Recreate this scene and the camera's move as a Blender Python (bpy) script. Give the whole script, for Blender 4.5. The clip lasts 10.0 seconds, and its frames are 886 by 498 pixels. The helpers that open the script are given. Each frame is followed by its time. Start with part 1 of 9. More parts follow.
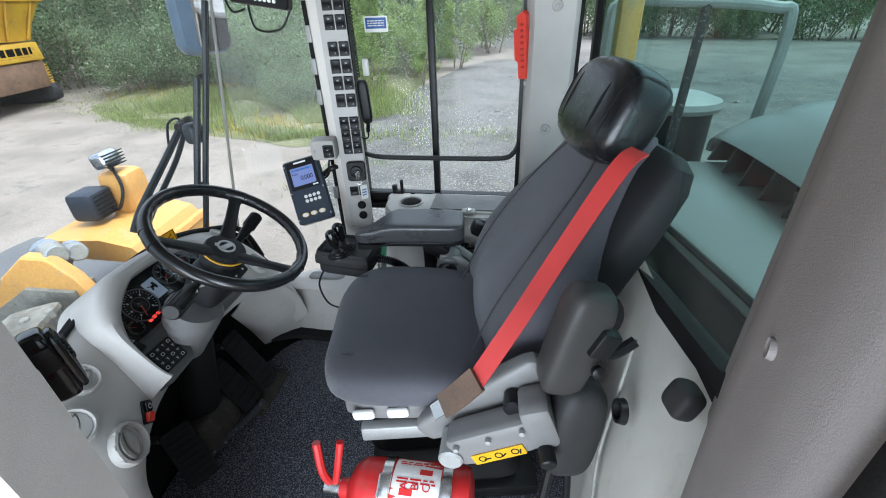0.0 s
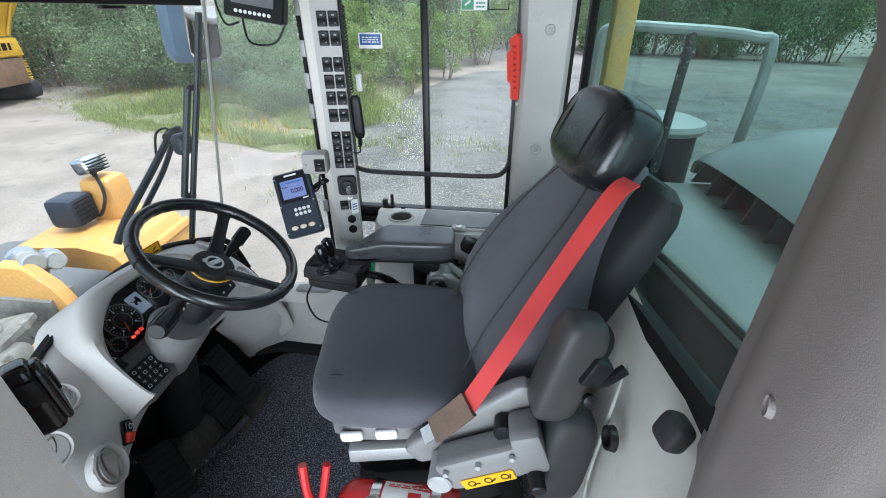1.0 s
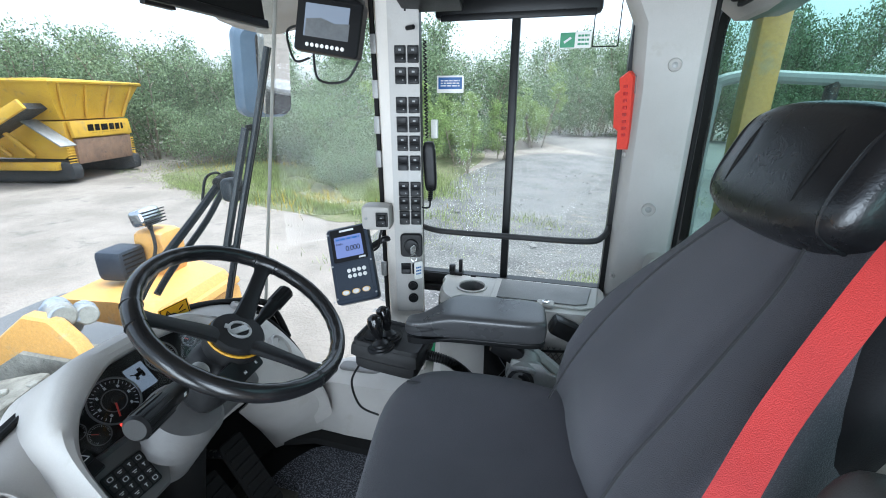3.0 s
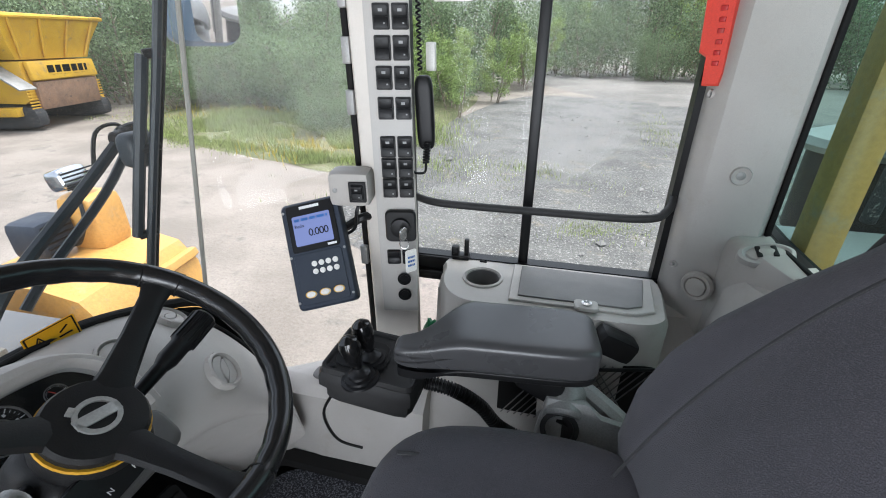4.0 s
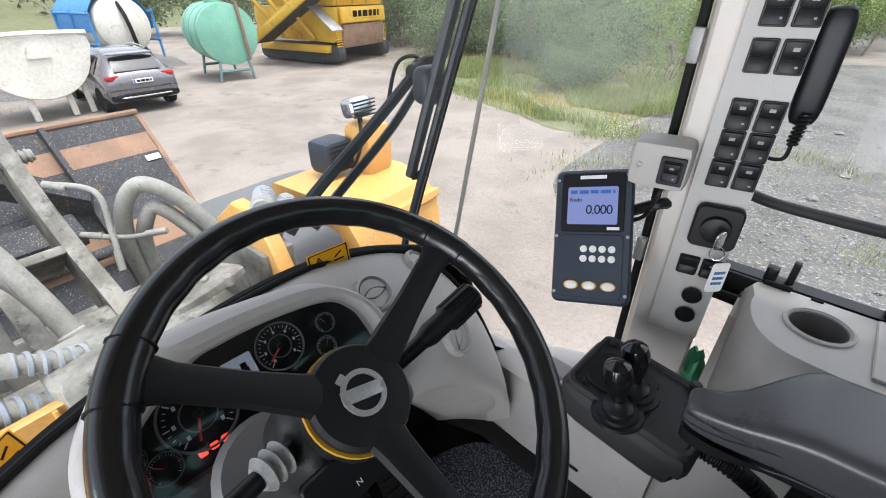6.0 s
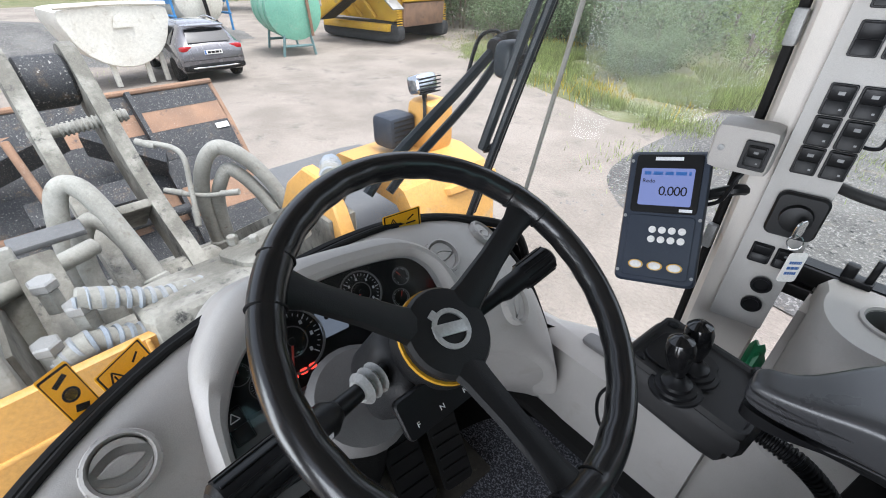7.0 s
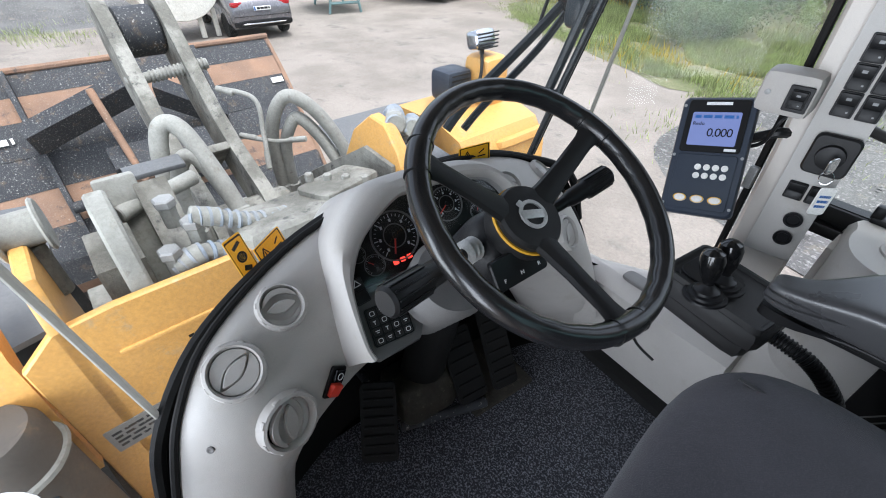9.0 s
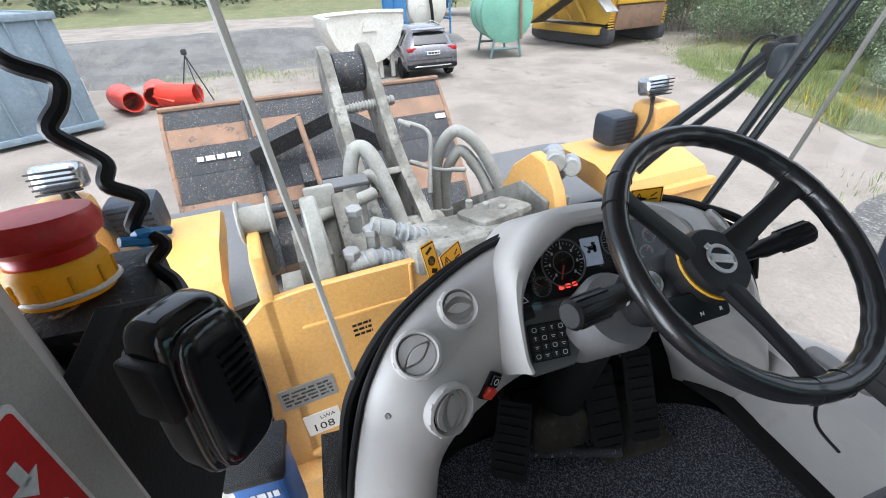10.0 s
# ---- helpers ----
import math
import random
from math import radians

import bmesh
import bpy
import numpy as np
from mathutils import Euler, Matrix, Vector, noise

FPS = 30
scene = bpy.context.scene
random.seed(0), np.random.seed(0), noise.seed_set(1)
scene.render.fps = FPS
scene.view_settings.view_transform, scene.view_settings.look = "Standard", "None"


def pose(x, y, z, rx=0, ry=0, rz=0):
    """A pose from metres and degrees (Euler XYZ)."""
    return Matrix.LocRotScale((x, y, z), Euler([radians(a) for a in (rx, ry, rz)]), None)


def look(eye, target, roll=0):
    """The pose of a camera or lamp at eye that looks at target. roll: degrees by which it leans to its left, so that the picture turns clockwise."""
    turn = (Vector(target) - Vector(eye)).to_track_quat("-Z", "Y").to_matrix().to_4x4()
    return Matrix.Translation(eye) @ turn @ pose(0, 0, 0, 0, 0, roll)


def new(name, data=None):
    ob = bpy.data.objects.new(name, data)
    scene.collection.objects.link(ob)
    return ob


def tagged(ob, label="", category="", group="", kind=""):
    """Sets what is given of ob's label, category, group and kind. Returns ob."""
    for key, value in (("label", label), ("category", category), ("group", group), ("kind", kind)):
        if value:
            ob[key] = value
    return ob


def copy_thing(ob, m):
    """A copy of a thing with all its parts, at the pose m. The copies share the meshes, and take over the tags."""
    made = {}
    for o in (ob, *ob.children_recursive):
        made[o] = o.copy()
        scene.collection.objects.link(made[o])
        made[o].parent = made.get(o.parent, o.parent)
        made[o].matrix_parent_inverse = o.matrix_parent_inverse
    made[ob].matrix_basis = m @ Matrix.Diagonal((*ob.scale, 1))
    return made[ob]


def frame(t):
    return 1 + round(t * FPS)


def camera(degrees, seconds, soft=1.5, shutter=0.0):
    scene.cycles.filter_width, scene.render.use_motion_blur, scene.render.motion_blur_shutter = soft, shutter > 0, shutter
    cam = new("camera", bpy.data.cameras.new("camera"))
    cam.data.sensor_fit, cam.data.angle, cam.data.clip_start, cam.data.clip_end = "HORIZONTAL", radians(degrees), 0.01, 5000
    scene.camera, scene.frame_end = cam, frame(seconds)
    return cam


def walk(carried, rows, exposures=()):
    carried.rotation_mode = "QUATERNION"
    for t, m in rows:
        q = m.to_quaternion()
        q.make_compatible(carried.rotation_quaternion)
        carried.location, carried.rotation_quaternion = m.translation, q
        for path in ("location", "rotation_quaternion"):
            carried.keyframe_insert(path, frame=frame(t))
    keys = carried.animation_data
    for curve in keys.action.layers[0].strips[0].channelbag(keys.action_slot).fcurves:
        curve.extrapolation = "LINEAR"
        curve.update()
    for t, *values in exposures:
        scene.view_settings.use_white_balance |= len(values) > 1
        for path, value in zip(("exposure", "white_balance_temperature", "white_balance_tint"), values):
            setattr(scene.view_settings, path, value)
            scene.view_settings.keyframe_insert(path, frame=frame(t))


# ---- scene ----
cam = camera(92.3, 10.0, 1.0)
METRES, EYE, TILT, LEAN, TURN = 1.25, 1.45, -33.0, 0.0, 0.0
PATH = [
    (0, (0.711, -0.835, 1.284), (0.406, 0.866, 0.277), -2.3),
    (0.5, (0.701, -0.83, 1.303), (0.438, 0.875, 0.29), -1.0),
    (1, (0.694, -0.824, 1.312), (0.454, 0.905, 0.336), -0.1),
    (1.5, (0.704, -0.806, 1.338), (0.412, 1.029, 0.597), 0.0),
    (2, (0.731, -0.799, 1.362), (0.333, 1.066, 0.759), -1.0),
    (2.5, (0.657, -0.75, 1.328), (0.188, 1.104, 0.742), -0.2),
    (3, (0.553, -0.585, 1.171), (0.072, 1.243, 0.517), 0.1),
    (3.2, (0.51, -0.5, 1.121), (0.029, 1.295, 0.38), -0.2),
    (4.3, (0.435, -0.169, 1.124), (0.028, 1.567, 0.218), 0.1),
    (4.5, (0.438, -0.14, 1.124), (-0.036, 1.567, 0.197), -1.0),
    (5, (0.347, -0.101, 1.11), (-0.41, 1.481, 0.148), -0.7),
    (5.5, (0.267, -0.117, 1.081), (-0.778, 1.259, 0.073), 0.5),
    (6, (0.239, -0.138, 1.08), (-0.94, 1.096, 0.038), -0.4),
    (7.3, (0.243, -0.231, 1.062), (-1.053, 0.794, -0.066), 1.0),
    (7.5, (0.247, -0.245, 1.055), (-1.054, 0.75, -0.093), 0.9),
    (8, (0.268, -0.285, 1.06), (-1.037, 0.659, -0.125), 0.5),
    (8.5, (0.298, -0.317, 1.059), (-1.005, 0.598, -0.153), 0.1),
    (9, (0.334, -0.373, 1.079), (-0.969, 0.522, -0.145), 0.7),
    (9.5, (0.369, -0.482, 1.095), (-1.141, 0.024, -0.114), -2.1),
    (10, (0.367, -0.481, 1.102), (-1.264, -0.067, 0.021), -2.4),
]
walk(cam, [(t, look(eye, target, roll)) for t, eye, target, roll in PATH], [(0.0, 1.62, 5720, 6), (3.0, 1.85, 5560, 5), (4.5, 1.68, 6300, 13), (7.5, 1.66, 6020, 12), (10.0, 1.63, 5900, 11)])

# ---- world and light ----
world = bpy.data.worlds.new("sky")
scene.world = world
world.use_nodes = True
wn = world.node_tree.nodes
sky = wn.new("ShaderNodeTexSky")
sky.sky_type, sky.sun_disc = "NISHITA", False
sky.sun_elevation, sky.sun_rotation = radians(77), radians(63)
sky.air_density, sky.dust_density, sky.ozone_density = 1.0, 4.0, 1.0
whiten = wn.new("ShaderNodeHueSaturation")
whiten.inputs["Saturation"].default_value = 0.35
world.node_tree.links.new(sky.outputs[0], whiten.inputs["Color"])
world.node_tree.links.new(whiten.outputs[0], wn["Background"].inputs[0])
wn["Background"].inputs[1].default_value = 0.15
sun_data = bpy.data.lights.new("sun", "SUN")
sun_data.energy, sun_data.angle, sun_data.color = 0.6, radians(20), (1.0, 0.96, 0.90)
sun = new("sun", sun_data)
sun.matrix_world = look((2.0, 1.0, 10), (0, 0, 0))

# added lamp for daylight through the open door, behind the camera, brightens the cab
door_data = bpy.data.lights.new("door_fill", "AREA")
door_data.shape, door_data.size, door_data.size_y, door_data.energy, door_data.color = "RECTANGLE", 3.0, 2.0, 64, (0.95, 0.98, 1.0)
door_light = new("door_fill", door_data)
door_light.matrix_world = look((0.62, -2.7, 0.55), (0.55, 0.5, 0.55))

# ---- materials ----
def mat(name, c1, c2=None, rough=0.5, metal=0.0, scale=6.0, bump=0.15, grain=350.0, spread=0.12, c3=None, speck=None, stretch=(1, 1, 1), coat=0.0, edge=(0.35, 0.65), depth=0.002, sheen=0.0, speck_at=(0.60, 0.68)):
    """A worn surface: two tones mixed by broad noise, grain, varied gloss and fine relief."""
    m = bpy.data.materials.new(name)
    m.use_nodes = True
    nt = m.node_tree
    n, link = nt.nodes, nt.links.new
    b = n["Principled BSDF"]
    co = n.new("ShaderNodeTexCoord")
    mp = n.new("ShaderNodeMapping")
    mp.inputs["Scale"].default_value = stretch
    link(co.outputs["Object"], mp.inputs["Vector"])

    def noise_tex(s, detail, rough_=0.6):
        t = n.new("ShaderNodeTexNoise")
        t.inputs["Scale"].default_value, t.inputs["Detail"].default_value, t.inputs["Roughness"].default_value = s, detail, rough_
        link(mp.outputs[0], t.inputs["Vector"])
        return t

    def mixed(fac, a, bb):
        x = n.new("ShaderNodeMix")
        x.data_type = "RGBA"
        link(fac, x.inputs[0])
        for i, v in ((6, a), (7, bb)):
            if isinstance(v, tuple):
                x.inputs[i].default_value = (*v, 1)
            else:
                link(v, x.inputs[i])
        return x.outputs[2]

    def stepped(fac, lo, hi):
        r = n.new("ShaderNodeMapRange")
        r.inputs[1].default_value, r.inputs[2].default_value = lo, hi
        link(fac, r.inputs[0])
        return r.outputs[0]

    if c2 is None:
        c2 = tuple(v * 0.72 for v in c1)
    broad = noise_tex(scale, 6)
    fine = noise_tex(grain, 3)
    col = mixed(stepped(broad.outputs[0], *edge), c1, c2)
    if c3 is not None:
        wear = noise_tex(scale * 2.7, 9, 0.75)
        col = mixed(stepped(wear.outputs[0], 0.56, 0.66), col, c3)
    if speck is not None:
        col = mixed(stepped(fine.outputs[0], *speck_at), col, speck)
    else:
        dk = mixed(stepped(fine.outputs[0], 0.3, 0.75), (0.86, 0.86, 0.86), (1.1, 1.1, 1.1))
        mul = n.new("ShaderNodeMix")
        mul.data_type, mul.blend_type = "RGBA", "MULTIPLY"
        mul.inputs[0].default_value = 1.0
        link(col, mul.inputs[6])
        link(dk, mul.inputs[7])
        col = mul.outputs[2]
    link(col, b.inputs["Base Color"])
    rr = n.new("ShaderNodeMapRange")
    rr.inputs[3].default_value, rr.inputs[4].default_value = max(0.03, rough - spread), min(1, rough + spread)
    link(broad.outputs[0], rr.inputs[0])
    link(rr.outputs[0], b.inputs["Roughness"])
    b.inputs["Metallic"].default_value = metal
    b.inputs["Coat Weight"].default_value = coat
    if max(c1) < 0.06 and rough >= 0.3:
        b.inputs["Specular IOR Level"].default_value = 0.22
    b.inputs["Sheen Weight"].default_value = sheen
    if bump:
        bp = n.new("ShaderNodeBump")
        bp.inputs["Strength"].default_value, bp.inputs["Distance"].default_value = bump, depth
        link(fine.outputs[0], bp.inputs["Height"])
        link(bp.outputs[0], b.inputs["Normal"])
    return m


def glass_mat(name, tint, gloss=1.0, haze=0.0):
    """A pane: clear and tinted, with the mirror gloss that its angle gives, and a film of dust."""
    m = bpy.data.materials.new(name)
    m.use_nodes = True
    n, link = m.node_tree.nodes, m.node_tree.links.new
    n.remove(n["Principled BSDF"])
    tr, gl, mx, fr = n.new("ShaderNodeBsdfTransparent"), n.new("ShaderNodeBsdfGlossy"), n.new("ShaderNodeMixShader"), n.new("ShaderNodeLayerWeight")
    tr.inputs[0].default_value = (*tint, 1)
    gl.inputs["Roughness"].default_value = 0.02
    fr.inputs[0].default_value = 0.5
    pw = n.new("ShaderNodeMath")
    pw.operation = "POWER"
    pw.inputs[1].default_value = 5.0
    link(fr.outputs["Facing"], pw.inputs[0])
    sc = n.new("ShaderNodeMath")
    sc.operation = "MULTIPLY_ADD"
    sc.inputs[1].default_value, sc.inputs[2].default_value = 0.6 * gloss, 0.012 * gloss
    link(pw.outputs[0], sc.inputs[0])
    link(sc.outputs[0], mx.inputs[0])
    link(tr.outputs[0], mx.inputs[1])
    link(gl.outputs[0], mx.inputs[2])
    out = mx.outputs[0]
    if haze:
        df, m2 = n.new("ShaderNodeBsdfDiffuse"), n.new("ShaderNodeMixShader")
        df.inputs[0].default_value = (0.7, 0.68, 0.62, 1)
        co, ns, mr, mp = n.new("ShaderNodeTexCoord"), n.new("ShaderNodeTexNoise"), n.new("ShaderNodeMapRange"), n.new("ShaderNodeMapping")
        mp.inputs["Scale"].default_value = (1, 1, 0.3)
        ns.inputs["Scale"].default_value, ns.inputs["Detail"].default_value = 7, 8
        link(co.outputs["Object"], mp.inputs[0])
        link(mp.outputs[0], ns.inputs["Vector"])
        link(ns.outputs[0], mr.inputs[0])
        mr.inputs[1].default_value, mr.inputs[2].default_value, mr.inputs[3].default_value, mr.inputs[4].default_value = 0.35, 0.75, haze * 0.4, haze * 1.6
        link(mr.outputs[0], m2.inputs[0])
        link(out, m2.inputs[1])
        link(df.outputs[0], m2.inputs[2])
        out = m2.outputs[0]
    link(out, n["Material Output"].inputs[0])
    return m


def glow_mat(name, col, power):
    m = bpy.data.materials.new(name)
    m.use_nodes = True
    b = m.node_tree.nodes["Principled BSDF"]
    b.inputs["Base Color"].default_value = (*[v * 0.3 for v in col], 1)
    b.inputs["Emission Color"].default_value, b.inputs["Emission Strength"].default_value = (*col, 1), power
    b.inputs["Roughness"].default_value = 0.15
    return m


M_GREY = mat("grey_trim_plastic", (0.43, 0.41, 0.385), (0.39, 0.37, 0.345), rough=0.55, bump=0.25, grain=900, c3=(0.385, 0.36, 0.325))
M_TAUPE = mat("taupe_pillar_plastic", (0.265, 0.236, 0.224), (0.24, 0.214, 0.202), rough=0.6, bump=0.25, grain=900)
# beige trim plastic with the sun on the windscreen pillar put into its colour
M_BEIGE_SUN = mat("sunlit_beige_plastic", (0.60, 0.56, 0.51), (0.54, 0.50, 0.45), rough=0.5, bump=0.2, grain=900)
M_REARWALL = mat("rear_wall_plastic", (0.58, 0.56, 0.50), (0.52, 0.50, 0.44), rough=0.55, bump=0.2, grain=900, c3=(0.49, 0.46, 0.40))
M_PAPER = mat("white_paper_label", (0.40, 0.40, 0.395), (0.37, 0.37, 0.365), rough=0.5, bump=0.0)
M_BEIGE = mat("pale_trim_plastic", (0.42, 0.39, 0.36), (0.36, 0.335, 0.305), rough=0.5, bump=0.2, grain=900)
M_LINER = mat("headliner_plastic", (0.285, 0.268, 0.245), (0.25, 0.235, 0.215), rough=0.7, bump=0.3, grain=700)
M_DARK = mat("dark_console_plastic", (0.032, 0.031, 0.031), (0.024, 0.024, 0.024), rough=0.5, bump=0.35, grain=800)
M_MID = mat("mid_grey_plastic", (0.16, 0.155, 0.15), (0.12, 0.115, 0.11), rough=0.5, bump=0.25, grain=700)
M_BLACK = mat("black_plastic", (0.008, 0.008, 0.009), (0.011, 0.011, 0.011), rough=0.38, bump=0.1, grain=600)
M_GLOSS = mat("gloss_black_plastic", (0.005, 0.005, 0.006), (0.007, 0.007, 0.007), rough=0.12, bump=0.0)
M_RUBBER = mat("black_rubber", (0.006, 0.006, 0.006), (0.010, 0.0095, 0.009), rough=0.75, bump=0.3, grain=300)
M_LEATHER = mat("black_leather", (0.007, 0.007, 0.008), (0.010, 0.010, 0.011), rough=0.28, bump=0.35, grain=260, depth=0.0015)
M_FABRIC = mat("charcoal_seat_fabric", (0.046, 0.044, 0.052), (0.062, 0.059, 0.069), rough=0.9, bump=0.8, grain=620, scale=7, sheen=0.2, speck=(0.100, 0.096, 0.108), speck_at=(0.48, 0.70))
M_FABRIC2 = mat("dark_seat_side_fabric", (0.024, 0.024, 0.026), (0.030, 0.030, 0.032), rough=0.9, bump=0.8, grain=700, sheen=0.2)
M_GRIME = mat("grimy_dark_metal", (0.050, 0.045, 0.036), (0.026, 0.024, 0.020), rough=0.7, bump=0.5, grain=140, scale=14, c3=(0.095, 0.083, 0.062))
M_BELT = mat("red_belt_webbing", (0.52, 0.035, 0.03), (0.42, 0.03, 0.028), rough=0.6, bump=0.6, grain=900, stretch=(1, 1, 0.2))
M_RED = mat("red_paint", (0.55, 0.02, 0.02), (0.45, 0.02, 0.02), rough=0.35, bump=0.05, c3=(0.38, 0.05, 0.04))
M_ORANGE = mat("red_orange_plastic", (0.75, 0.06, 0.03), (0.65, 0.05, 0.03), rough=0.4, bump=0.1)
M_CARPET = mat("speckled_carpet", (0.026, 0.028, 0.034), (0.038, 0.039, 0.046), rough=1.0, bump=1.0, grain=230, speck_at=(0.48, 0.66), speck=(0.22, 0.225, 0.255), depth=0.006, scale=5)
M_YELLOW = mat("orange_yellow_machine_paint", (0.68, 0.37, 0.10), (0.60, 0.32, 0.085), rough=0.45, bump=0.1, grain=90, scale=2.2, c3=(0.50, 0.34, 0.17))
M_YELLOW2 = mat("crusher_yellow_paint", (0.70, 0.42, 0.03), (0.58, 0.33, 0.03), rough=0.55, bump=0.1, grain=50, scale=1.1, c3=(0.40, 0.26, 0.08))
M_FASCIA = mat("charcoal_fascia_plastic", (0.085, 0.082, 0.08), (0.07, 0.068, 0.066), rough=0.5, bump=0.25, grain=800)
M_LABEL = mat("yellow_label", (0.85, 0.55, 0.02), (0.80, 0.50, 0.02), rough=0.4, bump=0.0)
nt_ = M_LABEL.node_tree
tl_, mx_ = nt_.nodes.new("ShaderNodeBsdfTranslucent"), nt_.nodes.new("ShaderNodeMixShader")
tl_.inputs[0].default_value = (0.85, 0.55, 0.02, 1)
mx_.inputs[0].default_value = 0.5
nt_.links.new(nt_.nodes["Principled BSDF"].outputs[0], mx_.inputs[1])
nt_.links.new(tl_.outputs[0], mx_.inputs[2])
nt_.links.new(mx_.outputs[0], nt_.nodes["Material Output"].inputs[0])
M_SEAL = mat("whitish_sealant", (0.52, 0.51, 0.47), (0.40, 0.385, 0.345), rough=0.6, bump=0.3, grain=120, scale=14)
nt_ = M_SEAL.node_tree
tl_, mx_ = nt_.nodes.new("ShaderNodeBsdfTranslucent"), nt_.nodes.new("ShaderNodeMixShader")
tl_.inputs[0].default_value = (0.50, 0.49, 0.46, 1)
mx_.inputs[0].default_value = 0.6
nt_.links.new(nt_.nodes["Principled BSDF"].outputs[0], mx_.inputs[1])
nt_.links.new(tl_.outputs[0], mx_.inputs[2])
nt_.links.new(mx_.outputs[0], nt_.nodes["Material Output"].inputs[0])
M_STEEL = mat("dusty_grey_steel", (0.27, 0.262, 0.228), (0.13, 0.124, 0.104), rough=0.8, bump=0.6, grain=60, scale=5, edge=(0.42, 0.58), c3=(0.045, 0.045, 0.042), depth=0.006)
M_DUSTY = mat("dusty_pale_hose", (0.31, 0.31, 0.28), (0.225, 0.22, 0.195), rough=0.85, bump=0.5, grain=110, scale=8, c3=(0.20, 0.185, 0.155))
M_RUST = mat("rusty_brown_steel", (0.29, 0.17, 0.105), (0.20, 0.125, 0.085), rough=0.85, bump=0.5, grain=75, scale=2.5, c3=(0.06, 0.055, 0.055), speck=(0.42, 0.34, 0.26), speck_at=(0.62, 0.74), depth=0.008)
M_DARKSTEEL = mat("black_worn_steel", (0.03, 0.032, 0.036), (0.045, 0.047, 0.05), rough=0.6, bump=0.5, grain=80, scale=3, speck=(0.32, 0.31, 0.285), speck_at=(0.60, 0.70), c3=(0.10, 0.075, 0.055), depth=0.006)
M_CHROME = mat("bright_metal", (0.75, 0.75, 0.74), (0.6, 0.6, 0.6), rough=0.25, metal=1.0, bump=0.05)
M_ALU = mat("grey_cast_metal", (0.33, 0.33, 0.32), (0.26, 0.26, 0.25), rough=0.5, metal=0.3, bump=0.3, grain=300)
M_WHITE = mat("white_plastic", (0.78, 0.76, 0.72), (0.70, 0.68, 0.64), rough=0.4, bump=0.1)
M_INK = mat("black_ink", (0.004, 0.004, 0.004), rough=0.5, bump=0.0)
M_MARK = mat("white_ink", (0.75, 0.75, 0.75), rough=0.5, bump=0.0)
M_BLUE = mat("blue_ink", (0.03, 0.12, 0.36), rough=0.4, bump=0.0)
M_GREEN = mat("green_ink", (0.03, 0.28, 0.12), rough=0.4, bump=0.0)
M_ALERT = mat("red_ink", (0.62, 0.02, 0.02), rough=0.4, bump=0.0)
M_SHELL = mat("navy_device_shell", (0.030, 0.038, 0.055), (0.04, 0.048, 0.062), rough=0.45, bump=0.2, grain=700)
M_MIRROR = mat("mirror_glass", (0.9, 0.9, 0.9), rough=0.02, metal=1.0, bump=0.0, spread=0.0)
M_GLASS = glass_mat("clear_window_glass", (0.97, 0.985, 0.97), 0.35, 0.012)
M_SHIELD = glass_mat("dusty_windscreen_glass", (0.97, 0.985, 0.97), 0.9, 0.05)
M_TINT = glass_mat("green_tinted_glass", (0.33, 0.51, 0.465), 0.35, 0.05)
M_LENS = glass_mat("instrument_lens", (0.9, 0.92, 0.93), 1.5, 0.0)
M_SCREEN = glow_mat("blue_lcd", (0.23, 0.28, 0.55), 0.21)
M_SCREEN2 = glow_mat("monitor_lcd", (0.34, 0.38, 0.45), 0.14)
M_AMBER = glow_mat("amber_radio_display", (0.9, 0.32, 0.05), 0.6)


# ---- mesh helpers ----
def V(*a):
    return Vector(a)


def basis(o, x, y):
    """A frame at o with its x axis along x and its y axis near y."""
    x = Vector(x).normalized()
    z = x.cross(Vector(y)).normalized()
    y = z.cross(x)
    m = Matrix((x, y, z)).transposed().to_4x4()
    m.translation = o
    return m


def along(o, z, x=(1, 0, 0)):
    """A frame at o with its z axis along z."""
    z = Vector(z).normalized()
    y = z.cross(Vector(x)).normalized()
    m = Matrix((y.cross(z), y, z)).transposed().to_4x4()
    m.translation = o
    return m


def smooth_line(pts, per=8, closed=False):
    """Points of a smooth curve through pts."""
    p = [Vector(q) for q in pts]
    n = len(p)
    out = []
    for i in range(n if closed else n - 1):
        a, b, c, d = (p[(i + k) % n] if closed else p[min(max(i + k, 0), n - 1)] for k in (-1, 0, 1, 2))
        for j in range(per):
            t = j / per
            out.append(0.5 * ((2 * b) + (c - a) * t + (2 * a - 5 * b + 4 * c - d) * t * t + (3 * b - a - 3 * c + d) * t**3))
    if not closed:
        out.append(p[-1].copy())
    return out


def loft(bm, rings, ring_closed=True, ends=True, around=False):
    rows = [[bm.verts.new(v) for v in r] for r in rings]
    k = len(rows[0])
    for a, b in zip(rows, rows[1:] + (rows[:1] if around else [])):
        for i in range(k if ring_closed else k - 1):
            bm.faces.new((a[i], a[(i + 1) % k], b[(i + 1) % k], b[i]))
    if ends and ring_closed and not around:
        bm.faces.new(rows[0][::-1])
        bm.faces.new(rows[-1])
    return rows


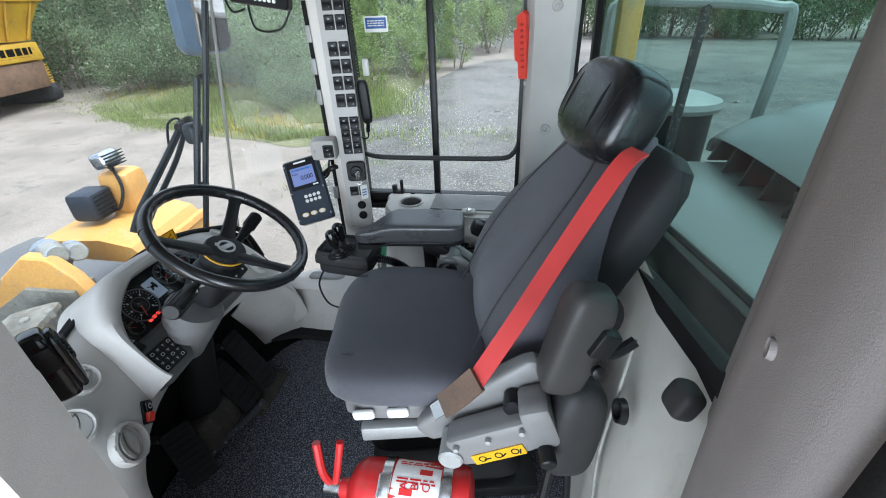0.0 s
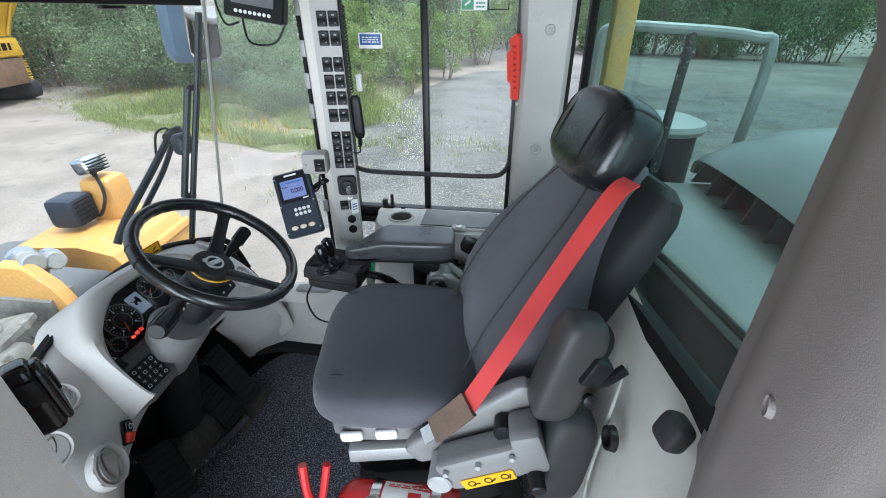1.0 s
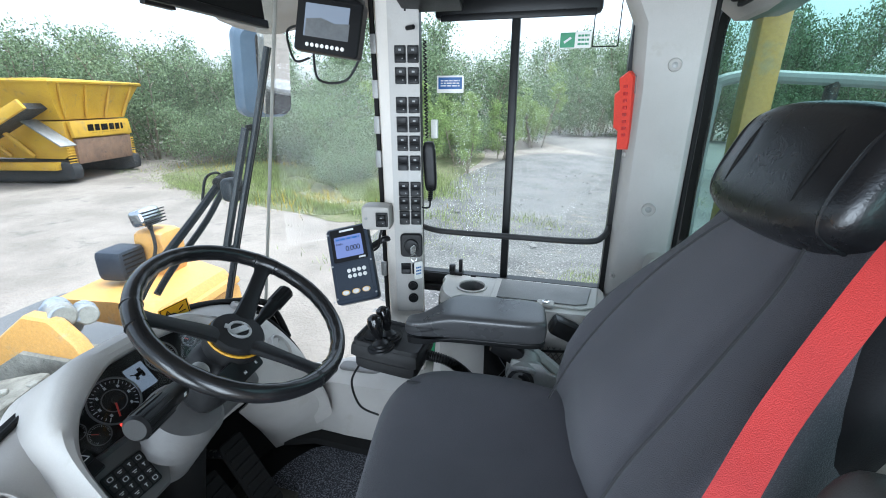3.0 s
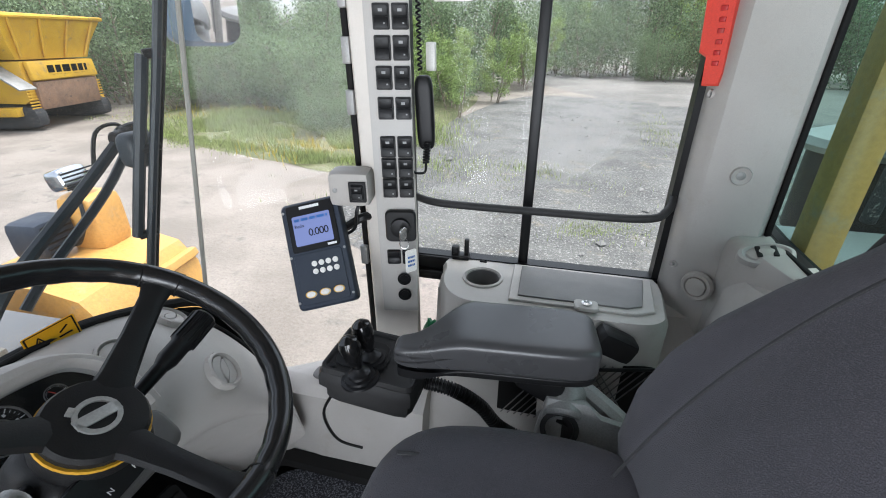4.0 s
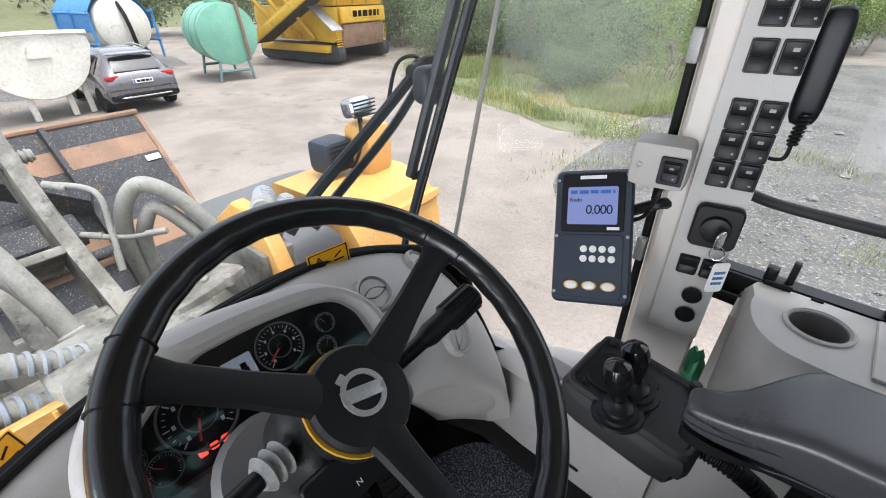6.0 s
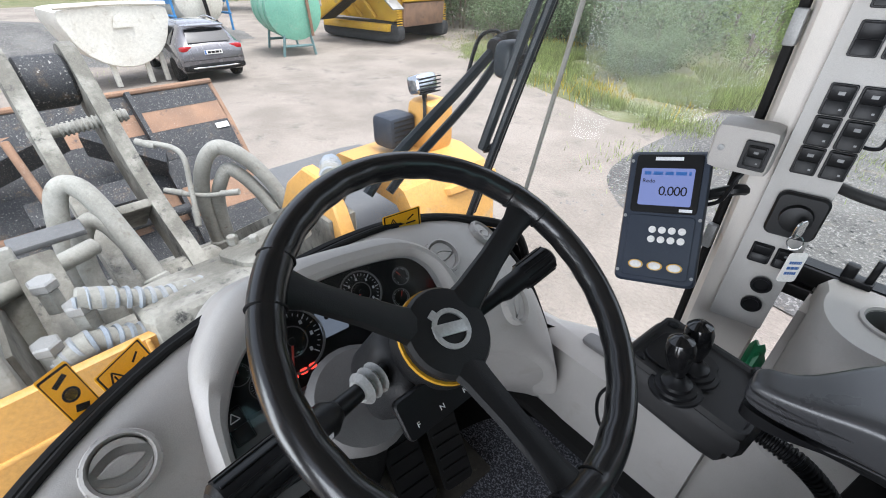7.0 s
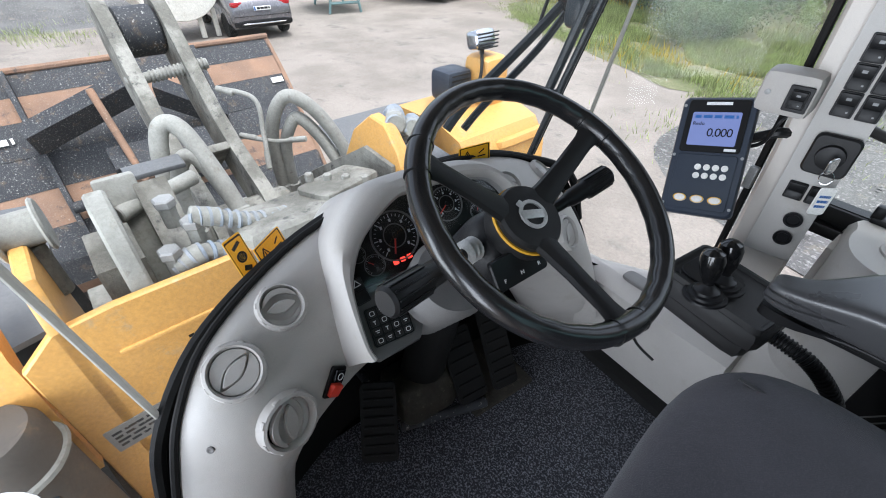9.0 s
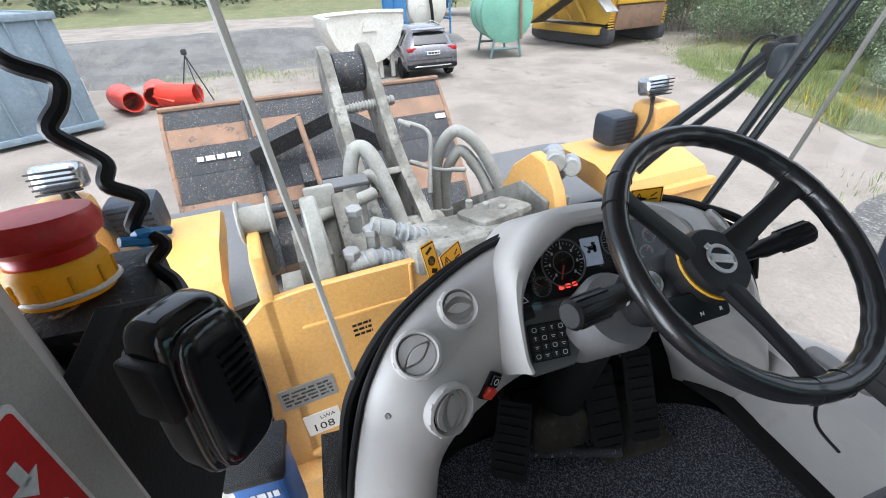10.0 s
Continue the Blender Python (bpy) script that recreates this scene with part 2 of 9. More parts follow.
def tube(bm, pts, r, n=10, per=6, closed=False, smooth=True, radii=None):
    line = smooth_line(pts, per, closed) if smooth else [Vector(p) for p in pts]
    rings, side = [], None
    for i, p in enumerate(line):
        if closed:
            d = line[(i + 1) % len(line)] - line[i - 1]
        else:
            d = line[min(i + 1, len(line) - 1)] - line[max(i - 1, 0)]
        d.normalize()
        if side is None:
            side = d.orthogonal().normalized()
        side = (side - d * side.dot(d)).normalized()
        up = d.cross(side)
        rad = r if radii is None else radii[0] + (radii[1] - radii[0]) * i / max(1, len(line) - 1)
        rings.append([p + rad * (math.cos(a) * side + math.sin(a) * up) for a in (2 * math.pi * j / n for j in range(n))])
    loft(bm, rings, True, True, closed)


def lathe(bm, prof, m=Matrix(), n=24, ring=False):
    """A turned body about the z axis of m; prof: rows of radius, height."""
    rings = [[m @ V(max(r, 1e-4) * math.cos(2 * math.pi * j / n), max(r, 1e-4) * math.sin(2 * math.pi * j / n), z) for j in range(n)] for r, z in prof]
    loft(bm, rings, True, not ring, ring)


def rod(bm, a, b, r, r2=None, n=14):
    a, b = Vector(a), Vector(b)
    r2 = r if r2 is None else r2
    e = min(r, r2) * 0.15
    h = (b - a).length
    lathe(bm, [(r - e, 0), (r, e), (r2, h - e), (r2 - e, h)], along(a, b - a, (0.3, 0.9, 0.2)), n)


def rbox(bm, size, m=Matrix(), p=8.0, cuts=6, warp=None):
    """A soft box: a cube drawn towards a ball, p sets how square it stays."""
    half = Vector(size) / 2
    tmp = bmesh.new()
    bmesh.ops.create_cube(tmp, size=2)
    bmesh.ops.subdivide_edges(tmp, edges=tmp.edges[:], cuts=cuts, use_grid_fill=True)
    for v in tmp.verts:
        big = max(abs(c) for c in v.co)
        lp = sum(abs(c) ** p for c in v.co) ** (1 / p)
        q = v.co * (big / lp)
        q = V(q.x * half.x, q.y * half.y, q.z * half.z)
        v.co = m @ (warp(q) if warp else q)
    add(bm, tmp)


def add(bm, tmp):
    """Joins the bmesh tmp into bm."""
    tmp.verts.index_update()
    vs = [bm.verts.new(v.co) for v in tmp.verts]
    for f in tmp.faces:
        bm.faces.new([vs[v.index] for v in f.verts])
    tmp.free()


def box(bm, size, m=Matrix(), bevel=0.0, seg=2):
    """A block with rounded edges."""
    tmp = bmesh.new()
    bmesh.ops.create_cube(tmp, size=1)
    for v in tmp.verts:
        v.co = V(v.co.x * size[0], v.co.y * size[1], v.co.z * size[2])
    if bevel:
        bmesh.ops.bevel(tmp, geom=tmp.edges[:], offset=min(bevel, min(size) * 0.45), segments=seg, profile=0.5, affect="EDGES")
    for v in tmp.verts:
        v.co = m @ v.co
    add(bm, tmp)


def boxat(bm, lo, hi, bevel=0.0, seg=2):
    lo, hi = Vector(lo), Vector(hi)
    box(bm, hi - lo, Matrix.Translation((lo + hi) / 2), bevel, seg)


def rrect(w, h, r, n=4, cx=0.0, cy=0.0):
    out = []
    for sx, sy, a0 in ((1, 1, 0), (-1, 1, 90), (-1, -1, 180), (1, -1, 270)):
        for k in range(n + 1):
            a = radians(a0 + 90 * k / n)
            out.append((cx + sx * (w / 2 - r) + r * math.cos(a), cy + sy * (h / 2 - r) + r * math.sin(a)))
    return out


def slab(bm, outline, z0, z1, m=Matrix(), bevel=0.0):
    """A plate: the outline in the xy plane of m, from z0 to z1, its rims chamfered."""
    c = V(sum(p[0] for p in outline) / len(outline), sum(p[1] for p in outline) / len(outline))
    ring = lambda z, k: [m @ V(p[0] - (p[0] - c.x) / max((Vector(p) - c).length, 1e-6) * k, p[1] - (p[1] - c.y) / max((Vector(p) - c).length, 1e-6) * k, z) for p in outline]
    if bevel:
        loft(bm, [ring(z0, bevel), ring(z0 + bevel, 0), ring(z1 - bevel, 0), ring(z1, bevel)])
    else:
        loft(bm, [ring(z0, 0), ring(z1, 0)])


def sheet(bm, grid, thick=0.0):
    """A skin through rows of points, with a second skin thick metres behind it."""
    rows = [[bm.verts.new(v) for v in r] for r in grid]
    for a, b in zip(rows, rows[1:]):
        for i in range(len(a) - 1):
            bm.faces.new((a[i], a[i + 1], b[i + 1], b[i]))
    if thick:
        bm.normal_update()
        bmesh.ops.solidify(bm, geom=bm.faces[:], thickness=thick)


def link_mesh(name, bm, material, sharp=35):
    bmesh.ops.recalc_face_normals(bm, faces=bm.faces[:])
    me = bpy.data.meshes.new(name)
    bm.to_mesh(me)
    bm.free()
    me.materials.append(material)
    me.shade_smooth()
    me.set_sharp_from_angle(angle=radians(sharp))
    return new(name, me)


def part(name, bm, material, parent=None, label="", sharp=35):
    ob = link_mesh(name, bm, material, sharp)
    ob.parent = parent
    if label:
        ob["label"] = label
    return ob


def thing(name, label, category, group="", kind=""):
    return tagged(new(name), label, category, group, kind)


def solo(name, bm, material, label, category, group="", kind="", sharp=35):
    return tagged(link_mesh(name, bm, material, sharp), label, category, group, kind)


def make(fn, *args, **kw):
    """A fresh bmesh filled by one helper."""
    bm = bmesh.new()
    fn(bm, *args, **kw)
    return bm


def words(bm, text, size, m, spread=1.0, thick=0.0004):
    """Lettering in the built-in font, centred on m's origin in its xy plane."""
    cu = bpy.data.curves.new("lettering", "FONT")
    cu.body, cu.size, cu.align_x, cu.align_y, cu.extrude, cu.resolution_u, cu.space_character = text, size, "CENTER", "CENTER", thick, 2, spread
    ob = bpy.data.objects.new("lettering", cu)
    scene.collection.objects.link(ob)
    me = bpy.data.meshes.new_from_object(ob)
    bpy.data.objects.remove(ob)
    tmp = bmesh.new()
    tmp.from_mesh(me)
    for v in tmp.verts:
        v.co = m @ v.co
    add(bm, tmp)


def bars(bm, rows, w, h, m, seed=1, thick=0.0006):
    """Plain bars in place of writing that cannot be read."""
    rnd = random.Random(seed)
    for i in range(rows):
        y = h / 2 - h * (i + 0.5) / rows
        x = -w / 2
        while x < w / 2 - 0.02 * w:
            l = min(rnd.uniform(0.10, 0.3) * w, w / 2 - x)
            box(bm, (l, h / rows * 0.5, thick), m @ Matrix.Translation((x + l / 2, y, 0)))
            x += l + 0.05 * w


# ---- the cab: floor, walls, roof ----
S_ = "structure"
bm = make(boxat, (-0.46, -0.66, -0.06), (1.02, 0.62, -0.008))
floor = solo("floor", bm, M_RUBBER, "dark rubber cab floor under a speckled carpet", "floor", kind=S_)


def carpet():
    out = [(-0.30, -0.20), (-0.20, -0.44), (0.30, -0.50), (0.92, -0.46), (0.92, 0.44), (0.30, 0.49), (-0.10, 0.485), (-0.22, 0.42), (-0.28, 0.20)]
    pts = [(p.x, p.y) for p in smooth_line([(x, y, 0) for x, y in out], 5, True)]
    return make(slab, pts, -0.008, 0.012, bevel=0.004)


solo("floor_carpet", carpet(), M_CARPET, "dark grey speckled loop carpet on the cab floor", "carpet", kind=S_)

# right wall under the window, with the sill that runs to the dash
bm = bmesh.new()
prof = [(0.80, -0.05), (0.80, 0.555), (0.765, 0.565), (0.70, 0.54), (0.665, 0.40), (0.60, 0.22), (0.575, 0.05), (0.57, -0.05)]
loft(bm, [[V(x, y, z) for y, z in prof] for x in (0.20, 0.4, 0.6, 0.86)])
solo("wall_right", bm, M_GREY, "grey moulded plastic side panel under the window", "wall", kind=S_)
bm = bmesh.new()
sec = lambda x, top, yin, yo: [V(x, yo, -0.05), V(x, yo, top - 0.02), V(x, yo - 0.03, top), V(x, yin + 0.06, top), V(x, yin + 0.015, top - 0.03), V(x, yin, top - 0.10), V(x, yin - 0.015, 0.03), V(x, yin - 0.02, -0.05)]
loft(bm, [sec(-0.42, 0.26, 0.50, 0.60), sec(-0.24, 0.26, 0.53, 0.63), sec(-0.10, 0.27, 0.52, 0.70), sec(0.06, 0.275, 0.52, 0.76), sec(0.199, 0.28, 0.52, 0.78)])
solo("sill_right", bm, M_GREY, "grey plastic sill along the cab side", "sill", kind=S_)
bm = make(loft, [[V(x, y - 0.035, 0.012), V(x, y - 0.030, 0.032), V(x, y + 0.002, 0.045), V(x, y + 0.004, 0.0)] for x, y in ((-0.30, 0.47), (-0.20, 0.508), (-0.05, 0.505), (0.20, 0.505))])
solo("floor_edge_trim", bm, M_RUBBER, "dark worn trim between carpet and sill", "trim", kind=S_)
bm = make(rbox, (0.16, 0.05, 0.02), Matrix.Translation((-0.06, 0.60, 0.268)), 5)
solo("sill_tray", bm, M_MID, "shallow storage recess in the grey sill", "tray", kind=S_)


# pillars
def column(pts_by_z, inset=0.0):
    return make(loft, [[V(x, y, z) for x, y in row] for z, row in pts_by_z])


A_ROW = lambda s=0.0: [(0.025 + s, 0.70), (0.050 + s, 0.624), (0.058 + s, 0.612), (0.085 + s, 0.612), (0.163 + s, 0.632), (0.166 + s, 0.646), (0.102 + s, 0.80), (0.05 + s, 0.80)]
bm = column([(0.26, A_ROW()), (0.5, A_ROW()), (1.0, A_ROW(-0.004)), (1.46, A_ROW(-0.01))])
solo("pillar_front_right", bm, M_BEIGE_SUN, "pale beige plastic windscreen pillar, lightened for the sun on it", "pillar", kind=S_)
B_ROW = lambda s=0.0, k=0.0: [(0.735, 0.80), (0.735 - k, 0.765), (0.755 - k, 0.735), (0.80, 0.70), (0.845 + s, 0.674), (0.884, 0.686), (0.896, 0.712), (0.90, 0.80)]
B_TOP = lambda k=0.0: [(0.735, 0.80), (0.734 - k, 0.765), (0.744 - k, 0.716), (0.757 - k, 0.702), (0.82, 0.695), (0.878, 0.692), (0.894, 0.704), (0.90, 0.80)]
bm = column([(-0.05, B_ROW(0.01)), (0.56, B_ROW(0.01)), (0.68, B_ROW()), (0.76, B_TOP()), (1.20, B_TOP()), (1.36, B_TOP(0.01)), (1.46, B_TOP(0.06)), (1.50, B_TOP(0.10))])
solo("pillar_rear_right", bm, M_GREY, "grey moulded pillar with recessed screws", "pillar", kind=S_)
LR = lambda s, w=0.0: [(0.99, -0.69), (0.875, -0.70), (0.866, -0.69), (0.862, -0.672), (0.864 + s * 0.5, -0.628), (0.862 + s, -0.585), (0.872 + s, -0.56), (0.90 + s, -0.515 + 0.5 * w), (0.925 + s, -0.495 + 0.8 * w), (0.945 + s, -0.45 + w), (0.99, -0.40 + w), (1.03, -0.45), (1.03, -0.66)]
bm = column([(-0.05, LR(0.06)), (0.3, LR(0.05)), (0.6, LR(0.03, 0.0)), (0.9, LR(0.02, 0.004)), (1.29, LR(0.02, 0.004)), (1.36, LR(0.018, 0.05)), (1.6, LR(0.015, 0.06))])
solo("pillar_rear_left", bm, M_TAUPE, "broad taupe plastic door pillar", "pillar", kind=S_)
LA = lambda s=0.0: [(0.222 + s, -0.600), (0.272 + s, -0.606), (0.288 + s, -0.68), (0.16 + s, -0.74), (0.10 + s, -0.72), (0.125 + s, -0.67)]
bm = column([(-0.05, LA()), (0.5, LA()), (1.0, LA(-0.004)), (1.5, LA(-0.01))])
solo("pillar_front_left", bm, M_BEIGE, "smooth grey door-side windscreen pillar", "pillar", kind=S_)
bm = make(boxat, (0.855, -0.732, -0.3), (1.0, -0.702, 1.6), 0.012)
solo("door_frame", bm, M_RUBBER, "dark rubber-edged door frame", "frame", kind=S_)
bm = make(boxat, (0.872, -0.80, -0.3), (1.10, -0.734, 1.6), 0.012)
solo("cab_edge", bm, M_YELLOW, "yellow painted outer edge of the cab", "frame", kind=S_)

# rear wall: sloped panel under the rear window
bm = bmesh.new()
rows = []
for y in (-0.62, -0.45, -0.36, -0.2, 0.0, 0.2, 0.4, 0.55, 0.66, 0.72):
    top = 0.80 if y < 0.3 else 0.80 - 0.16 * min(1, (y - 0.3) / 0.35)
    sh = 0.0 if -0.3 < y < 0.4 else 0.02
    rows.append([V(1.0, y, -0.05), V(1.0, y, top - 0.02), V(0.996, y, top - 0.004), V(0.98, y, top - 0.03), V(0.955 - sh, y, top - 0.14), V(0.93 - sh, y, top - 0.30), V(0.915 - sh, y, 0.25), V(0.91 - sh, y, -0.05)])
loft(bm, rows)
solo("wall_rear", bm, M_REARWALL, "pale plastic rear wall panel below the window", "wall", kind=S_)

# rear window
def frame_ring(outer, inner, m, z0, z1):
    bm = bmesh.new()
    rings = [[m @ V(x, y, z0) for x, y in outer], [m @ V(x, y, z1) for x, y in outer], [m @ V(x, y, z1) for x, y in inner], [m @ V(x, y, z0) for x, y in inner]]
    loft(bm, rings, True, False, True)
    return bm


REAR = basis((1.0, 0.16, 1.10), (0, -1, 0), (0, 0, 1))
out = smooth_line([(-0.87, 0.33, 0), (-0.87, 0.0, 0), (-0.865, -0.36, 0), (-0.80, -0.43, 0), (-0.30, -0.44, 0), (0.0, -0.40, 0), (0.3, -0.33, 0), (0.52, -0.28, 0), (0.62, -0.25, 0), (0.67, -0.18, 0), (0.68, 0.0, 0), (0.68, 0.33, 0), (0.6, 0.37, 0), (-0.55, 0.37, 0)], 5, True)
o2 = [(p.x, p.y) for p in out]
i2 = [(x * 0.945, y * 0.92 + 0.008) for x, y in o2]
win = tagged(new("window_rear"), "green tinted rear window in a black rubber gasket", "window", kind=S_)
part("gasket", frame_ring(o2, i2, REAR, -0.012, 0.016), M_RUBBER, win)
bm = bmesh.new()
bm.faces.new([bm.verts.new(REAR @ V(x, y, -0.004)) for x, y in [(x * 0.97, y * 0.96) for x, y in o2]])
pane = part("pane", bm, M_TINT, win, "green tinted pane")
pane.visible_shadow = False

part("corner_seal", make(boxat, (0.893, 0.696, 0.74), (0.904, 0.722, 1.50), 0.003), M_RUBBER, win)
part("sill_seal", make(boxat, (0.900, 0.50, 0.735), (0.909, 0.715, 0.763), 0.003), M_RUBBER, win)
# right side window
win = tagged(new("window_right"), "sliding side window in a thin black frame", "window", kind=S_)
SIDE = basis((0.45, 0.786, 1.0), (1, 0, 0), (0, 0, 1))
part("window_frame", frame_ring([(-0.345, -0.44), (0.285, -0.44), (0.285, 0.47), (-0.345, 0.47)], [(-0.330, -0.398), (0.270, -0.398), (0.270, 0.45), (-0.330, 0.45)], SIDE, -0.012, 0.022), M_BLACK, win)
bm = make(boxat, (0.397, 0.772, 0.60), (0.421, 0.80, 1.46), 0.003)
part("mullion", bm, M_BLACK, win)
for x0, x1, dy in ((0.11, 0.41, 0.0), (0.40, 0.735, 0.006)):
    bm = make(boxat, (x0, 0.785 + dy, 0.56), (x1, 0.789 + dy, 1.47))
    part("pane", bm, M_GLASS, win).visible_shadow = False
bm = make(tube, [(0.112, 0.765, 0.778), (0.135, 0.738, 0.774), (0.18, 0.724, 0.768), (0.25, 0.722, 0.765), (0.45, 0.722, 0.765), (0.66, 0.722, 0.768), (0.71, 0.735, 0.785), (0.728, 0.775, 0.81)], 0.0095, 12)
part("sill_rail", make(boxat, (0.108, 0.756, 0.566), (0.735, 0.774, 0.600), 0.003), M_BLACK, win)
part("sill_rail", make(boxat, (0.108, 0.745, 0.535), (0.215, 0.774, 0.560), 0.003), M_BLACK, win)
for x in (0.30, 0.47, 0.64):
    part("drain_clip", make(boxat, (x, 0.752, 0.585), (x + 0.018, 0.7565, 0.604), 0.001), M_RUBBER, win)
solo("grab_rail", bm, M_DARK, "dark grey tubular rail across the side window", "rail", kind=S_)
bm = make(boxat, (0.225, 0.752, 0.598), (0.27, 0.782, 0.612), 0.003)
box(bm, (0.012, 0.014, 0.05), Matrix.Translation((0.262, 0.765, 0.632)), 0.003)
box(bm, (0.02, 0.02, 0.03), Matrix.Translation((0.232, 0.765, 0.62)), 0.004)
solo("window_latch", bm, M_BLACK, "small black latch on the side window frame", "latch")
bm = make(boxat, (0.17, 0.765, 1.40), (0.64, 0.81, 1.455), 0.012)
tmp = make(boxat, (0.19, 0.76, 1.392), (0.625, 0.768, 1.41), 0.003)
add(bm, tmp)
solo("roller_blind", bm, M_BLACK, "rolled-up black blind above the side window", "blind")

# windscreen: a bowed front pane and two corner panes
def screen(pts, top, first, last, n=6):
    """A pane standing on pts; its two upper corners are drawn aside by first and last."""
    base = smooth_line(pts, 8)
    rows = []
    for k in range(n + 1):
        t = k / n
        row = []
        for i, p in enumerate(base):
            u = i / (len(base) - 1)
            d = V(*first, 0) * max(0, 1 - 2 * u) ** 2 + V(*last, 0) * max(0, 2 * u - 1) ** 2
            row.append(p + V(d.x * t, d.y * t, (top - p.z) * t))
        rows.append(row)
    return make(sheet, rows)


LJ, RJ = (0.090, -0.080), (0.165, 0.028)
FRONT = [(-0.165, -0.515, 0.50), (-0.23, -0.42, 0.585), (-0.32, -0.235, 0.63), (-0.385, 0.0, 0.645), (-0.395, 0.2, 0.64), (-0.375, 0.36, 0.60), (-0.335, 0.49, 0.535)]
RIGHTC = [(-0.335, 0.493, 0.535), (-0.298, 0.525, 0.40), (-0.25, 0.56, 0.276), (-0.10, 0.648, 0.276), (0.06, 0.715, 0.270)]
LEFTC = [(-0.165, -0.518, 0.50), (-0.12, -0.555, 0.40), (-0.08, -0.60, 0.15), (-0.02, -0.65, 0.05), (0.115, -0.70, 0.03)]
win = tagged(new("windscreen"), "large bowed windscreen of three panes, dusty", "window", kind=S_)
for pts, fa_, fb_ in ((FRONT, LJ, RJ), (RIGHTC, RJ, (0, 0)), (LEFTC, LJ, (0, 0))):
    part("pane", screen(pts, 1.53, fa_, fb_), M_SHIELD, win).visible_shadow = False
for p, q in (((-0.335, 0.491, 0.535), (-0.170, 0.520, 1.53)), ((-0.165, -0.516, 0.50), (-0.075, -0.598, 1.53))):
    part("joint", make(tube, [p, Vector(p).lerp(Vector(q), 0.5), q], 0.0048, 6, 10), M_SEAL, win, "whitish sealant joint between panes")
bm = make(tube, [(x + 0.008, y, z + 0.004) for x, y, z in LEFTC[::-1] + FRONT[1:-1] + RIGHTC[:2]], 0.011, 8)
part("gasket", bm, M_RUBBER, win)

# outer shell under the windscreen, dark behind the dash
bm = bmesh.new()
low = smooth_line(LEFTC[::-1] + FRONT[1:-1] + RIGHTC, 4)
loft(bm, [[p + V(0, 0, -0.012) for p in low], [V(p.x + 0.01, p.y, min(p.z - 0.012, -0.04)) for p in low]], False, False)
solo("front_bulkhead", bm, M_RUBBER, "dark front bulkhead below the windscreen", "wall", kind=S_)

# roof
bm = bmesh.new()
rows = []
for x in (-0.46, -0.40, -0.20, 0.0, 0.12, 0.3, 0.6, 0.85, 0.98, 1.06):
    fz = 1.60 - (0.085 if x < -0.3 else 0.05 if x < 0.05 else 0.0) - (0.10 if x > 0.9 else 0.0)
    row = []
    for y in (-0.86, -0.70, -0.62, -0.52, -0.30, 0.0, 0.30, 0.46, 0.54, 0.62, 0.70, 0.84):
        e = abs(y)
        if y < -0.6:
            row.append(V(x, y * 0.9, fz - 0.05))
            continue
        row.append(V(x, y, fz - (0.125 if e > 0.66 else 0.115 if e > 0.58 else 0.06 if e > 0.5 else 0.0)))
    rows.append(row)
sheet(bm, rows, 0.03)
solo("ceiling", bm, M_LINER, "pale moulded cab headliner", "ceiling", kind=S_)
bm = make(boxat, (-0.52, -0.90, 1.64), (1.12, 0.90, 1.72), 0.04)
solo("roof", bm, M_YELLOW, "painted cab roof", "roof", kind=S_)
bm = bmesh.new()
for a, b in (((-0.52, -0.88, 1.50), (1.1, -0.86, 1.65)), ((-0.52, 0.825, 1.46), (1.1, 0.88, 1.65)), ((1.065, -0.86, 1.44), (1.1, 0.86, 1.65)), ((-0.54, -0.86, 1.535), (-0.46, 0.86, 1.65))):
    boxat(bm, a, b, 0.01)
solo("roof_edge", bm, M_GREY, "grey roof edge frame", "frame", kind=S_)
rb = thing("rear_blind", "rolled-up dark blind above the rear window", "blind")
part("cassette", make(boxat, (0.93, -0.40, 1.405), (0.985, 0.72, 1.478), 0.02), M_BLACK, rb)
part("pull_bar", make(boxat, (0.935, -0.38, 1.385), (0.95, 0.70, 1.403), 0.004), M_RUBBER, rb)
part("pull_tab", make(boxat, (0.928, 0.40, 1.372), (0.940, 0.46, 1.386), 0.003), M_BLACK, rb)
for y in (-0.395, 0.715):
    part("end_cap", make(boxat, (0.926, y - 0.012, 1.40), (0.988, y + 0.012, 1.474), 0.006), M_RUBBER, rb)
bm = make(rbox, (0.84, 0.26, 0.11), Matrix.Translation((0.31, 0.61, 1.545)), 6, 8)
solo("overhead_console", bm, M_LINER, "pale overhead console moulding over the side window", "console", kind=S_)


# ---- dashboard ----
OUT = [(0.02, -0.60, 0.02), (-0.035, -0.585, 0.15), (-0.075, -0.56, 0.32), (-0.115, -0.525, 0.45), (-0.15, -0.485, 0.535), (-0.205, -0.41, 0.60), (-0.30, -0.235, 0.64), (-0.36, 0.0, 0.655), (-0.38, 0.2, 0.645), (-0.365, 0.36, 0.60), (-0.33, 0.45, 0.52), (-0.285, 0.515, 0.40), (-0.24, 0.55, 0.27)]
INN = [(0.055, -0.47, 0.02), (0.03, -0.455, 0.15), (-0.005, -0.43, 0.27), (-0.055, -0.40, 0.355), (-0.085, -0.355, 0.40), (-0.12, -0.29, 0.415), (-0.155, -0.19, 0.43), (-0.18, 0.0, 0.44), (-0.165, 0.2, 0.44), (-0.14, 0.32, 0.40), (-0.125, 0.40, 0.33), (-0.12, 0.45, 0.25), (-0.125, 0.48, 0.15)]


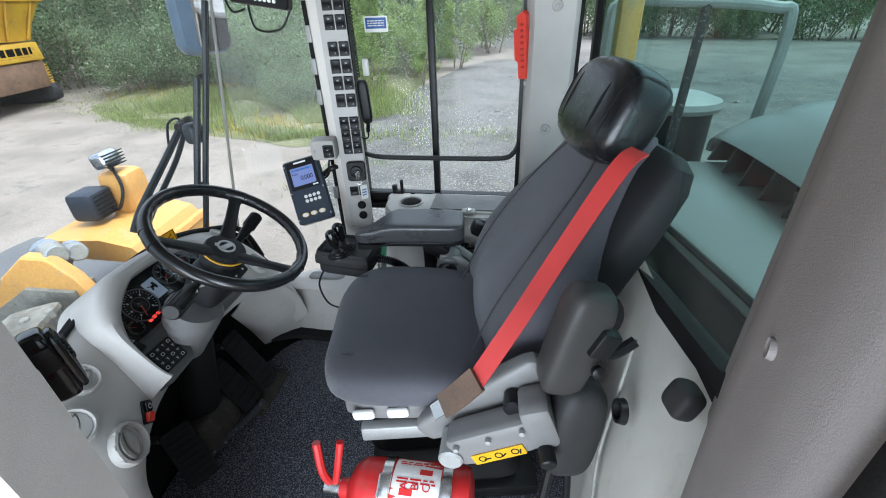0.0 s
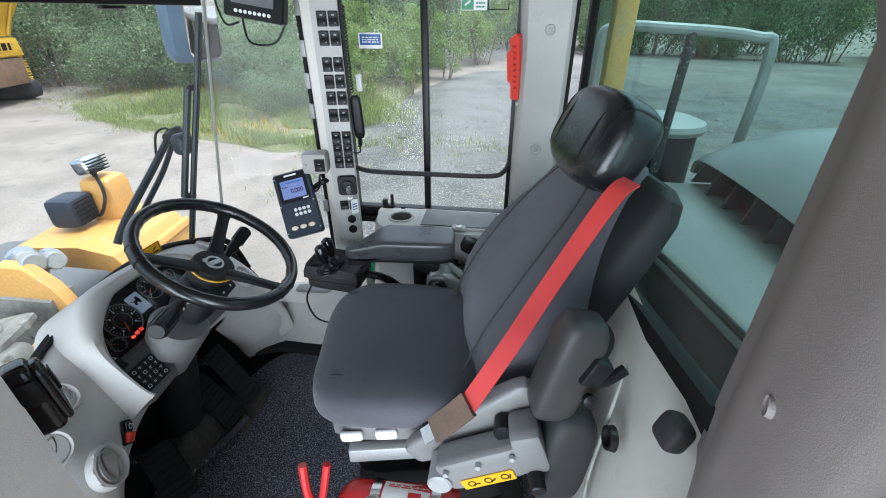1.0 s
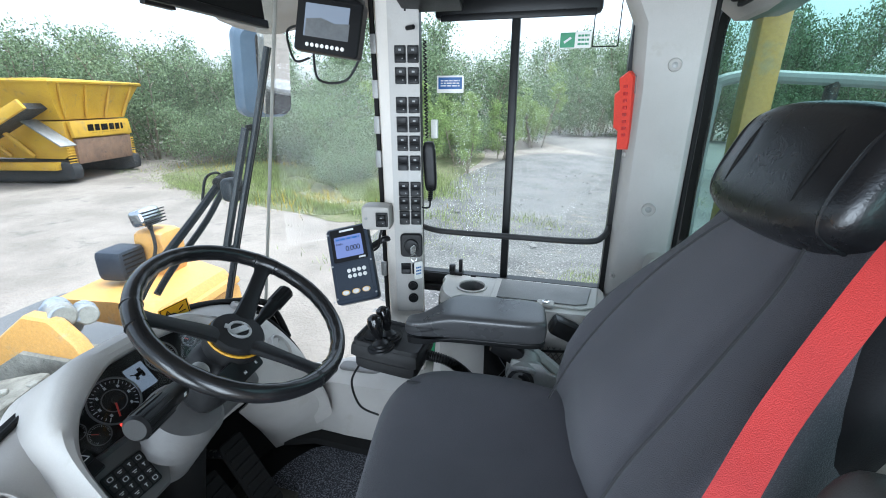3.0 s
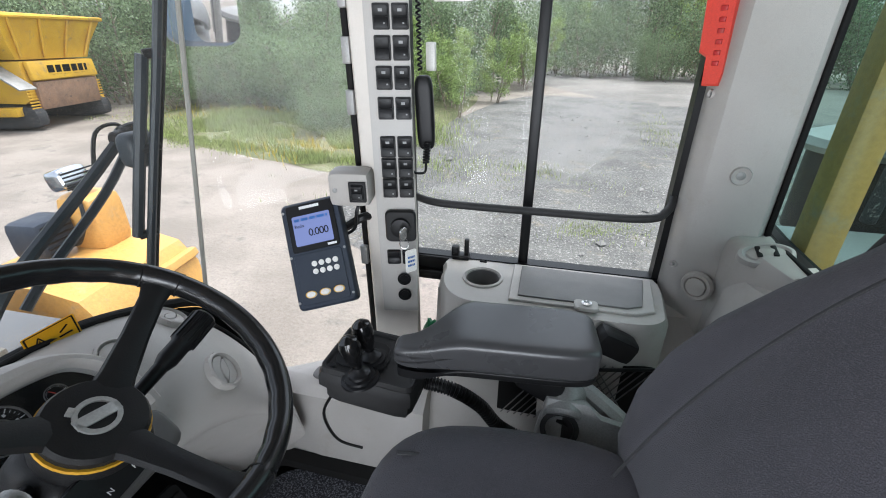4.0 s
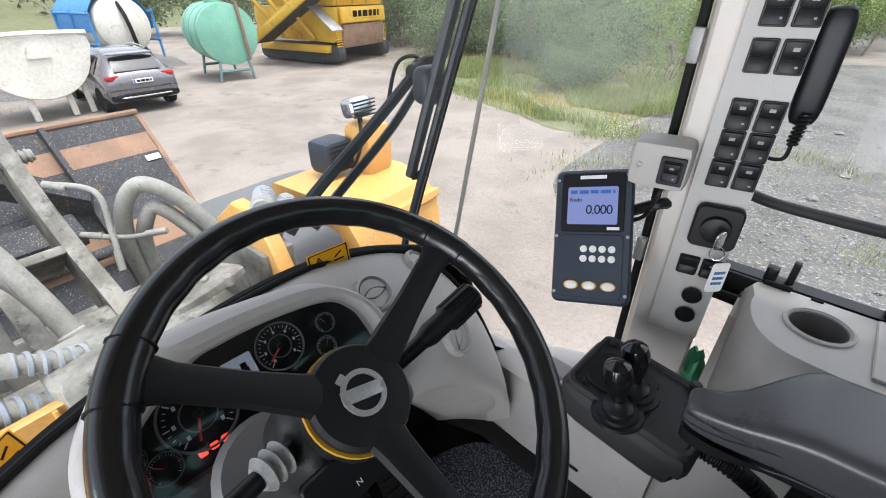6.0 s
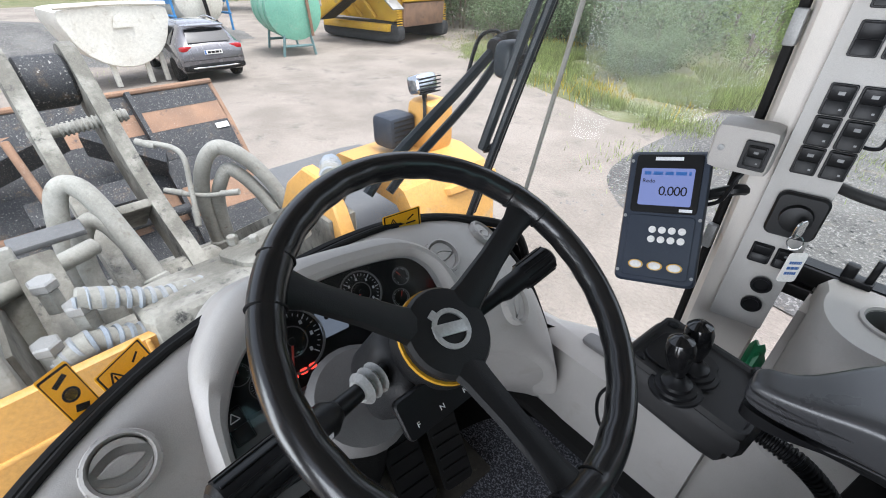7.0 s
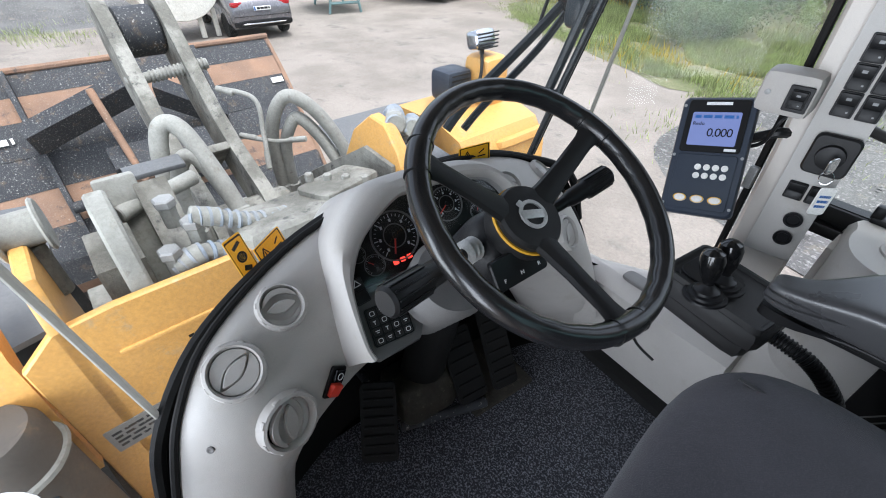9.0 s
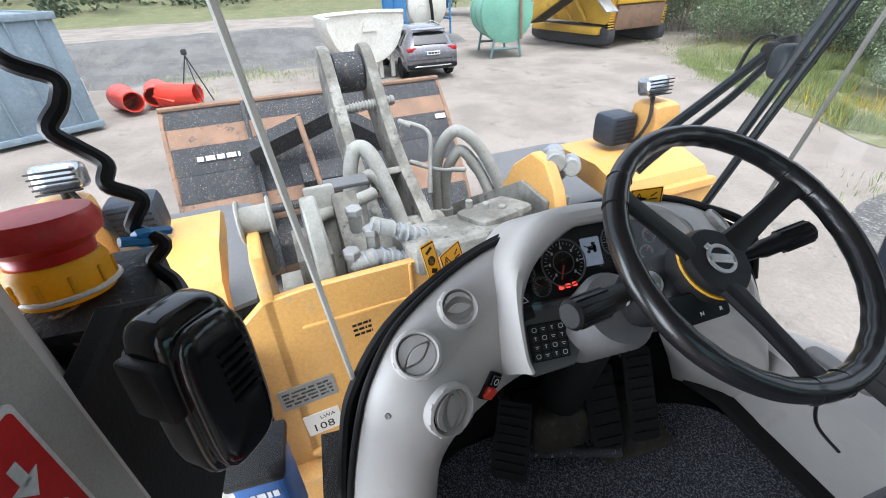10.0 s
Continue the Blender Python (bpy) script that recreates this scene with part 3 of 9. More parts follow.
def dash_skin():
    rows = []
    mids = []
    for o, i in zip(OUT, INN):
        o, i = Vector(o), Vector(i)
        bul = V(0.55, 0.25 if o.y < 0 else -0.25, 0.75).normalized()
        k = 0.045 if -0.5 < o.y < 0.42 else 0.03
        mids.append((o, o.lerp(i, 0.18) + bul * k * 0.75, o.lerp(i, 0.5) + bul * k * 1.1, o.lerp(i, 0.82) + bul * k * 0.8, i, i + V(-0.05, 0.02 if o.y < 0 else -0.02, -0.035)))
    cols = [smooth_line([r[c] for r in mids], 5) for c in range(6)]
    for k in range(len(cols[0])):
        rows.append(smooth_line([c[k] for c in cols], 4))
    return rows


DASH = dash_skin()
dash = thing("dashboard", "curved light grey plastic dashboard with screws and a sealing lip", "dashboard")
CUTS = [0, next(k for k, r in enumerate(DASH) if r[0].y > -0.25), next(k for k, r in enumerate(DASH) if r[0].y > 0.19), len(DASH) - 1]
for name_, a, b in (("left_wing", CUTS[0], CUTS[1]), ("centre_cowl", CUTS[1], CUTS[2]), ("right_wing", CUTS[2], CUTS[3])):
    part(name_, make(sheet, DASH[a:b + 1], 0.008), M_GREY, dash, sharp=50)
bm = bmesh.new()
KICK = [[(-0.172, 0.20, 0.430), (-0.22, 0.22, 0.375), (-0.28, 0.246, 0.315)], [(-0.163, 0.25, 0.424), (-0.21, 0.29, 0.30), (-0.30, 0.34, 0.16)], [(-0.155, 0.30, 0.415), (-0.20, 0.36, 0.22), (-0.33, 0.43, 0.0)], [(-0.135, 0.39, 0.345), (-0.175, 0.43, 0.18), (-0.285, 0.475, 0.0)], [(-0.128, 0.445, 0.262), (-0.16, 0.475, 0.14), (-0.245, 0.505, 0.0)], [(-0.150, 0.492, 0.20), (-0.17, 0.50, 0.10), (-0.21, 0.520, 0.0)]]
sheet(bm, [smooth_line(r, 6) for r in KICK], 0.006)
part("kick_panel", bm, M_GREY, dash, sharp=50)
part("sealing_lip", make(tube, [r[0] + V(0.004, 0, 0.004) for r in DASH[::2]], 0.006, 8, 2), M_RUBBER, dash)


def dash_at(t, place):
    """The point of the dash skin nearest to a place, and its normal."""
    best = min(((DASH[a][b] - Vector(place)).length, a, b) for a in range(1, len(DASH) - 1) for b in range(1, len(DASH[0]) - 1))
    _, a, b = best
    nrm = (DASH[a + 1][b] - DASH[a - 1][b]).cross(DASH[a][b + 1] - DASH[a][b - 1]).normalized()
    if nrm.z < 0:
        nrm = -nrm
    return DASH[a][b], nrm


def round_vent(place, r, turn=0.0, tip=0.06, shut=False):
    p, nrm = dash_at(0, place)
    m = along(p, nrm, (0.2, 1, 0.1)) @ Matrix.Rotation(turn, 4, "Z")
    v = thing("air_vent", "round grey swivelling air vent set in the dashboard", "vent", "dashboard vents")
    part("bezel", make(lathe, [(r * 0.80, -0.02), (r * 0.82, 0.004), (r * 0.9, 0.011), (r * 1.0, 0.009), (r * 1.06, -0.002), (r * 1.06, -0.02)], m, 28, True), M_GREY, v)
    for k in range(8):
        a = 2 * math.pi * (k + 0.5) / 8
        part("knurl", make(box, (r * 0.10, r * 0.26, 0.008), m @ Matrix.Rotation(a, 4, "Z") @ Matrix.Translation((r * 1.0, 0, 0.005)), 0.002), M_GREY, v)
    part("bore", make(lathe, [(0.001, -0.004), (r * 0.80, -0.004), (r * 0.80, -0.012)], m, 24), M_INK, v)
    R = r * 0.78
    w, h = R * 0.80, R * 0.30
    lens_ = [(-w + 2 * w * k / 12, h * math.sin(math.pi * k / 12) + R * 0.04) for k in range(13)] + [(w - 2 * w * k / 12, -h * math.sin(math.pi * k / 12) - R * 0.04) for k in range(13)]
    part("louvre", make(slab, lens_, 0.0, 0.007, m @ Matrix.Rotation(tip, 4, "X"), 0.002), M_GREY, v)
    for sgn in (1, -1):
        a_ = 8 if shut else 22
        top = [(R * math.cos(radians(a)), R * math.sin(radians(a))) for a in range(a_, 181 - a_, 4)]
        rise = 0.06 if shut else 0.30
        low = [(R * (-0.94 + 1.88 * k / 12), R * rise + (h + R * (0.02 if shut else 0.12)) * math.sin(math.pi * k / 12)) for k in range(13)]
        part("louvre", make(slab, [(x * sgn, y * sgn) for x, y in top + low], -0.002, 0.0055, m @ Matrix.Rotation(tip, 4, "X")), M_GREY, v)
    return v


for place in ((-0.055, -0.50, 0.50), (-0.30, -0.13, 0.66), (-0.32, 0.12, 0.66)):
    p_, n_ = dash_at(0, place)
    part("screw", make(lathe, [(0.0055, -0.002), (0.0055, 0.0015), (0.004, 0.002), (0.001, 0.001)], along(p_, n_, (0.2, 1, 0.1)), 14), M_MID, dash)
round_vent((-0.218, -0.312, 0.566), 0.037, 0.15, 0.2)
round_vent((-0.142, -0.405, 0.566), 0.041, 0.7, 0.03, True)
round_vent((-0.090, -0.372, 0.479), 0.046, 1.35, 0.22)
round_vent((0.0, -0.46, 0.28), 0.035, 0.3)
round_vent((0.02, -0.49, 0.17), 0.035, 0.3)
round_vent((-0.275, 0.235, 0.61), 0.036, 0.1, shut=True)
round_vent((-0.32, 0.36, 0.56), 0.036, 0.4, shut=True)
round_vent((-0.181, 0.335, 0.495), 0.042, 0.9, shut=True)


# instrument binnacle
FACE = basis((-0.21, -0.02, 0.635), (0, 1, 0), (-0.62, 0, 0.78))   # x to the right, y up the face, z to the driver


HOOD = [(-0.207, -0.172), (-0.213, -0.14), (-0.212, -0.05), (-0.204, 0.010), (-0.182, 0.052), (-0.128, 0.100), (-0.05, 0.108), (0.03, 0.103), (0.10, 0.092), (0.155, 0.058), (0.185, 0.010), (0.194, -0.035), (0.192, -0.075)]
MOUTH = [(-0.193, -0.168), (-0.198, -0.14), (-0.192, -0.07), (-0.178, -0.029), (-0.14, 0.02), (-0.068, 0.062), (-0.02, 0.068), (0.05, 0.066), (0.129, 0.052), (0.158, 0.025), (0.166, 0.0), (0.169, -0.035), (0.168, -0.075)]


def binnacle():
    b = thing("instrument_panel", "instrument cluster under a grey hood with lit gauges", "instrument panel")
    ho = smooth_line([(x, y, 0) for x, y in HOOD], 5)
    mo = smooth_line([(x, y, 0) for x, y in MOUTH], 5)
    mid = V(-0.01, -0.08, 0)

    def ring(f, grow, depth):
        out_ = []
        for o, i in zip(ho, mo):
            p = o.lerp(i, f)
            g = grow * (0.22 + 0.6 * min(1.0, max(0.0, (-0.02 - p.y) / 0.08)) * (p.x < 0))
            out_.append(FACE @ (p + (p - mid).normalized() * g + V(0, 0, depth)))
        return out_
    rows = [ring(0, 0.075, -0.15), ring(0, 0.048, -0.09), ring(0, 0.026, -0.045), ring(0, 0.010, -0.01), ring(0, 0, 0.020), ring(0.15, 0, 0.034), ring(0.4, 0, 0.042), ring(0.72, 0, 0.042), ring(0.92, 0, 0.036), ring(1.0, 0, 0.026), ring(1.0, 0, 0.0), ring(1.0, -0.004, -0.02)]
    part("hood", make(loft, rows, False, False), M_GREY, b)
    face = [(p.x * 1.02, p.y * 1.02) for p in mo if p.y > -0.105] 
    part("face", make(slab, face, -0.016, -0.004, FACE), M_INK, b)
    for x, y, r, a0 in ((-0.079, 0.005, 0.046, 250), (0.041, 0.028, 0.034, 215), (0.113, 0.026, 0.015, 120), (0.099, -0.006, 0.015, 60), (-0.132, -0.031, 0.019, 140), (-0.155, -0.004, 0.015, 80)):
        m = FACE @ Matrix.Translation((x, y, -0.0038))
        g = part("gauge", make(lathe, [(r * 0.93, 0), (r * 0.94, 0.003), (r, 0.003), (r, 0)], m, 36, True), M_MID, b)
        bm = bmesh.new()
        for k in range(25):
            a = radians(225 - 270 * k / 24)
            box(bm, (r * (0.17 if k % 4 == 0 else 0.09), r * (0.035 if k % 4 == 0 else 0.02), 0.0006), m @ Matrix.Rotation(a, 4, "Z") @ Matrix.Translation((r * 0.80, 0, 0.001)))
        part("scale", bm, M_MARK, g)
        if r > 0.03:
            part("inner_ring", make(lathe, [(r * 0.44, 0.0003), (r * 0.44, 0.0012), (r * 0.48, 0.0012), (r * 0.48, 0.0003)], m, 30, True), M_MID, g)
            for k in range(7):
                a = radians(225 - 270 * k / 6)
                part("numeral", make(box, (r * 0.09, r * 0.12, 0.0006), m @ Matrix.Translation((r * 0.62 * math.cos(a), r * 0.62 * math.sin(a), 0.001))), M_MARK, g)
        part("needle", make(box, (r * 0.75, r * 0.06, 0.001), m @ Matrix.Rotation(radians(a0), 4, "Z") @ Matrix.Translation((r * 0.33, 0, 0.0025))), M_ORANGE, g)
        part("needle_hub", make(lathe, [(r * 0.13, 0.001), (r * 0.12, 0.004), (0.0001, 0.004)], m, 14), M_BLACK, g)
    m = FACE @ Matrix.Translation((-0.017, 0.016, -0.0034))
    # the screen's dim glow also stands for the sky it reflects
    d = part("display", make(slab, rrect(0.040, 0.055, 0.003), 0, 0.001, m), M_SCREEN2, b, "display with a loader symbol, its dim glow partly reflected sky")
    bm = make(box, (0.018, 0.008, 0.0004), m @ Matrix.Translation((0.002, 0.006, 0.0013)))
    for sx in (-0.006, 0.007):
        lathe(bm, [(0.0035, 0.001), (0.0035, 0.0016)], m @ Matrix.Translation((sx, 0.000, 0)), 12)
    box(bm, (0.008, 0.008, 0.0004), m @ Matrix.Translation((0.006, 0.013, 0.0013)))
    box(bm, (0.010, 0.002, 0.0004), m @ Matrix.Translation((-0.010, 0.010, 0.0013)) @ Matrix.Rotation(-0.5, 4, "Z"))
    part("loader_symbol", bm, M_INK, d)
    for k in range(3):
        part("warning_light", make(slab, rrect(0.010, 0.008, 0.002), 0, 0.0012, FACE @ Matrix.Translation((-0.094 + 0.014 * k, -0.040 + 0.001 * k, -0.0036))), M_ALERT2, b, "lit red warning symbol")
    for k in range(6):
        part("warning_light", make(slab, rrect(0.008, 0.006, 0.001), 0, 0.0012, FACE @ Matrix.Translation((-0.03 + 0.02 * k, -0.045, -0.0036))), M_DARK, b)
    lens = part("lens", make(slab, [(p.x, p.y) for p in mo if p.y > -0.075], 0.012, 0.014, FACE), M_LENS, b)
    lens.visible_shadow = False
    low = make(slab, [(-0.185, -0.186), (-0.205, -0.170), (-0.206, -0.14), (-0.194, -0.065), (-0.17, -0.058), (0.17, -0.060), (0.185, -0.105), (0.02, -0.105), (-0.05, -0.118), (-0.085, -0.150), (-0.105, -0.182)], -0.07, 0.006, FACE, 0.006)
    part("lower_fascia", low, M_FASCIA, b)
    return b


M_ALERT2 = glow_mat("red_warning_glow", (0.9, 0.05, 0.03), 0.8)
binn = binnacle()


M_DIM = mat("grey_print", (0.28, 0.28, 0.28), rough=0.5, bump=0.0)


def rocker(parent, m, w=0.022, h=0.036, marks=True, tone=None):
    s = part("switch", make(slab, rrect(w, h, 0.003), 0, 0.004, m, 0.001), tone or M_BLACK, parent)
    bm = bmesh.new()
    for sy, ang in ((1, 0.16), (-1, -0.16)):
        box(bm, (w * 0.86, h * 0.45, 0.005), m @ Matrix.Translation((0, sy * h * 0.23, 0.0055)) @ Matrix.Rotation(ang, 4, "X"), 0.0015)
    part("key", bm, tone or M_BLACK, s)
    if marks:
        bm = make(box, (w * 0.24, h * 0.11, 0.0005), m @ Matrix.Translation((0, h * 0.23, 0.0088)) @ Matrix.Rotation(0.16, 4, "X"))
        box(bm, (w * 0.10, h * 0.06, 0.0005), m @ Matrix.Translation((w * 0.2, -h * 0.26, 0.0088)) @ Matrix.Rotation(-0.16, 4, "X"))
        part("symbol", bm, M_DIM, s)
    return s


haz = thing("hazard_switch", "black hazard rocker switch with a white triangle", "switch")
m = FACE @ Matrix.Translation((-0.178, -0.060, 0.0085)) @ Matrix.Rotation(0.12, 4, "Z")
rocker(haz, m, 0.026, 0.046, False)
bm = bmesh.new()
for a in (90, 210, 330):
    p, q = (m @ V(0.007 * math.cos(radians(t)), 0.012 + 0.007 * math.sin(radians(t)), 0.010) for t in (a, a + 120))
    rod(bm, p, q, 0.0007, n=6)
part("symbol", bm, M_MARK, haz)
pad = thing("keypad", "black keypad with white symbols beside the steering column", "keypad")
KP = FACE @ Matrix.Translation((-0.146, -0.128, 0.0065)) @ Matrix.Rotation(-0.03, 4, "Z") @ Matrix.Diagonal((0.88, 0.80, 1, 1))
part("plate", make(slab, rrect(0.085, 0.085, 0.006), 0, 0.003, KP, 0.001), M_BLACK, pad)
for a in range(4):
    for b_ in range(4):
        m = KP @ Matrix.Translation((-0.0295 + 0.0197 * a, -0.0295 + 0.0197 * b_, 0.003))
        k = part("key", make(slab, rrect(0.0165, 0.0165, 0.003), 0, 0.002, m, 0.0006), M_DARK, pad)
        bm = bmesh.new()
        if (a + b_) % 3 == 0:
            loft(bm, [[m @ V(r * x, r * y, z) for x, y in rrect(2, 2, 0.6)] for r, z in ((0.005, 0.002), (0.005, 0.0025), (0.0038, 0.0025), (0.0038, 0.002))], True, False, True)
        elif (a + b_) % 3 == 1:
            box(bm, (0.009, 0.0016, 0.0006), m @ Matrix.Translation((0, 0.002, 0.0022)))
            box(bm, (0.005, 0.0016, 0.0006), m @ Matrix.Translation((0, -0.002, 0.0022)))
        else:
            box(bm, (0.0016, 0.008, 0.0006), m @ Matrix.Translation((0, 0, 0.0022)))
            box(bm, (0.006, 0.0016, 0.0006), m @ Matrix.Translation((0, 0.003, 0.0022)))
        part("symbol", bm, M_MARK, k)
p, nrm = dash_at(0, (-0.135, -0.28, 0.455))
m = along(p, nrm, (0.8, -0.25, -0.5))
park = thing("parking_brake_switch", "black rocker switch with a red lower half", "switch")
part("bezel", make(slab, rrect(0.055, 0.034, 0.004), 0, 0.005, m, 0.001), M_BLACK, park)
part("key", make(box, (0.022, 0.022, 0.012), m @ Matrix.Translation((0.012, 0, 0.008)) @ Matrix.Rotation(0.25, 4, "Y"), 0.002), M_ORANGE, park, "red switch half")
part("key", make(box, (0.022, 0.022, 0.008), m @ Matrix.Translation((-0.012, 0, 0.007)), 0.002), M_GLOSS, park)
part("symbol", make(lathe, [(0.005, 0.0115), (0.005, 0.012), (0.0065, 0.012), (0.0065, 0.0115)], m @ Matrix.Translation((-0.012, 0, 0)), 16, True), M_MARK, park)


# ---- steering wheel and column ----
WC, WN = V(0.023, 0.007, 0.798), V(0.53, 0.08, 0.843).normalized()
WM = along(WC, WN, V(0.15, -0.009, -0.093))


def steering():
    w = thing("steering_wheel", "black three-spoke steering wheel with a ribbed rim", "steering wheel")
    R, r = 0.180, 0.0145
    rings = []
    for k in range(216):
        a = 2 * math.pi * k / 216
        near = min(abs((math.degrees(a) - s + 180) % 360 - 180) for s in (0, 120, 240))
        rr = r * (1.05 if near < 7 else 1.0)
        c, s_ = math.cos(a), math.sin(a)
        ring = []
        for j in range(18):
            t = 2 * math.pi * j / 18
            wav = 0.0005 * math.cos(30 * a) * max(0.0, -math.cos(t)) * min(1.0, max(0.0, (near - 9) / 6))
            q = rr + wav
            ring.append(WM @ V((R + q * math.cos(t)) * c, (R + q * math.cos(t)) * s_, q * 1.12 * math.sin(t)))
        rings.append(ring)
    bm = bmesh.new()
    loft(bm, rings, True, False, True)
    part("rim", bm, M_GLOSS2, w)
    for s0 in (0, 120, 240):
        for d in (-7.3, 7.3):
            a = radians(s0 + d)
            o = WM @ V(R * math.cos(a), R * math.sin(a), 0)
            part("seam", make(lathe, [(0.0146, -0.0008), (0.0165, -0.0008), (0.0165, 0.0008), (0.0146, 0.0008)], along(o, WM.to_3x3() @ V(-math.sin(a), math.cos(a), 0), WM.to_3x3() @ V(0, 0, 1)), 16), M_RUBBER, w)
        a = radians(s0)
        d, side, up = (WM.to_3x3() @ v for v in (V(math.cos(a), math.sin(a), 0), V(-math.sin(a), math.cos(a), 0), V(0, 0, 1)))
        rings = []
        for t, wd, th in ((0.03, 0.024, 0.011), (0.055, 0.019, 0.010), (0.10, 0.0155, 0.009), (0.15, 0.015, 0.008), (0.172, 0.020, 0.008), (0.178, 0.024, 0.007)):
            h = -0.070 + 0.070 * (t / 0.178) ** 0.9
            rings.append([WC + d * t + up * h + side * (wd * math.cos(q)) + up * (th * math.sin(q)) for q in (2 * math.pi * j / 10 for j in range(10))])
        part("spoke", make(loft, rings), M_DARK2, w)
    hub = WC - WN * 0.045
    HM = along(hub, WN, V(-1, 0.15, 0))
    part("hub", make(lathe, [(0.05, -0.055), (0.054, -0.03), (0.052, -0.018)], HM, 32), M_DARK2, w)
    part("trim_ring", make(lathe, [(0.050, -0.018), (0.0535, -0.016), (0.053, -0.012), (0.050, -0.012)], HM, 32), M_AMBERTRIM, w, "orange-yellow trim ring")
    part("horn_pad", make(lathe, [(0.050, -0.014), (0.0505, -0.004), (0.047, 0.001), (0.03, 0.003), (0.001, 0.0035)], HM, 32), M_DARK2, w)
    # ring badge with a bar, as plain shapes
    bm = make(lathe, [(0.017, 0.003), (0.017, 0.006), (0.022, 0.006), (0.022, 0.003)], HM, 28, True)
    box(bm, (0.013, 0.044, 0.003), HM @ Matrix.Translation((0, 0, 0.0045)), 0.0008)
    box(bm, (0.008, 0.010, 0.003), HM @ Matrix.Translation((0.017, 0.016, 0.0045)) @ Matrix.Rotation(0.7, 4, "Z"), 0.0008)
    part("badge", bm, M_SILVER, w, "silver ring badge")
    return w


M_GLOSS2 = mat("satin_black_wheel", (0.010, 0.010, 0.011), (0.012, 0.012, 0.012), rough=0.22, bump=0.03, grain=500, spread=0.04)
M_DARK2 = mat("matt_black_spokes", (0.012, 0.012, 0.013), (0.016, 0.016, 0.016), rough=0.45, bump=0.25, grain=700)
M_SILVER = mat("matt_silver_badge", (0.55, 0.55, 0.54), (0.48, 0.48, 0.47), rough=0.4, metal=0.5, bump=0.05)
M_AMBERTRIM = mat("amber_trim", (0.75, 0.40, 0.03), rough=0.4, bump=0.0)
steering()
col = thing("steering_column", "dark steering column with switch stalks and grey bellows", "steering column")
base = WC - WN * 0.10
part("shroud", make(rbox, (0.10, 0.13, 0.14), along(WC - WN * 0.15, WN, (1, 0, 0)), 4), M_DARK2, col)
part("side_shroud", make(rbox, (0.19, 0.085, 0.11), FACE @ pose(0.095, -0.118, -0.035), 5, 6), M_FASCIA, col, "charcoal plastic column cover")
prof = []
for k in range(15):
    prof.append((0.062 + 0.010 * (k % 2) - 0.001 * k, -0.012 * k))
part("bellows", make(lathe, prof[::-1], along(WC - WN * 0.215 + V(0, -0.05, 0), WN, (1, 0, 0)), 28), M_MID, col, "grey rubber bellows")
part("post", make(rod, WC - WN * 0.38, V(-0.30, -0.02, 0.02), 0.05, 0.06), M_RUBBER, col)


def stalk(a, b, r0, r1, knob):
    a, b = Vector(a), Vector(b)
    d = (b - a).normalized()
    s = part("stalk", make(rod, a, a.lerp(b, 0.42), 0.008, 0.010), M_BLACK, col)
    L = (b - a).length
    m = along(a + d * L * 0.40, d, (0, 0, 1))
    h = L * 0.60
    part("grip", make(lathe, [(0.010, 0), (r0, 0.012), (r0, h * 0.4), (r1, h * 0.45), (r1, h - 0.004), (r1 - 0.004, h)], m, 22), M_BLACK, s)
    bm = bmesh.new()
    for k in range(12):
        box(bm, (0.003, 0.003, h * 0.5), m @ Matrix.Rotation(2 * math.pi * k / 12, 4, "Z") @ Matrix.Translation((r1, 0, h * 0.7)), 0.0008)
    part("ribs", bm, M_BLACK, s)
    bm = make(box, (0.006, 0.0006, 0.006), m @ Matrix.Translation((0, -r0 - 0.0002, h * 0.2)))
    part("symbol", bm, M_MARK, s)
    if knob:
        part("collar", make(lathe, [(0.012, 0), (0.018, 0.004), (0.013, 0.009), (0.018, 0.014), (0.013, 0.019), (0.018, 0.024), (0.012, 0.03)], along(a + d * 0.02, d, (0, 0, 1)), 18), M_ALU, s)


stalk((-0.035, -0.05, 0.715), (0.022, -0.236, 0.742), 0.017, 0.020, True)
stalk((-0.035, 0.05, 0.715), (-0.026, 0.195, 0.757), 0.014, 0.017, False)
lev = thing("direction_lever_plate", "black gear selector plate with white arrows", "lever plate")
m = basis(WC - WN * 0.115 + V(0.055, -0.03, 0), (0, 1, 0.1), (-0.5, 0, 0.8))
part("plate", make(slab, rrect(0.09, 0.045, 0.006), 0, 0.01, m, 0.002), M_BLACK, lev)
for x, t in ((-0.03, "F"), (0.0, "N"), (0.03, "R")):
    part("letter", make(words, t, 0.008, m @ Matrix.Translation((x, -0.01, 0.0105))), M_MARK, lev)

# pedals
def pedal(name, label, m, w, h, tread):
    p = thing(name, label, "pedal", "foot pedals")
    part("plate", make(slab, rrect(w, h, 0.012), -0.012, 0.0, m, 0.003), M_RUBBER, p)
    for k in range(tread):
        y = -h * 0.40 + h * 0.8 * k / (tread - 1)
        part("tread", make(box, (w * 0.82, h * 0.028, 0.006), m @ Matrix.Translation((0, y, 0.002)), 0.0015), M_RUBBER, p)
    q = m @ V(0, h * 0.3, -0.012)
    part("arm", make(rod, q, q + V(-0.12, 0, -0.03), 0.012), M_DARKSTEEL, p)
    return p


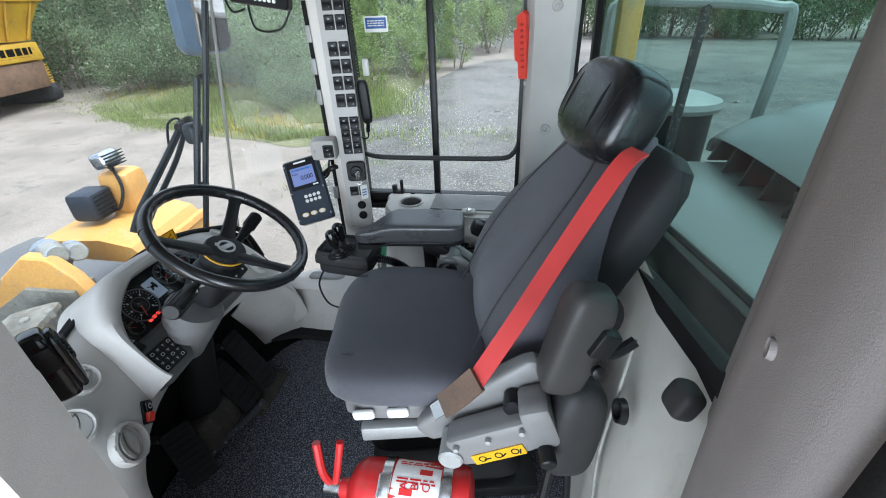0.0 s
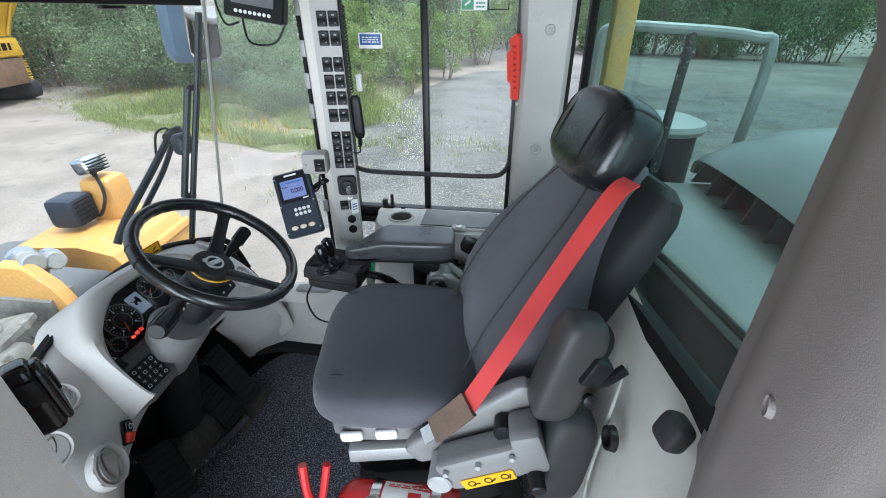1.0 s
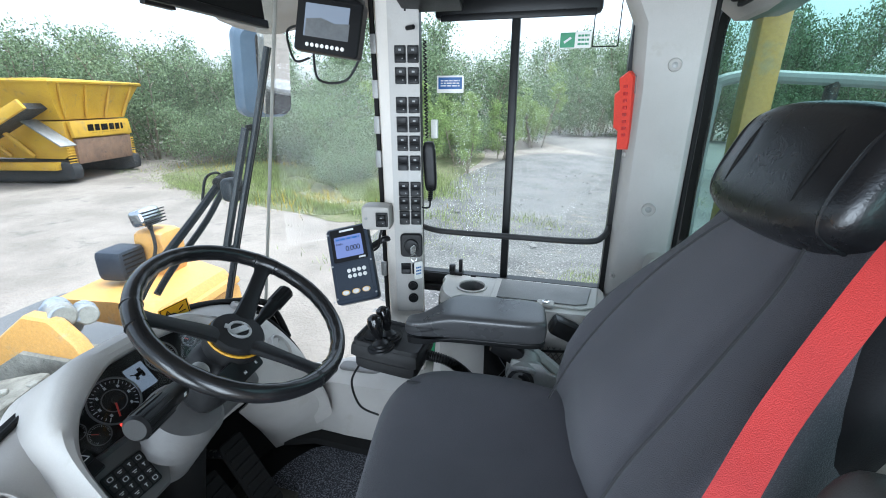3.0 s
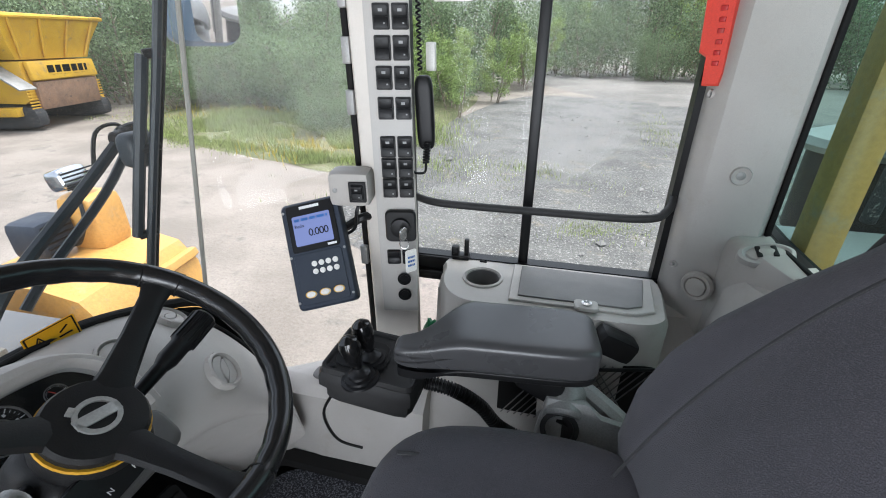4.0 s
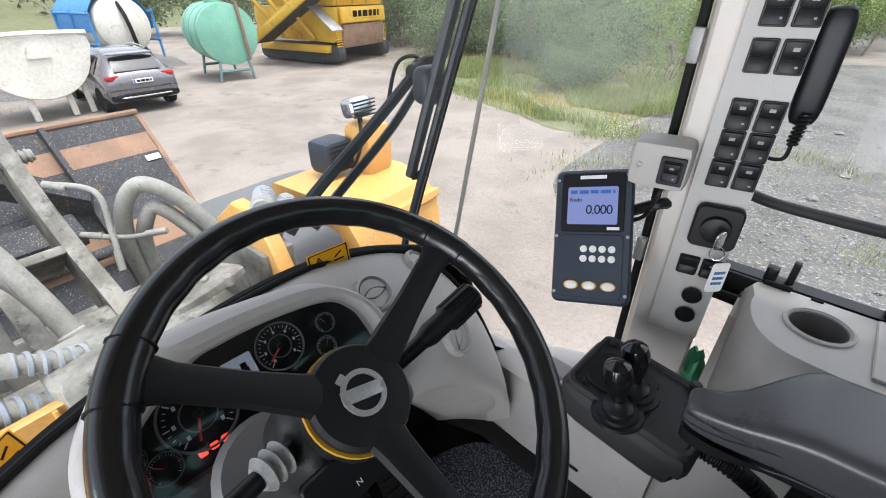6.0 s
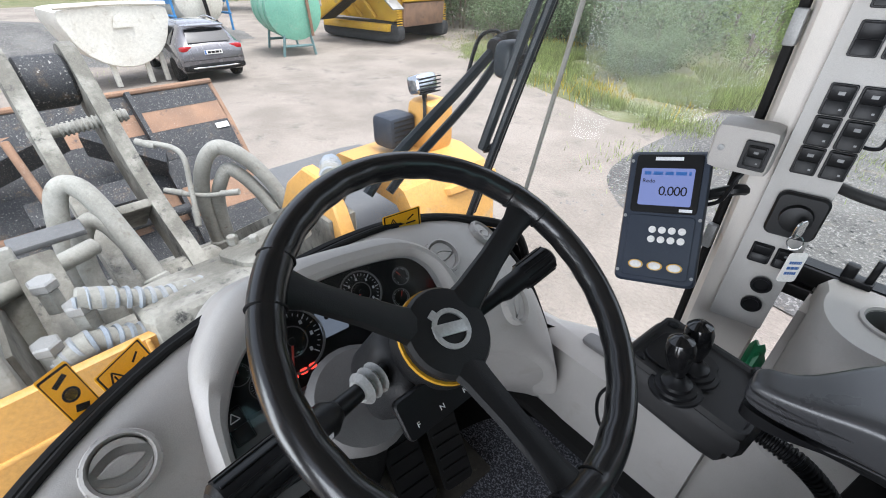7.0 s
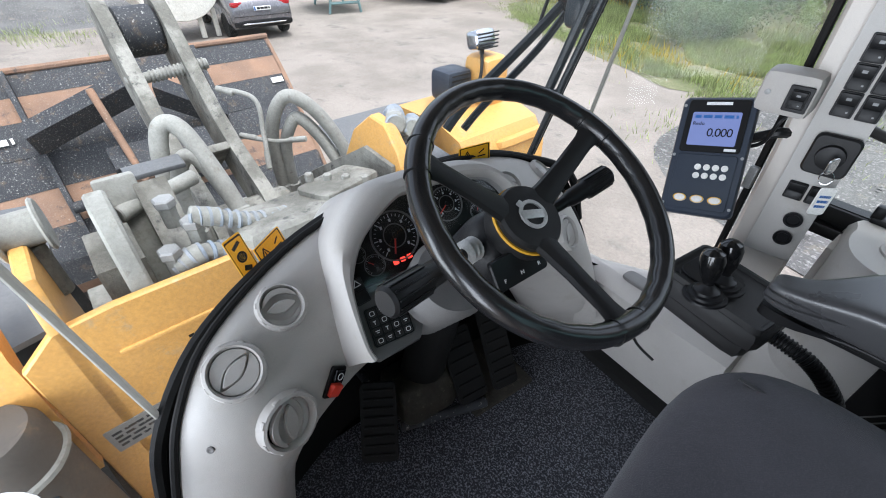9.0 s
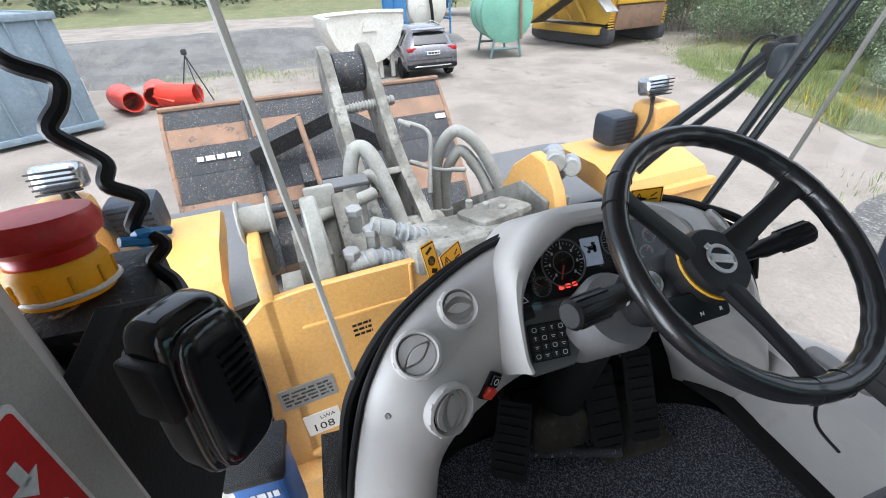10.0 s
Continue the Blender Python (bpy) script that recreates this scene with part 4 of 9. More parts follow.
pedal("throttle_pedal", "dusty black throttle pedal with cross treads", basis((-0.19, 0.165, 0.19), (0.1, 1, 0), (-0.55, 0, 0.85)), 0.075, 0.24, 8)
pedal("brake_pedal", "broad black rubber brake pedal", basis((-0.20, 0.065, 0.17), (0.05, 1, 0), (-0.6, 0, 0.8)), 0.085, 0.20, 6)
pedal("left_brake_pedal", "ribbed black pedal under the dash wing", basis((-0.185, -0.19, 0.16), (0.55, 1, 0), (-0.7, 0.35, 0.8)), 0.085, 0.18, 8)
ped = thing("pedal_bracket", "dirty steel pedal bracket on the floor", "bracket")
part("base_plate", make(boxat, (-0.34, 0.06, 0.012), (-0.13, 0.27, 0.03), 0.008), M_GRIME, ped)
part("cover", make(rbox, (0.16, 0.17, 0.12), pose(-0.26, -0.04, 0.09, 0, -18, 0), 5), M_GRIME, ped)
part("tube", make(rod, V(-0.20, -0.13, 0.06), V(-0.14, 0.10, 0.05), 0.014), M_DARKSTEEL, ped)


# ---- the seat ----
LEANB = V(0.22, 0, 0.48).normalized()          # up along the backrest
FWD = V(-LEANB.z, 0, LEANB.x)                  # out of the backrest, to the front
BACK0 = V(0.685, 0.0, 0.50)
SEATM = Matrix.Translation((0.255, 0, 0)) @ Matrix.Rotation(radians(11.5), 4, "Z") @ Matrix.Translation((-0.25, 0, 0))


def seat():
    s = thing("operator_seat", "charcoal fabric suspension seat with a black leather headrest", "seat")

    def cush(q):
        x, y, z = q
        z += 0.018 * (abs(y) / 0.25) ** 2 - 0.012 * math.exp(-((y / 0.12) ** 2)) * (z > 0)
        if x < -0.1:
            z -= 0.30 * (x + 0.1) ** 2 * 4
        y *= 1.0 - 0.10 * max(0, x / 0.25)
        return V(x, y, z)

    part("cushion", make(rbox, (0.48, 0.495, 0.13), pose(0.48, -0.01, 0.507, 0, 5, 0), 3.7, 14, cush), M_FABRIC, s)
    for sy in (-1, 1):
        part("seam", make(tube, [(0.30, sy * 0.165, 0.579), (0.40, sy * 0.165, 0.570), (0.55, sy * 0.16, 0.557), (0.62, sy * 0.15, 0.552)], 0.003, 6), M_FABRIC2, s)
    # backrest: rows across, from the hips to the shoulders
    rings = []
    for t, hw, th, bol in ((-0.02, 0.205, 0.06, 0.03), (0.04, 0.235, 0.085, 0.05), (0.12, 0.252, 0.095, 0.06), (0.20, 0.255, 0.092, 0.06), (0.28, 0.245, 0.085, 0.05), (0.36, 0.222, 0.074, 0.035), (0.44, 0.190, 0.062, 0.02), (0.52, 0.162, 0.052, 0.01), (0.58, 0.145, 0.044, 0.004), (0.61, 0.12, 0.03, 0.0)):
        ring = []
        for k in range(32):
            a = 2 * math.pi * k / 32
            c, sn = math.cos(a), math.sin(a)
            y = hw * math.copysign(abs(c) ** 0.68, c)
            d = th * math.copysign(abs(sn) ** 0.7, sn)
            if d > 0:
                d += bol * max(0, (abs(y) / hw - 0.55) / 0.45) ** 1.5 - bol * 0.5 * (1 if abs(y) / hw > 0.97 else 0)
                d += 0.03 * math.exp(-((t - 0.14) / 0.12) ** 2) * math.exp(-((y / 0.13) ** 2))
            ring.append(BACK0 + LEANB * t + FWD * (d - 0.02) + V(0, y, 0))
        rings.append(ring)
    part("backrest", make(loft, rings), M_FABRIC, s, sharp=60)
    for sy in (-1, 1):
        part("piping", make(tube, [BACK0 + LEANB * t + FWD * (h) + V(0, sy * y, 0) for t, y, h in ((0.02, 0.15, 0.092), (0.14, 0.145, 0.098), (0.26, 0.14, 0.088), (0.38, 0.125, 0.070), (0.48, 0.10, 0.048), (0.56, 0.06, 0.03))], 0.0025, 6), M_FABRIC2, s)
    # rear shell, proud of the cushion on its sides
    rings = []
    for t, hw, th in ((-0.05, 0.20, 0.05), (0.1, 0.235, 0.065), (0.3, 0.25, 0.07), (0.45, 0.252, 0.07), (0.55, 0.248, 0.06), (0.585, 0.235, 0.045), (0.60, 0.20, 0.03)):
        ring = []
        for k in range(28):
            a = 2 * math.pi * k / 28
            c, sn = math.cos(a), math.sin(a)
            ring.append(BACK0 + LEANB * t - FWD * 0.055 + FWD * (0.8 * th * math.copysign(abs(sn) ** 0.6, sn)) + V(0, 0.93 * hw * math.copysign(abs(c) ** 0.4, c), 0))
        rings.append(ring)
    part("back_shell", make(loft, rings), M_BLACKSOFT, s, "black plastic back shell")
    # headrest
    hc = BACK0 + LEANB * 0.615 + FWD * 0.03

    def head(q):
        x, y, z = q
        x -= 0.25 * y * y * 4 * 0.25
        z *= 1.0 - 0.25 * (abs(y) / 0.17) ** 2 * 0.5
        return V(x, y, z)

    hm = basis(hc, -FWD, (0, 1, 0))
    hr = part("headrest", make(rbox, (0.125, 0.30, 0.20), hm, 3.6, 12, head), M_LEATHER, s, "black leather headrest")
    for yy in (-0.075, 0.075):
        pts = [hm @ V(-0.0635 * math.cos(radians(a)) ** 0.5 + 0.002 - 0.25 * yy * yy, yy, 0.098 * math.sin(radians(a)) * (1 - 0.125 * (yy / 0.17) ** 2)) for a in range(-60, 61, 10)]
        part("stitching", make(tube, pts, 0.0028, 6, 3), M_RUBBER, hr)
    for yy in (-0.118, 0.118):
        loop = []
        for k in range(28):
            a = 2 * math.pi * k / 28
            c, sn = math.cos(a), math.sin(a)
            w_ = (abs(c) ** 3.2 + abs(sn) ** 3.2) ** (-1 / 3.2)
            k_ = (1 - (abs(yy) / 0.15) ** 3.6) ** (1 / 3.6)
            loop.append(hm @ V(0.0625 * k_ * c * w_ - 0.25 * yy * yy, yy, 0.100 * k_ * sn * w_ * (1 - 0.125 * (yy / 0.17) ** 2)))
        part("piping", make(tube, loop, 0.0030, 6, 2, True), M_LEATHER, hr)
    # base and suspension
    b = part("seat_base", make(rbox, (0.44, 0.46, 0.07), pose(0.50, 0.0, 0.445, 0, 3, 0), 7, 6), M_MID, s)
    for x in (0.345, 0.425):
        part("adjuster", make(slab, rrect(0.05, 0.032, 0.006), 0, 0.012, basis((x, -0.229, 0.455), (1, 0, 0), (0, -0.25, 1)), 0.003), M_WHITE, b, "pale push handle")
    part("mount", make(rbox, (0.40, 0.36, 0.05), pose(0.52, 0.0, 0.39), 6, 5), M_BLACK, s)
    rings = []
    for k in range(9):
        w = 0.17 + 0.018 * (k % 2)
        rings.append([V(0.54 + x, y, 0.06 + 0.038 * k) for x, y in rrect(2 * w + 0.05, 2 * w, 0.05)])
    part("bellows", make(loft, rings), M_RUBBER, s, "black rubber suspension bellows")
    part("foot", make(boxat, (0.32, -0.20, 0.012), (0.80, 0.20, 0.06), 0.01), M_BLACK, s)
    part("rail", make(boxat, (0.33, -0.235, 0.355), (0.72, -0.205, 0.40), 0.006), M_ALU, s)
    s.matrix_basis = SEATM
    return s


M_BLACKSOFT = mat("soft_black_shell", (0.011, 0.011, 0.012), (0.015, 0.015, 0.016), rough=0.6, bump=0.3, grain=500)
M_BROWN = mat("worn_brown_leather", (0.12, 0.07, 0.045), (0.07, 0.045, 0.03), rough=0.6, bump=0.4, grain=200)
seat()


def ribbon(bm, pts, width, thick, across):
    line = smooth_line(pts, 8)
    rings = []
    for i, p in enumerate(line):
        d = (line[min(i + 1, len(line) - 1)] - line[max(i - 1, 0)]).normalized()
        a = Vector(across)
        a = (a - d * a.dot(d)).normalized()
        n = d.cross(a)
        rings.append([p + a * (width / 2 * sx) + n * (thick / 2 * sy) for sx, sy in ((-1, -1), (1, -1), (1, 1), (-1, 1))])
    loft(bm, rings)


belt = thing("seat_belt", "red seat belt hanging across the backrest with a worn leather sleeve", "seat belt")
OFF = V(-0.55, -0.65, 0.5).normalized() * 0.022
B_ = [p + OFF for p in (V(0.945, -0.035, 1.03), V(0.908, -0.062, 1.005), V(0.815, -0.130, 0.86), V(0.745, -0.205, 0.765), V(0.672, -0.262, 0.655))]
low = B_[-1]
part("webbing", make(ribbon, B_, 0.038, 0.003, (-0.69, 0.66, 0.1)), M_BELT, belt)
part("sleeve", make(ribbon, [low + V(0.006, 0, 0.012), low + V(-0.03, -0.006, -0.03), low + V(-0.06, -0.006, -0.065)], 0.047, 0.012, (-0.69, 0.66, 0.1)), M_BROWN, belt, "worn brown leather sleeve")
part("tongue", make(ribbon, [low + V(-0.06, -0.006, -0.065), low + V(-0.08, -0.008, -0.085)], 0.03, 0.006, (-0.69, 0.66, 0.1)), M_CHROME, belt)

# folded left armrest with its lever box
M_PADGREY = mat("grey_armrest_plastic", (0.045, 0.042, 0.040), (0.037, 0.035, 0.033), rough=0.42, bump=0.2, grain=800)
arm = thing("left_armrest_console", "folded-up grey armrest with a small lever and paddle", "armrest")
part("pad", make(rbox, (0.085, 0.075, 0.23), pose(0.832, -0.245, 0.762, 0, 12, 11), 4.5, 8), M_PADGREY, arm)
part("lower_pad", make(rbox, (0.10, 0.085, 0.25), pose(0.852, -0.255, 0.545, 0, 4, 11), 3.6, 8), M_DARK, arm)
part("paddle", make(slab, [(0.055 * math.cos(radians(a)), 0.050 * math.sin(radians(a))) for a in range(-30, 211, 15)], 0, 0.006, basis((0.868, -0.20, 0.785), (1, 0.2, -0.25), (0, 0.3, 1))), M_GLOSS, arm, "black paddle")
part("lever", make(tube, [(0.872, -0.27, 0.755), (0.90, -0.262, 0.757), (0.93, -0.25, 0.775)], 0.010, 10, 4), M_BLACK, arm)
part("switch", make(box, (0.035, 0.03, 0.055), pose(0.873, -0.272, 0.785, 0, 25, 10), 0.005), M_BLACK, arm)
part("knob", make(lathe, [(0.011, 0), (0.012, 0.010), (0.006, 0.014)], along((0.868, -0.285, 0.735), (0.3, -1, 0.2)), 16), M_BLACK, arm)
part("hip_bracket", make(rbox, (0.34, 0.045, 0.075), pose(0.665, -0.215, 0.555, 0, -42, 3), 5), M_MID, arm)
part("pivot", make(rod, (0.735, -0.235, 0.60), (0.735, -0.275, 0.60), 0.020), M_BLACK, arm)
box_ = thing("lever_housing", "grey cast housing on the seat side with a yellow warning label", "housing")
hm = pose(0.700, -0.275, 0.525, 0, -27, 3)
part("body", make(rbox, (0.19, 0.06, 0.085), hm, 7, 6), M_MID, box_)
part("end_block", make(rbox, (0.06, 0.075, 0.11), pose(0.785, -0.268, 0.585, 0, -20, 3), 7, 5), M_MID, box_)
part("hinge", make(rod, (0.615, -0.245, 0.475), (0.615, -0.315, 0.475), 0.026), M_ALU, box_)
lm = hm @ basis((0.0, -0.0315, -0.022), (1, 0, 0), (0, 0, 1))
lb = part("label", make(slab, rrect(0.11, 0.028, 0.003), 0, 0.0015, lm), M_LABEL, box_, "yellow warning label")
bm = bmesh.new()
for k, x in enumerate((-0.035, 0.0, 0.035)):
    lathe(bm, [(0.006, 0.0015), (0.006, 0.002), (0.0085, 0.002), (0.0085, 0.0015)], lm @ Matrix.Translation((x, 0, 0)), 14, True)
    box(bm, (0.014, 0.003, 0.0008), lm @ Matrix.Translation((x + 0.010, -0.003, 0.0018)) @ Matrix.Rotation(0.6 * k, 4, "Z"))
part("pictogram", bm, M_INK, lb)
for k in range(3):
    q = hm @ V(-0.07 + 0.07 * k, -0.030, 0.026)
    part("bolt", make(rod, q, q + V(0, -0.010, 0), 0.006, n=8), M_ALU, box_)
part("knob", make(rod, (0.80, -0.30, 0.535), (0.805, -0.335, 0.530), 0.016), M_BLACK, box_)

# right armrest with its lever console
M_PAD = mat("smooth_armrest_plastic", (0.046, 0.046, 0.048), (0.056, 0.056, 0.058), rough=0.28, bump=0.12, grain=900, spread=0.05)
ra = thing("right_armrest", "padded dark grey armrest on a bracket", "armrest")


def pad_warp(q):
    x, y, z = q
    f = min(1.0, max(0.0, (-0.045 - x) / 0.11))
    f = f * f * (3 - 2 * f)
    y = -0.0775 + (y + 0.0775) * (1 - 0.62 * f)
    if z > 0:
        z -= 0.020 * f
    return V(x, y, z)


part("pad", make(rbox, (0.355, 0.138, 0.066), pose(0.385, 0.401, 0.638, 2, 1, 6), 7, 16, pad_warp), M_PAD, ra)
part("tray", make(rbox, (0.35, 0.134, 0.020), pose(0.387, 0.401, 0.604, 2, 1, 6), 6, 12, pad_warp), M_BLACK, ra)
part("bracket", make(tube, [(0.40, 0.40, 0.60), (0.50, 0.43, 0.55), (0.60, 0.40, 0.50), (0.68, 0.33, 0.47)], 0.024, 10), M_ALU, ra)
part("hinge", make(rod, (0.515, 0.36, 0.50), (0.515, 0.42, 0.525), 0.045), M_ALU, ra)
part("hinge_plate", make(slab, [(-0.05, -0.035), (0.03, -0.045), (0.13, -0.02), (0.15, 0.02), (0.06, 0.03), (0.03, 0.05), (-0.04, 0.045)], 0, 0.018, basis((0.520, 0.362, 0.500), (1, 0, -0.1), (0, 0.4, 1)), 0.004), M_ALU, ra)
part("hinge_boss", make(lathe, [(0.032, 0.0), (0.034, 0.012), (0.026, 0.016), (0.024, 0.010), (0.001, 0.010)], along((0.512, 0.352, 0.497), (0, -1, 0.4)), 24), M_DARK, ra)
part("adjuster_block", make(rbox, (0.085, 0.04, 0.05), pose(0.47, 0.385, 0.565, 0, 30, 6), 7, 4), M_BLACK, ra)
part("hinge_bolt", make(rod, (0.512, 0.35, 0.497), (0.515, 0.365, 0.502), 0.02, n=10), M_BLACK, ra)
jc = thing("lever_console", "dark control box with two short black levers", "control console")


def jbox(q):
    x, y, z = q
    if z < 0:
        x *= 1 - 0.10
        y = y * 0.85
    return V(x, y, z)


jm = pose(0.148, 0.398, 0.503, 0, 4, -2)
part("body", make(rbox, (0.205, 0.155, 0.085), jm, 9, 6, jbox), M_DARK, jc)
part("top_rim", make(loft, [[jm @ V(x * k, y * k2, z) for x, y in rrect(1, 1, 0.10, 5)] for k, k2, z in ((0.190, 0.142, 0.036), (0.186, 0.138, 0.050), (0.176, 0.128, 0.050), (0.170, 0.122, 0.043))], True, False), M_DARK, jc)
part("top_plate", make(slab, rrect(0.172, 0.124, 0.012), 0.036, 0.0435, jm), M_DARK, jc)
part("lever_plate", make(slab, rrect(0.095, 0.085, 0.02), 0.0435, 0.048, jm @ Matrix.Translation((-0.03, -0.005, 0)), 0.0015), M_BLACK, jc)
for jx, jy in ((0.142, 0.329), (0.145, 0.38)):
    l = part("boot", make(lathe, [(0.037, 0.0), (0.036, 0.004), (0.030, 0.005), (0.029, 0.010), (0.022, 0.011), (0.021, 0.016), (0.014, 0.020), (0.009, 0.028)], along((jx, jy, 0.549), (-0.1, 0, 1)), 22), M_BLACK, jc)
    lathe_m = along((jx - 0.002, jy, 0.568), (-0.22, 0, 1))
    part("grip", make(lathe, [(0.008, 0), (0.009, 0.012), (0.0155, 0.026), (0.0195, 0.044), (0.0205, 0.058), (0.0175, 0.070), (0.009, 0.077), (0.001, 0.079)], lathe_m, 20), M_GLOSS, l, "gloss black lever grip")
for x, y in ((0.075, 0.345), (0.075, 0.46), (0.21, 0.46)):
    part("button", make(lathe, [(0.009, 0), (0.009, 0.008), (0.006, 0.011), (0.001, 0.011)], along((x, y, 0.546), (0, 0, 1)), 16), M_BLACK, jc)
part("cable", make(tube, [(0.07, 0.36, 0.48), (0.03, 0.36, 0.40), (0.04, 0.38, 0.30), (0.09, 0.40, 0.26)], 0.0035, 6), M_BLACK, jc)
LINE_ = [(0.25, 0.40, 0.50), (0.31, 0.40, 0.49), (0.36, 0.42, 0.44), (0.40, 0.44, 0.37), (0.46, 0.44, 0.345), (0.54, 0.42, 0.36)]
hs_ = thing("corrugated_hose", "black corrugated cable hose from the lever console", "hose")
dense = smooth_line(LINE_, 30)
part("hose", make(tube, dense, 0.0125, 12, 1, smooth=False, radii=None), M_BLACK, hs_)
rib = bmesh.new()
lathe(rib, [(0.0122, -0.0025), (0.0150, -0.001), (0.0150, 0.001), (0.0122, 0.0025)], Matrix(), 14, True)
first = part("rib", rib, M_BLACK, hs_)
first.matrix_basis = along(dense[1], dense[2] - dense[0])
for k in range(4, len(dense) - 2, 3):
    ob = new("rib", first.data)
    ob.parent = hs_
    ob.matrix_basis = along(dense[k], dense[k + 1] - dense[k - 1])

# fire extinguisher lying on the floor beside the seat
fe = thing("fire_extinguisher", "red fire extinguisher lying in a bracket beside the seat", "fire extinguisher")
fa, fb = V(0.375, -0.285, 0.275), V(0.655, -0.275, 0.275)
fm = along(fa, fb - fa, (0, 0, 1))
part("cylinder", make(lathe, [(0.022, -0.035), (0.024, -0.015), (0.055, 0.0), (0.072, 0.02), (0.0745, 0.04), (0.0745, 0.25), (0.07, 0.275), (0.04, 0.285)], fm, 32), M_RED, fe)
part("neck", make(lathe, [(0.016, -0.075), (0.018, -0.06), (0.018, -0.03), (0.022, -0.03)], fm, 18), M_CHROME, fe)
part("lever", make(tube, [fa + V(-0.055, 0, 0.0), fa + V(-0.075, 0.0, 0.05), fa + V(-0.085, 0.02, 0.13)], 0.010, 8, 5), M_RED, fe)
part("lever", make(tube, [fa + V(-0.05, 0, 0.01), fa + V(-0.04, 0.01, 0.06), fa + V(-0.03, 0.03, 0.13)], 0.009, 8, 5), M_RED, fe)
FY, FZ_ = -0.28, 0.275
for x in (0.46, 0.60):
    part("strap", make(lathe, [(0.0752, -0.011), (0.0775, -0.011), (0.0775, 0.011), (0.0752, 0.011)], along((x, FY, FZ_), fb - fa, (0, 0, 1)), 28, True), M_CHROME, fe, "steel strap")
    part("buckle", make(box, (0.028, 0.05, 0.012), pose(x, FY - 0.03, FZ_ + 0.073, 25, 0, 0), 0.003), M_CHROME, fe)
    part("bracket_leg", make(boxat, (x - 0.015, FY - 0.01, 0.012), (x + 0.015, FY + 0.01, FZ_ - 0.072), 0.003), M_BLACK, fe)
part("bracket_foot", make(boxat, (0.42, FY - 0.05, 0.012), (0.64, FY + 0.05, 0.02), 0.003), M_BLACK, fe)
CY = lambda a, r=0.0753: (FY - r * math.cos(radians(a)), FZ_ + r * math.sin(radians(a)))
lb = part("label", make(sheet, [[V(x, *CY(35 + 95 * k / 8)) for x in (0.475, 0.585)] for k in range(9)]), M_WHITE, fe, "white printed instruction label")
bm = bmesh.new()
for k in range(5):
    a = 45 + 18 * k
    m = basis((0.53, *CY(a, 0.0757)), (1, 0, 0), (0, math.sin(radians(a)), math.cos(radians(a))))
    if k % 2 == 0:
        bars(bm, 2, 0.09, 0.014, m, k)
    else:
        box(bm, (0.03, 0.014, 0.0006), m @ Matrix.Translation((-0.02 if k == 1 else 0.02, 0, 0)))
part("print", bm, M_ALERT, lb)
for t_, x in (("A", 0.505), ("B", 0.53), ("C", 0.556)):
    part("letter", make(words, t_, 0.026, basis((x, *CY(72, 0.0763)), (0, 0.95, 0.31), (-1, 0, 0))), M_ALERT, lb)
part("hose", make(tube, [fb + V(0.02, -0.02, 0.05), fb + V(0.05, -0.05, 0.03), fb + V(0.05, -0.05, -0.05), fb + V(0.0, -0.06, -0.10), fb + V(-0.1, -0.08, -0.12)], 0.009, 8), M_BLACK, fe)

# ---- right side: bin, switch pillar, displays ----
bin_ = thing("side_console", "grey console with a cup holder and a dark lid", "console")
BIN = [(0.215, 0.70), (0.225, 0.63), (0.26, 0.58), (0.32, 0.562), (0.50, 0.556), (0.66, 0.555), (0.715, 0.575), (0.73, 0.62), (0.73, 0.765), (0.60, 0.765), (0.24, 0.765)]
ol = [(p.x, p.y) for p in smooth_line([(x, y, 0) for x, y in BIN], 4, True)]
bm = bmesh.new()
top = [V(x + (0.006 if x < 0.4 else -0.006), y, 0.60) for x, y in ol]
cup = [V(0.32 + 0.042 * math.cos(a), 0.672 + 0.042 * math.sin(a), 0.60) for a in (2 * math.pi * k / len(ol) for k in range(len(ol)))]
c0 = V(0.32, 0.672, 0)
turn = min(range(len(ol)), key=lambda k: abs(math.atan2(top[k].y - c0.y, top[k].x - c0.x)))
order = [top[(turn + k) % len(ol)] for k in range(len(ol))]
low_ = [V(x, y, 0) for x, y in (ol[(turn + k) % len(ol)] for k in range(len(ol)))]
if (order[3] - order[0]).y < 0:
    cup = [cup[-k] for k in range(len(cup))]
inner = [V(p.x, p.y, 0.50) for p in cup]
loft(bm, [[p + V(0, 0, 0.30) for p in low_], [p + V(0, 0, 0.585) for p in low_], [p.lerp(c0 + V(0.12, 0, 0.6), 0.012) + V(0, 0, 0) * 0 for p in order], cup, inner])
part("body", bm, M_GREY, bin_)
part("lid_frame", make(slab, [(0.39, 0.585), (0.66, 0.585), (0.70, 0.605), (0.715, 0.75), (0.39, 0.752)], 0.600, 0.606, bevel=0.002), M_GREY, bin_)
part("lid", make(slab, [(0.41, 0.60), (0.645, 0.60), (0.675, 0.615), (0.695, 0.735), (0.41, 0.74)], 0.606, 0.610, bevel=0.0015), M_MID, bin_, "dark grey lid")
lk = part("lock_plate", make(slab, rrect(0.05, 0.036, 0.008), 0.604, 0.613, Matrix.Translation((0.557, 0.590, 0)), 0.002), M_GREY, bin_)
part("lock", make(lathe, [(0.009, 0.613), (0.011, 0.617), (0.006, 0.619), (0.005, 0.616), (0.001, 0.616)], Matrix.Translation((0.557, 0.590, 0)), 18), M_CHROME, lk, "chrome lock")
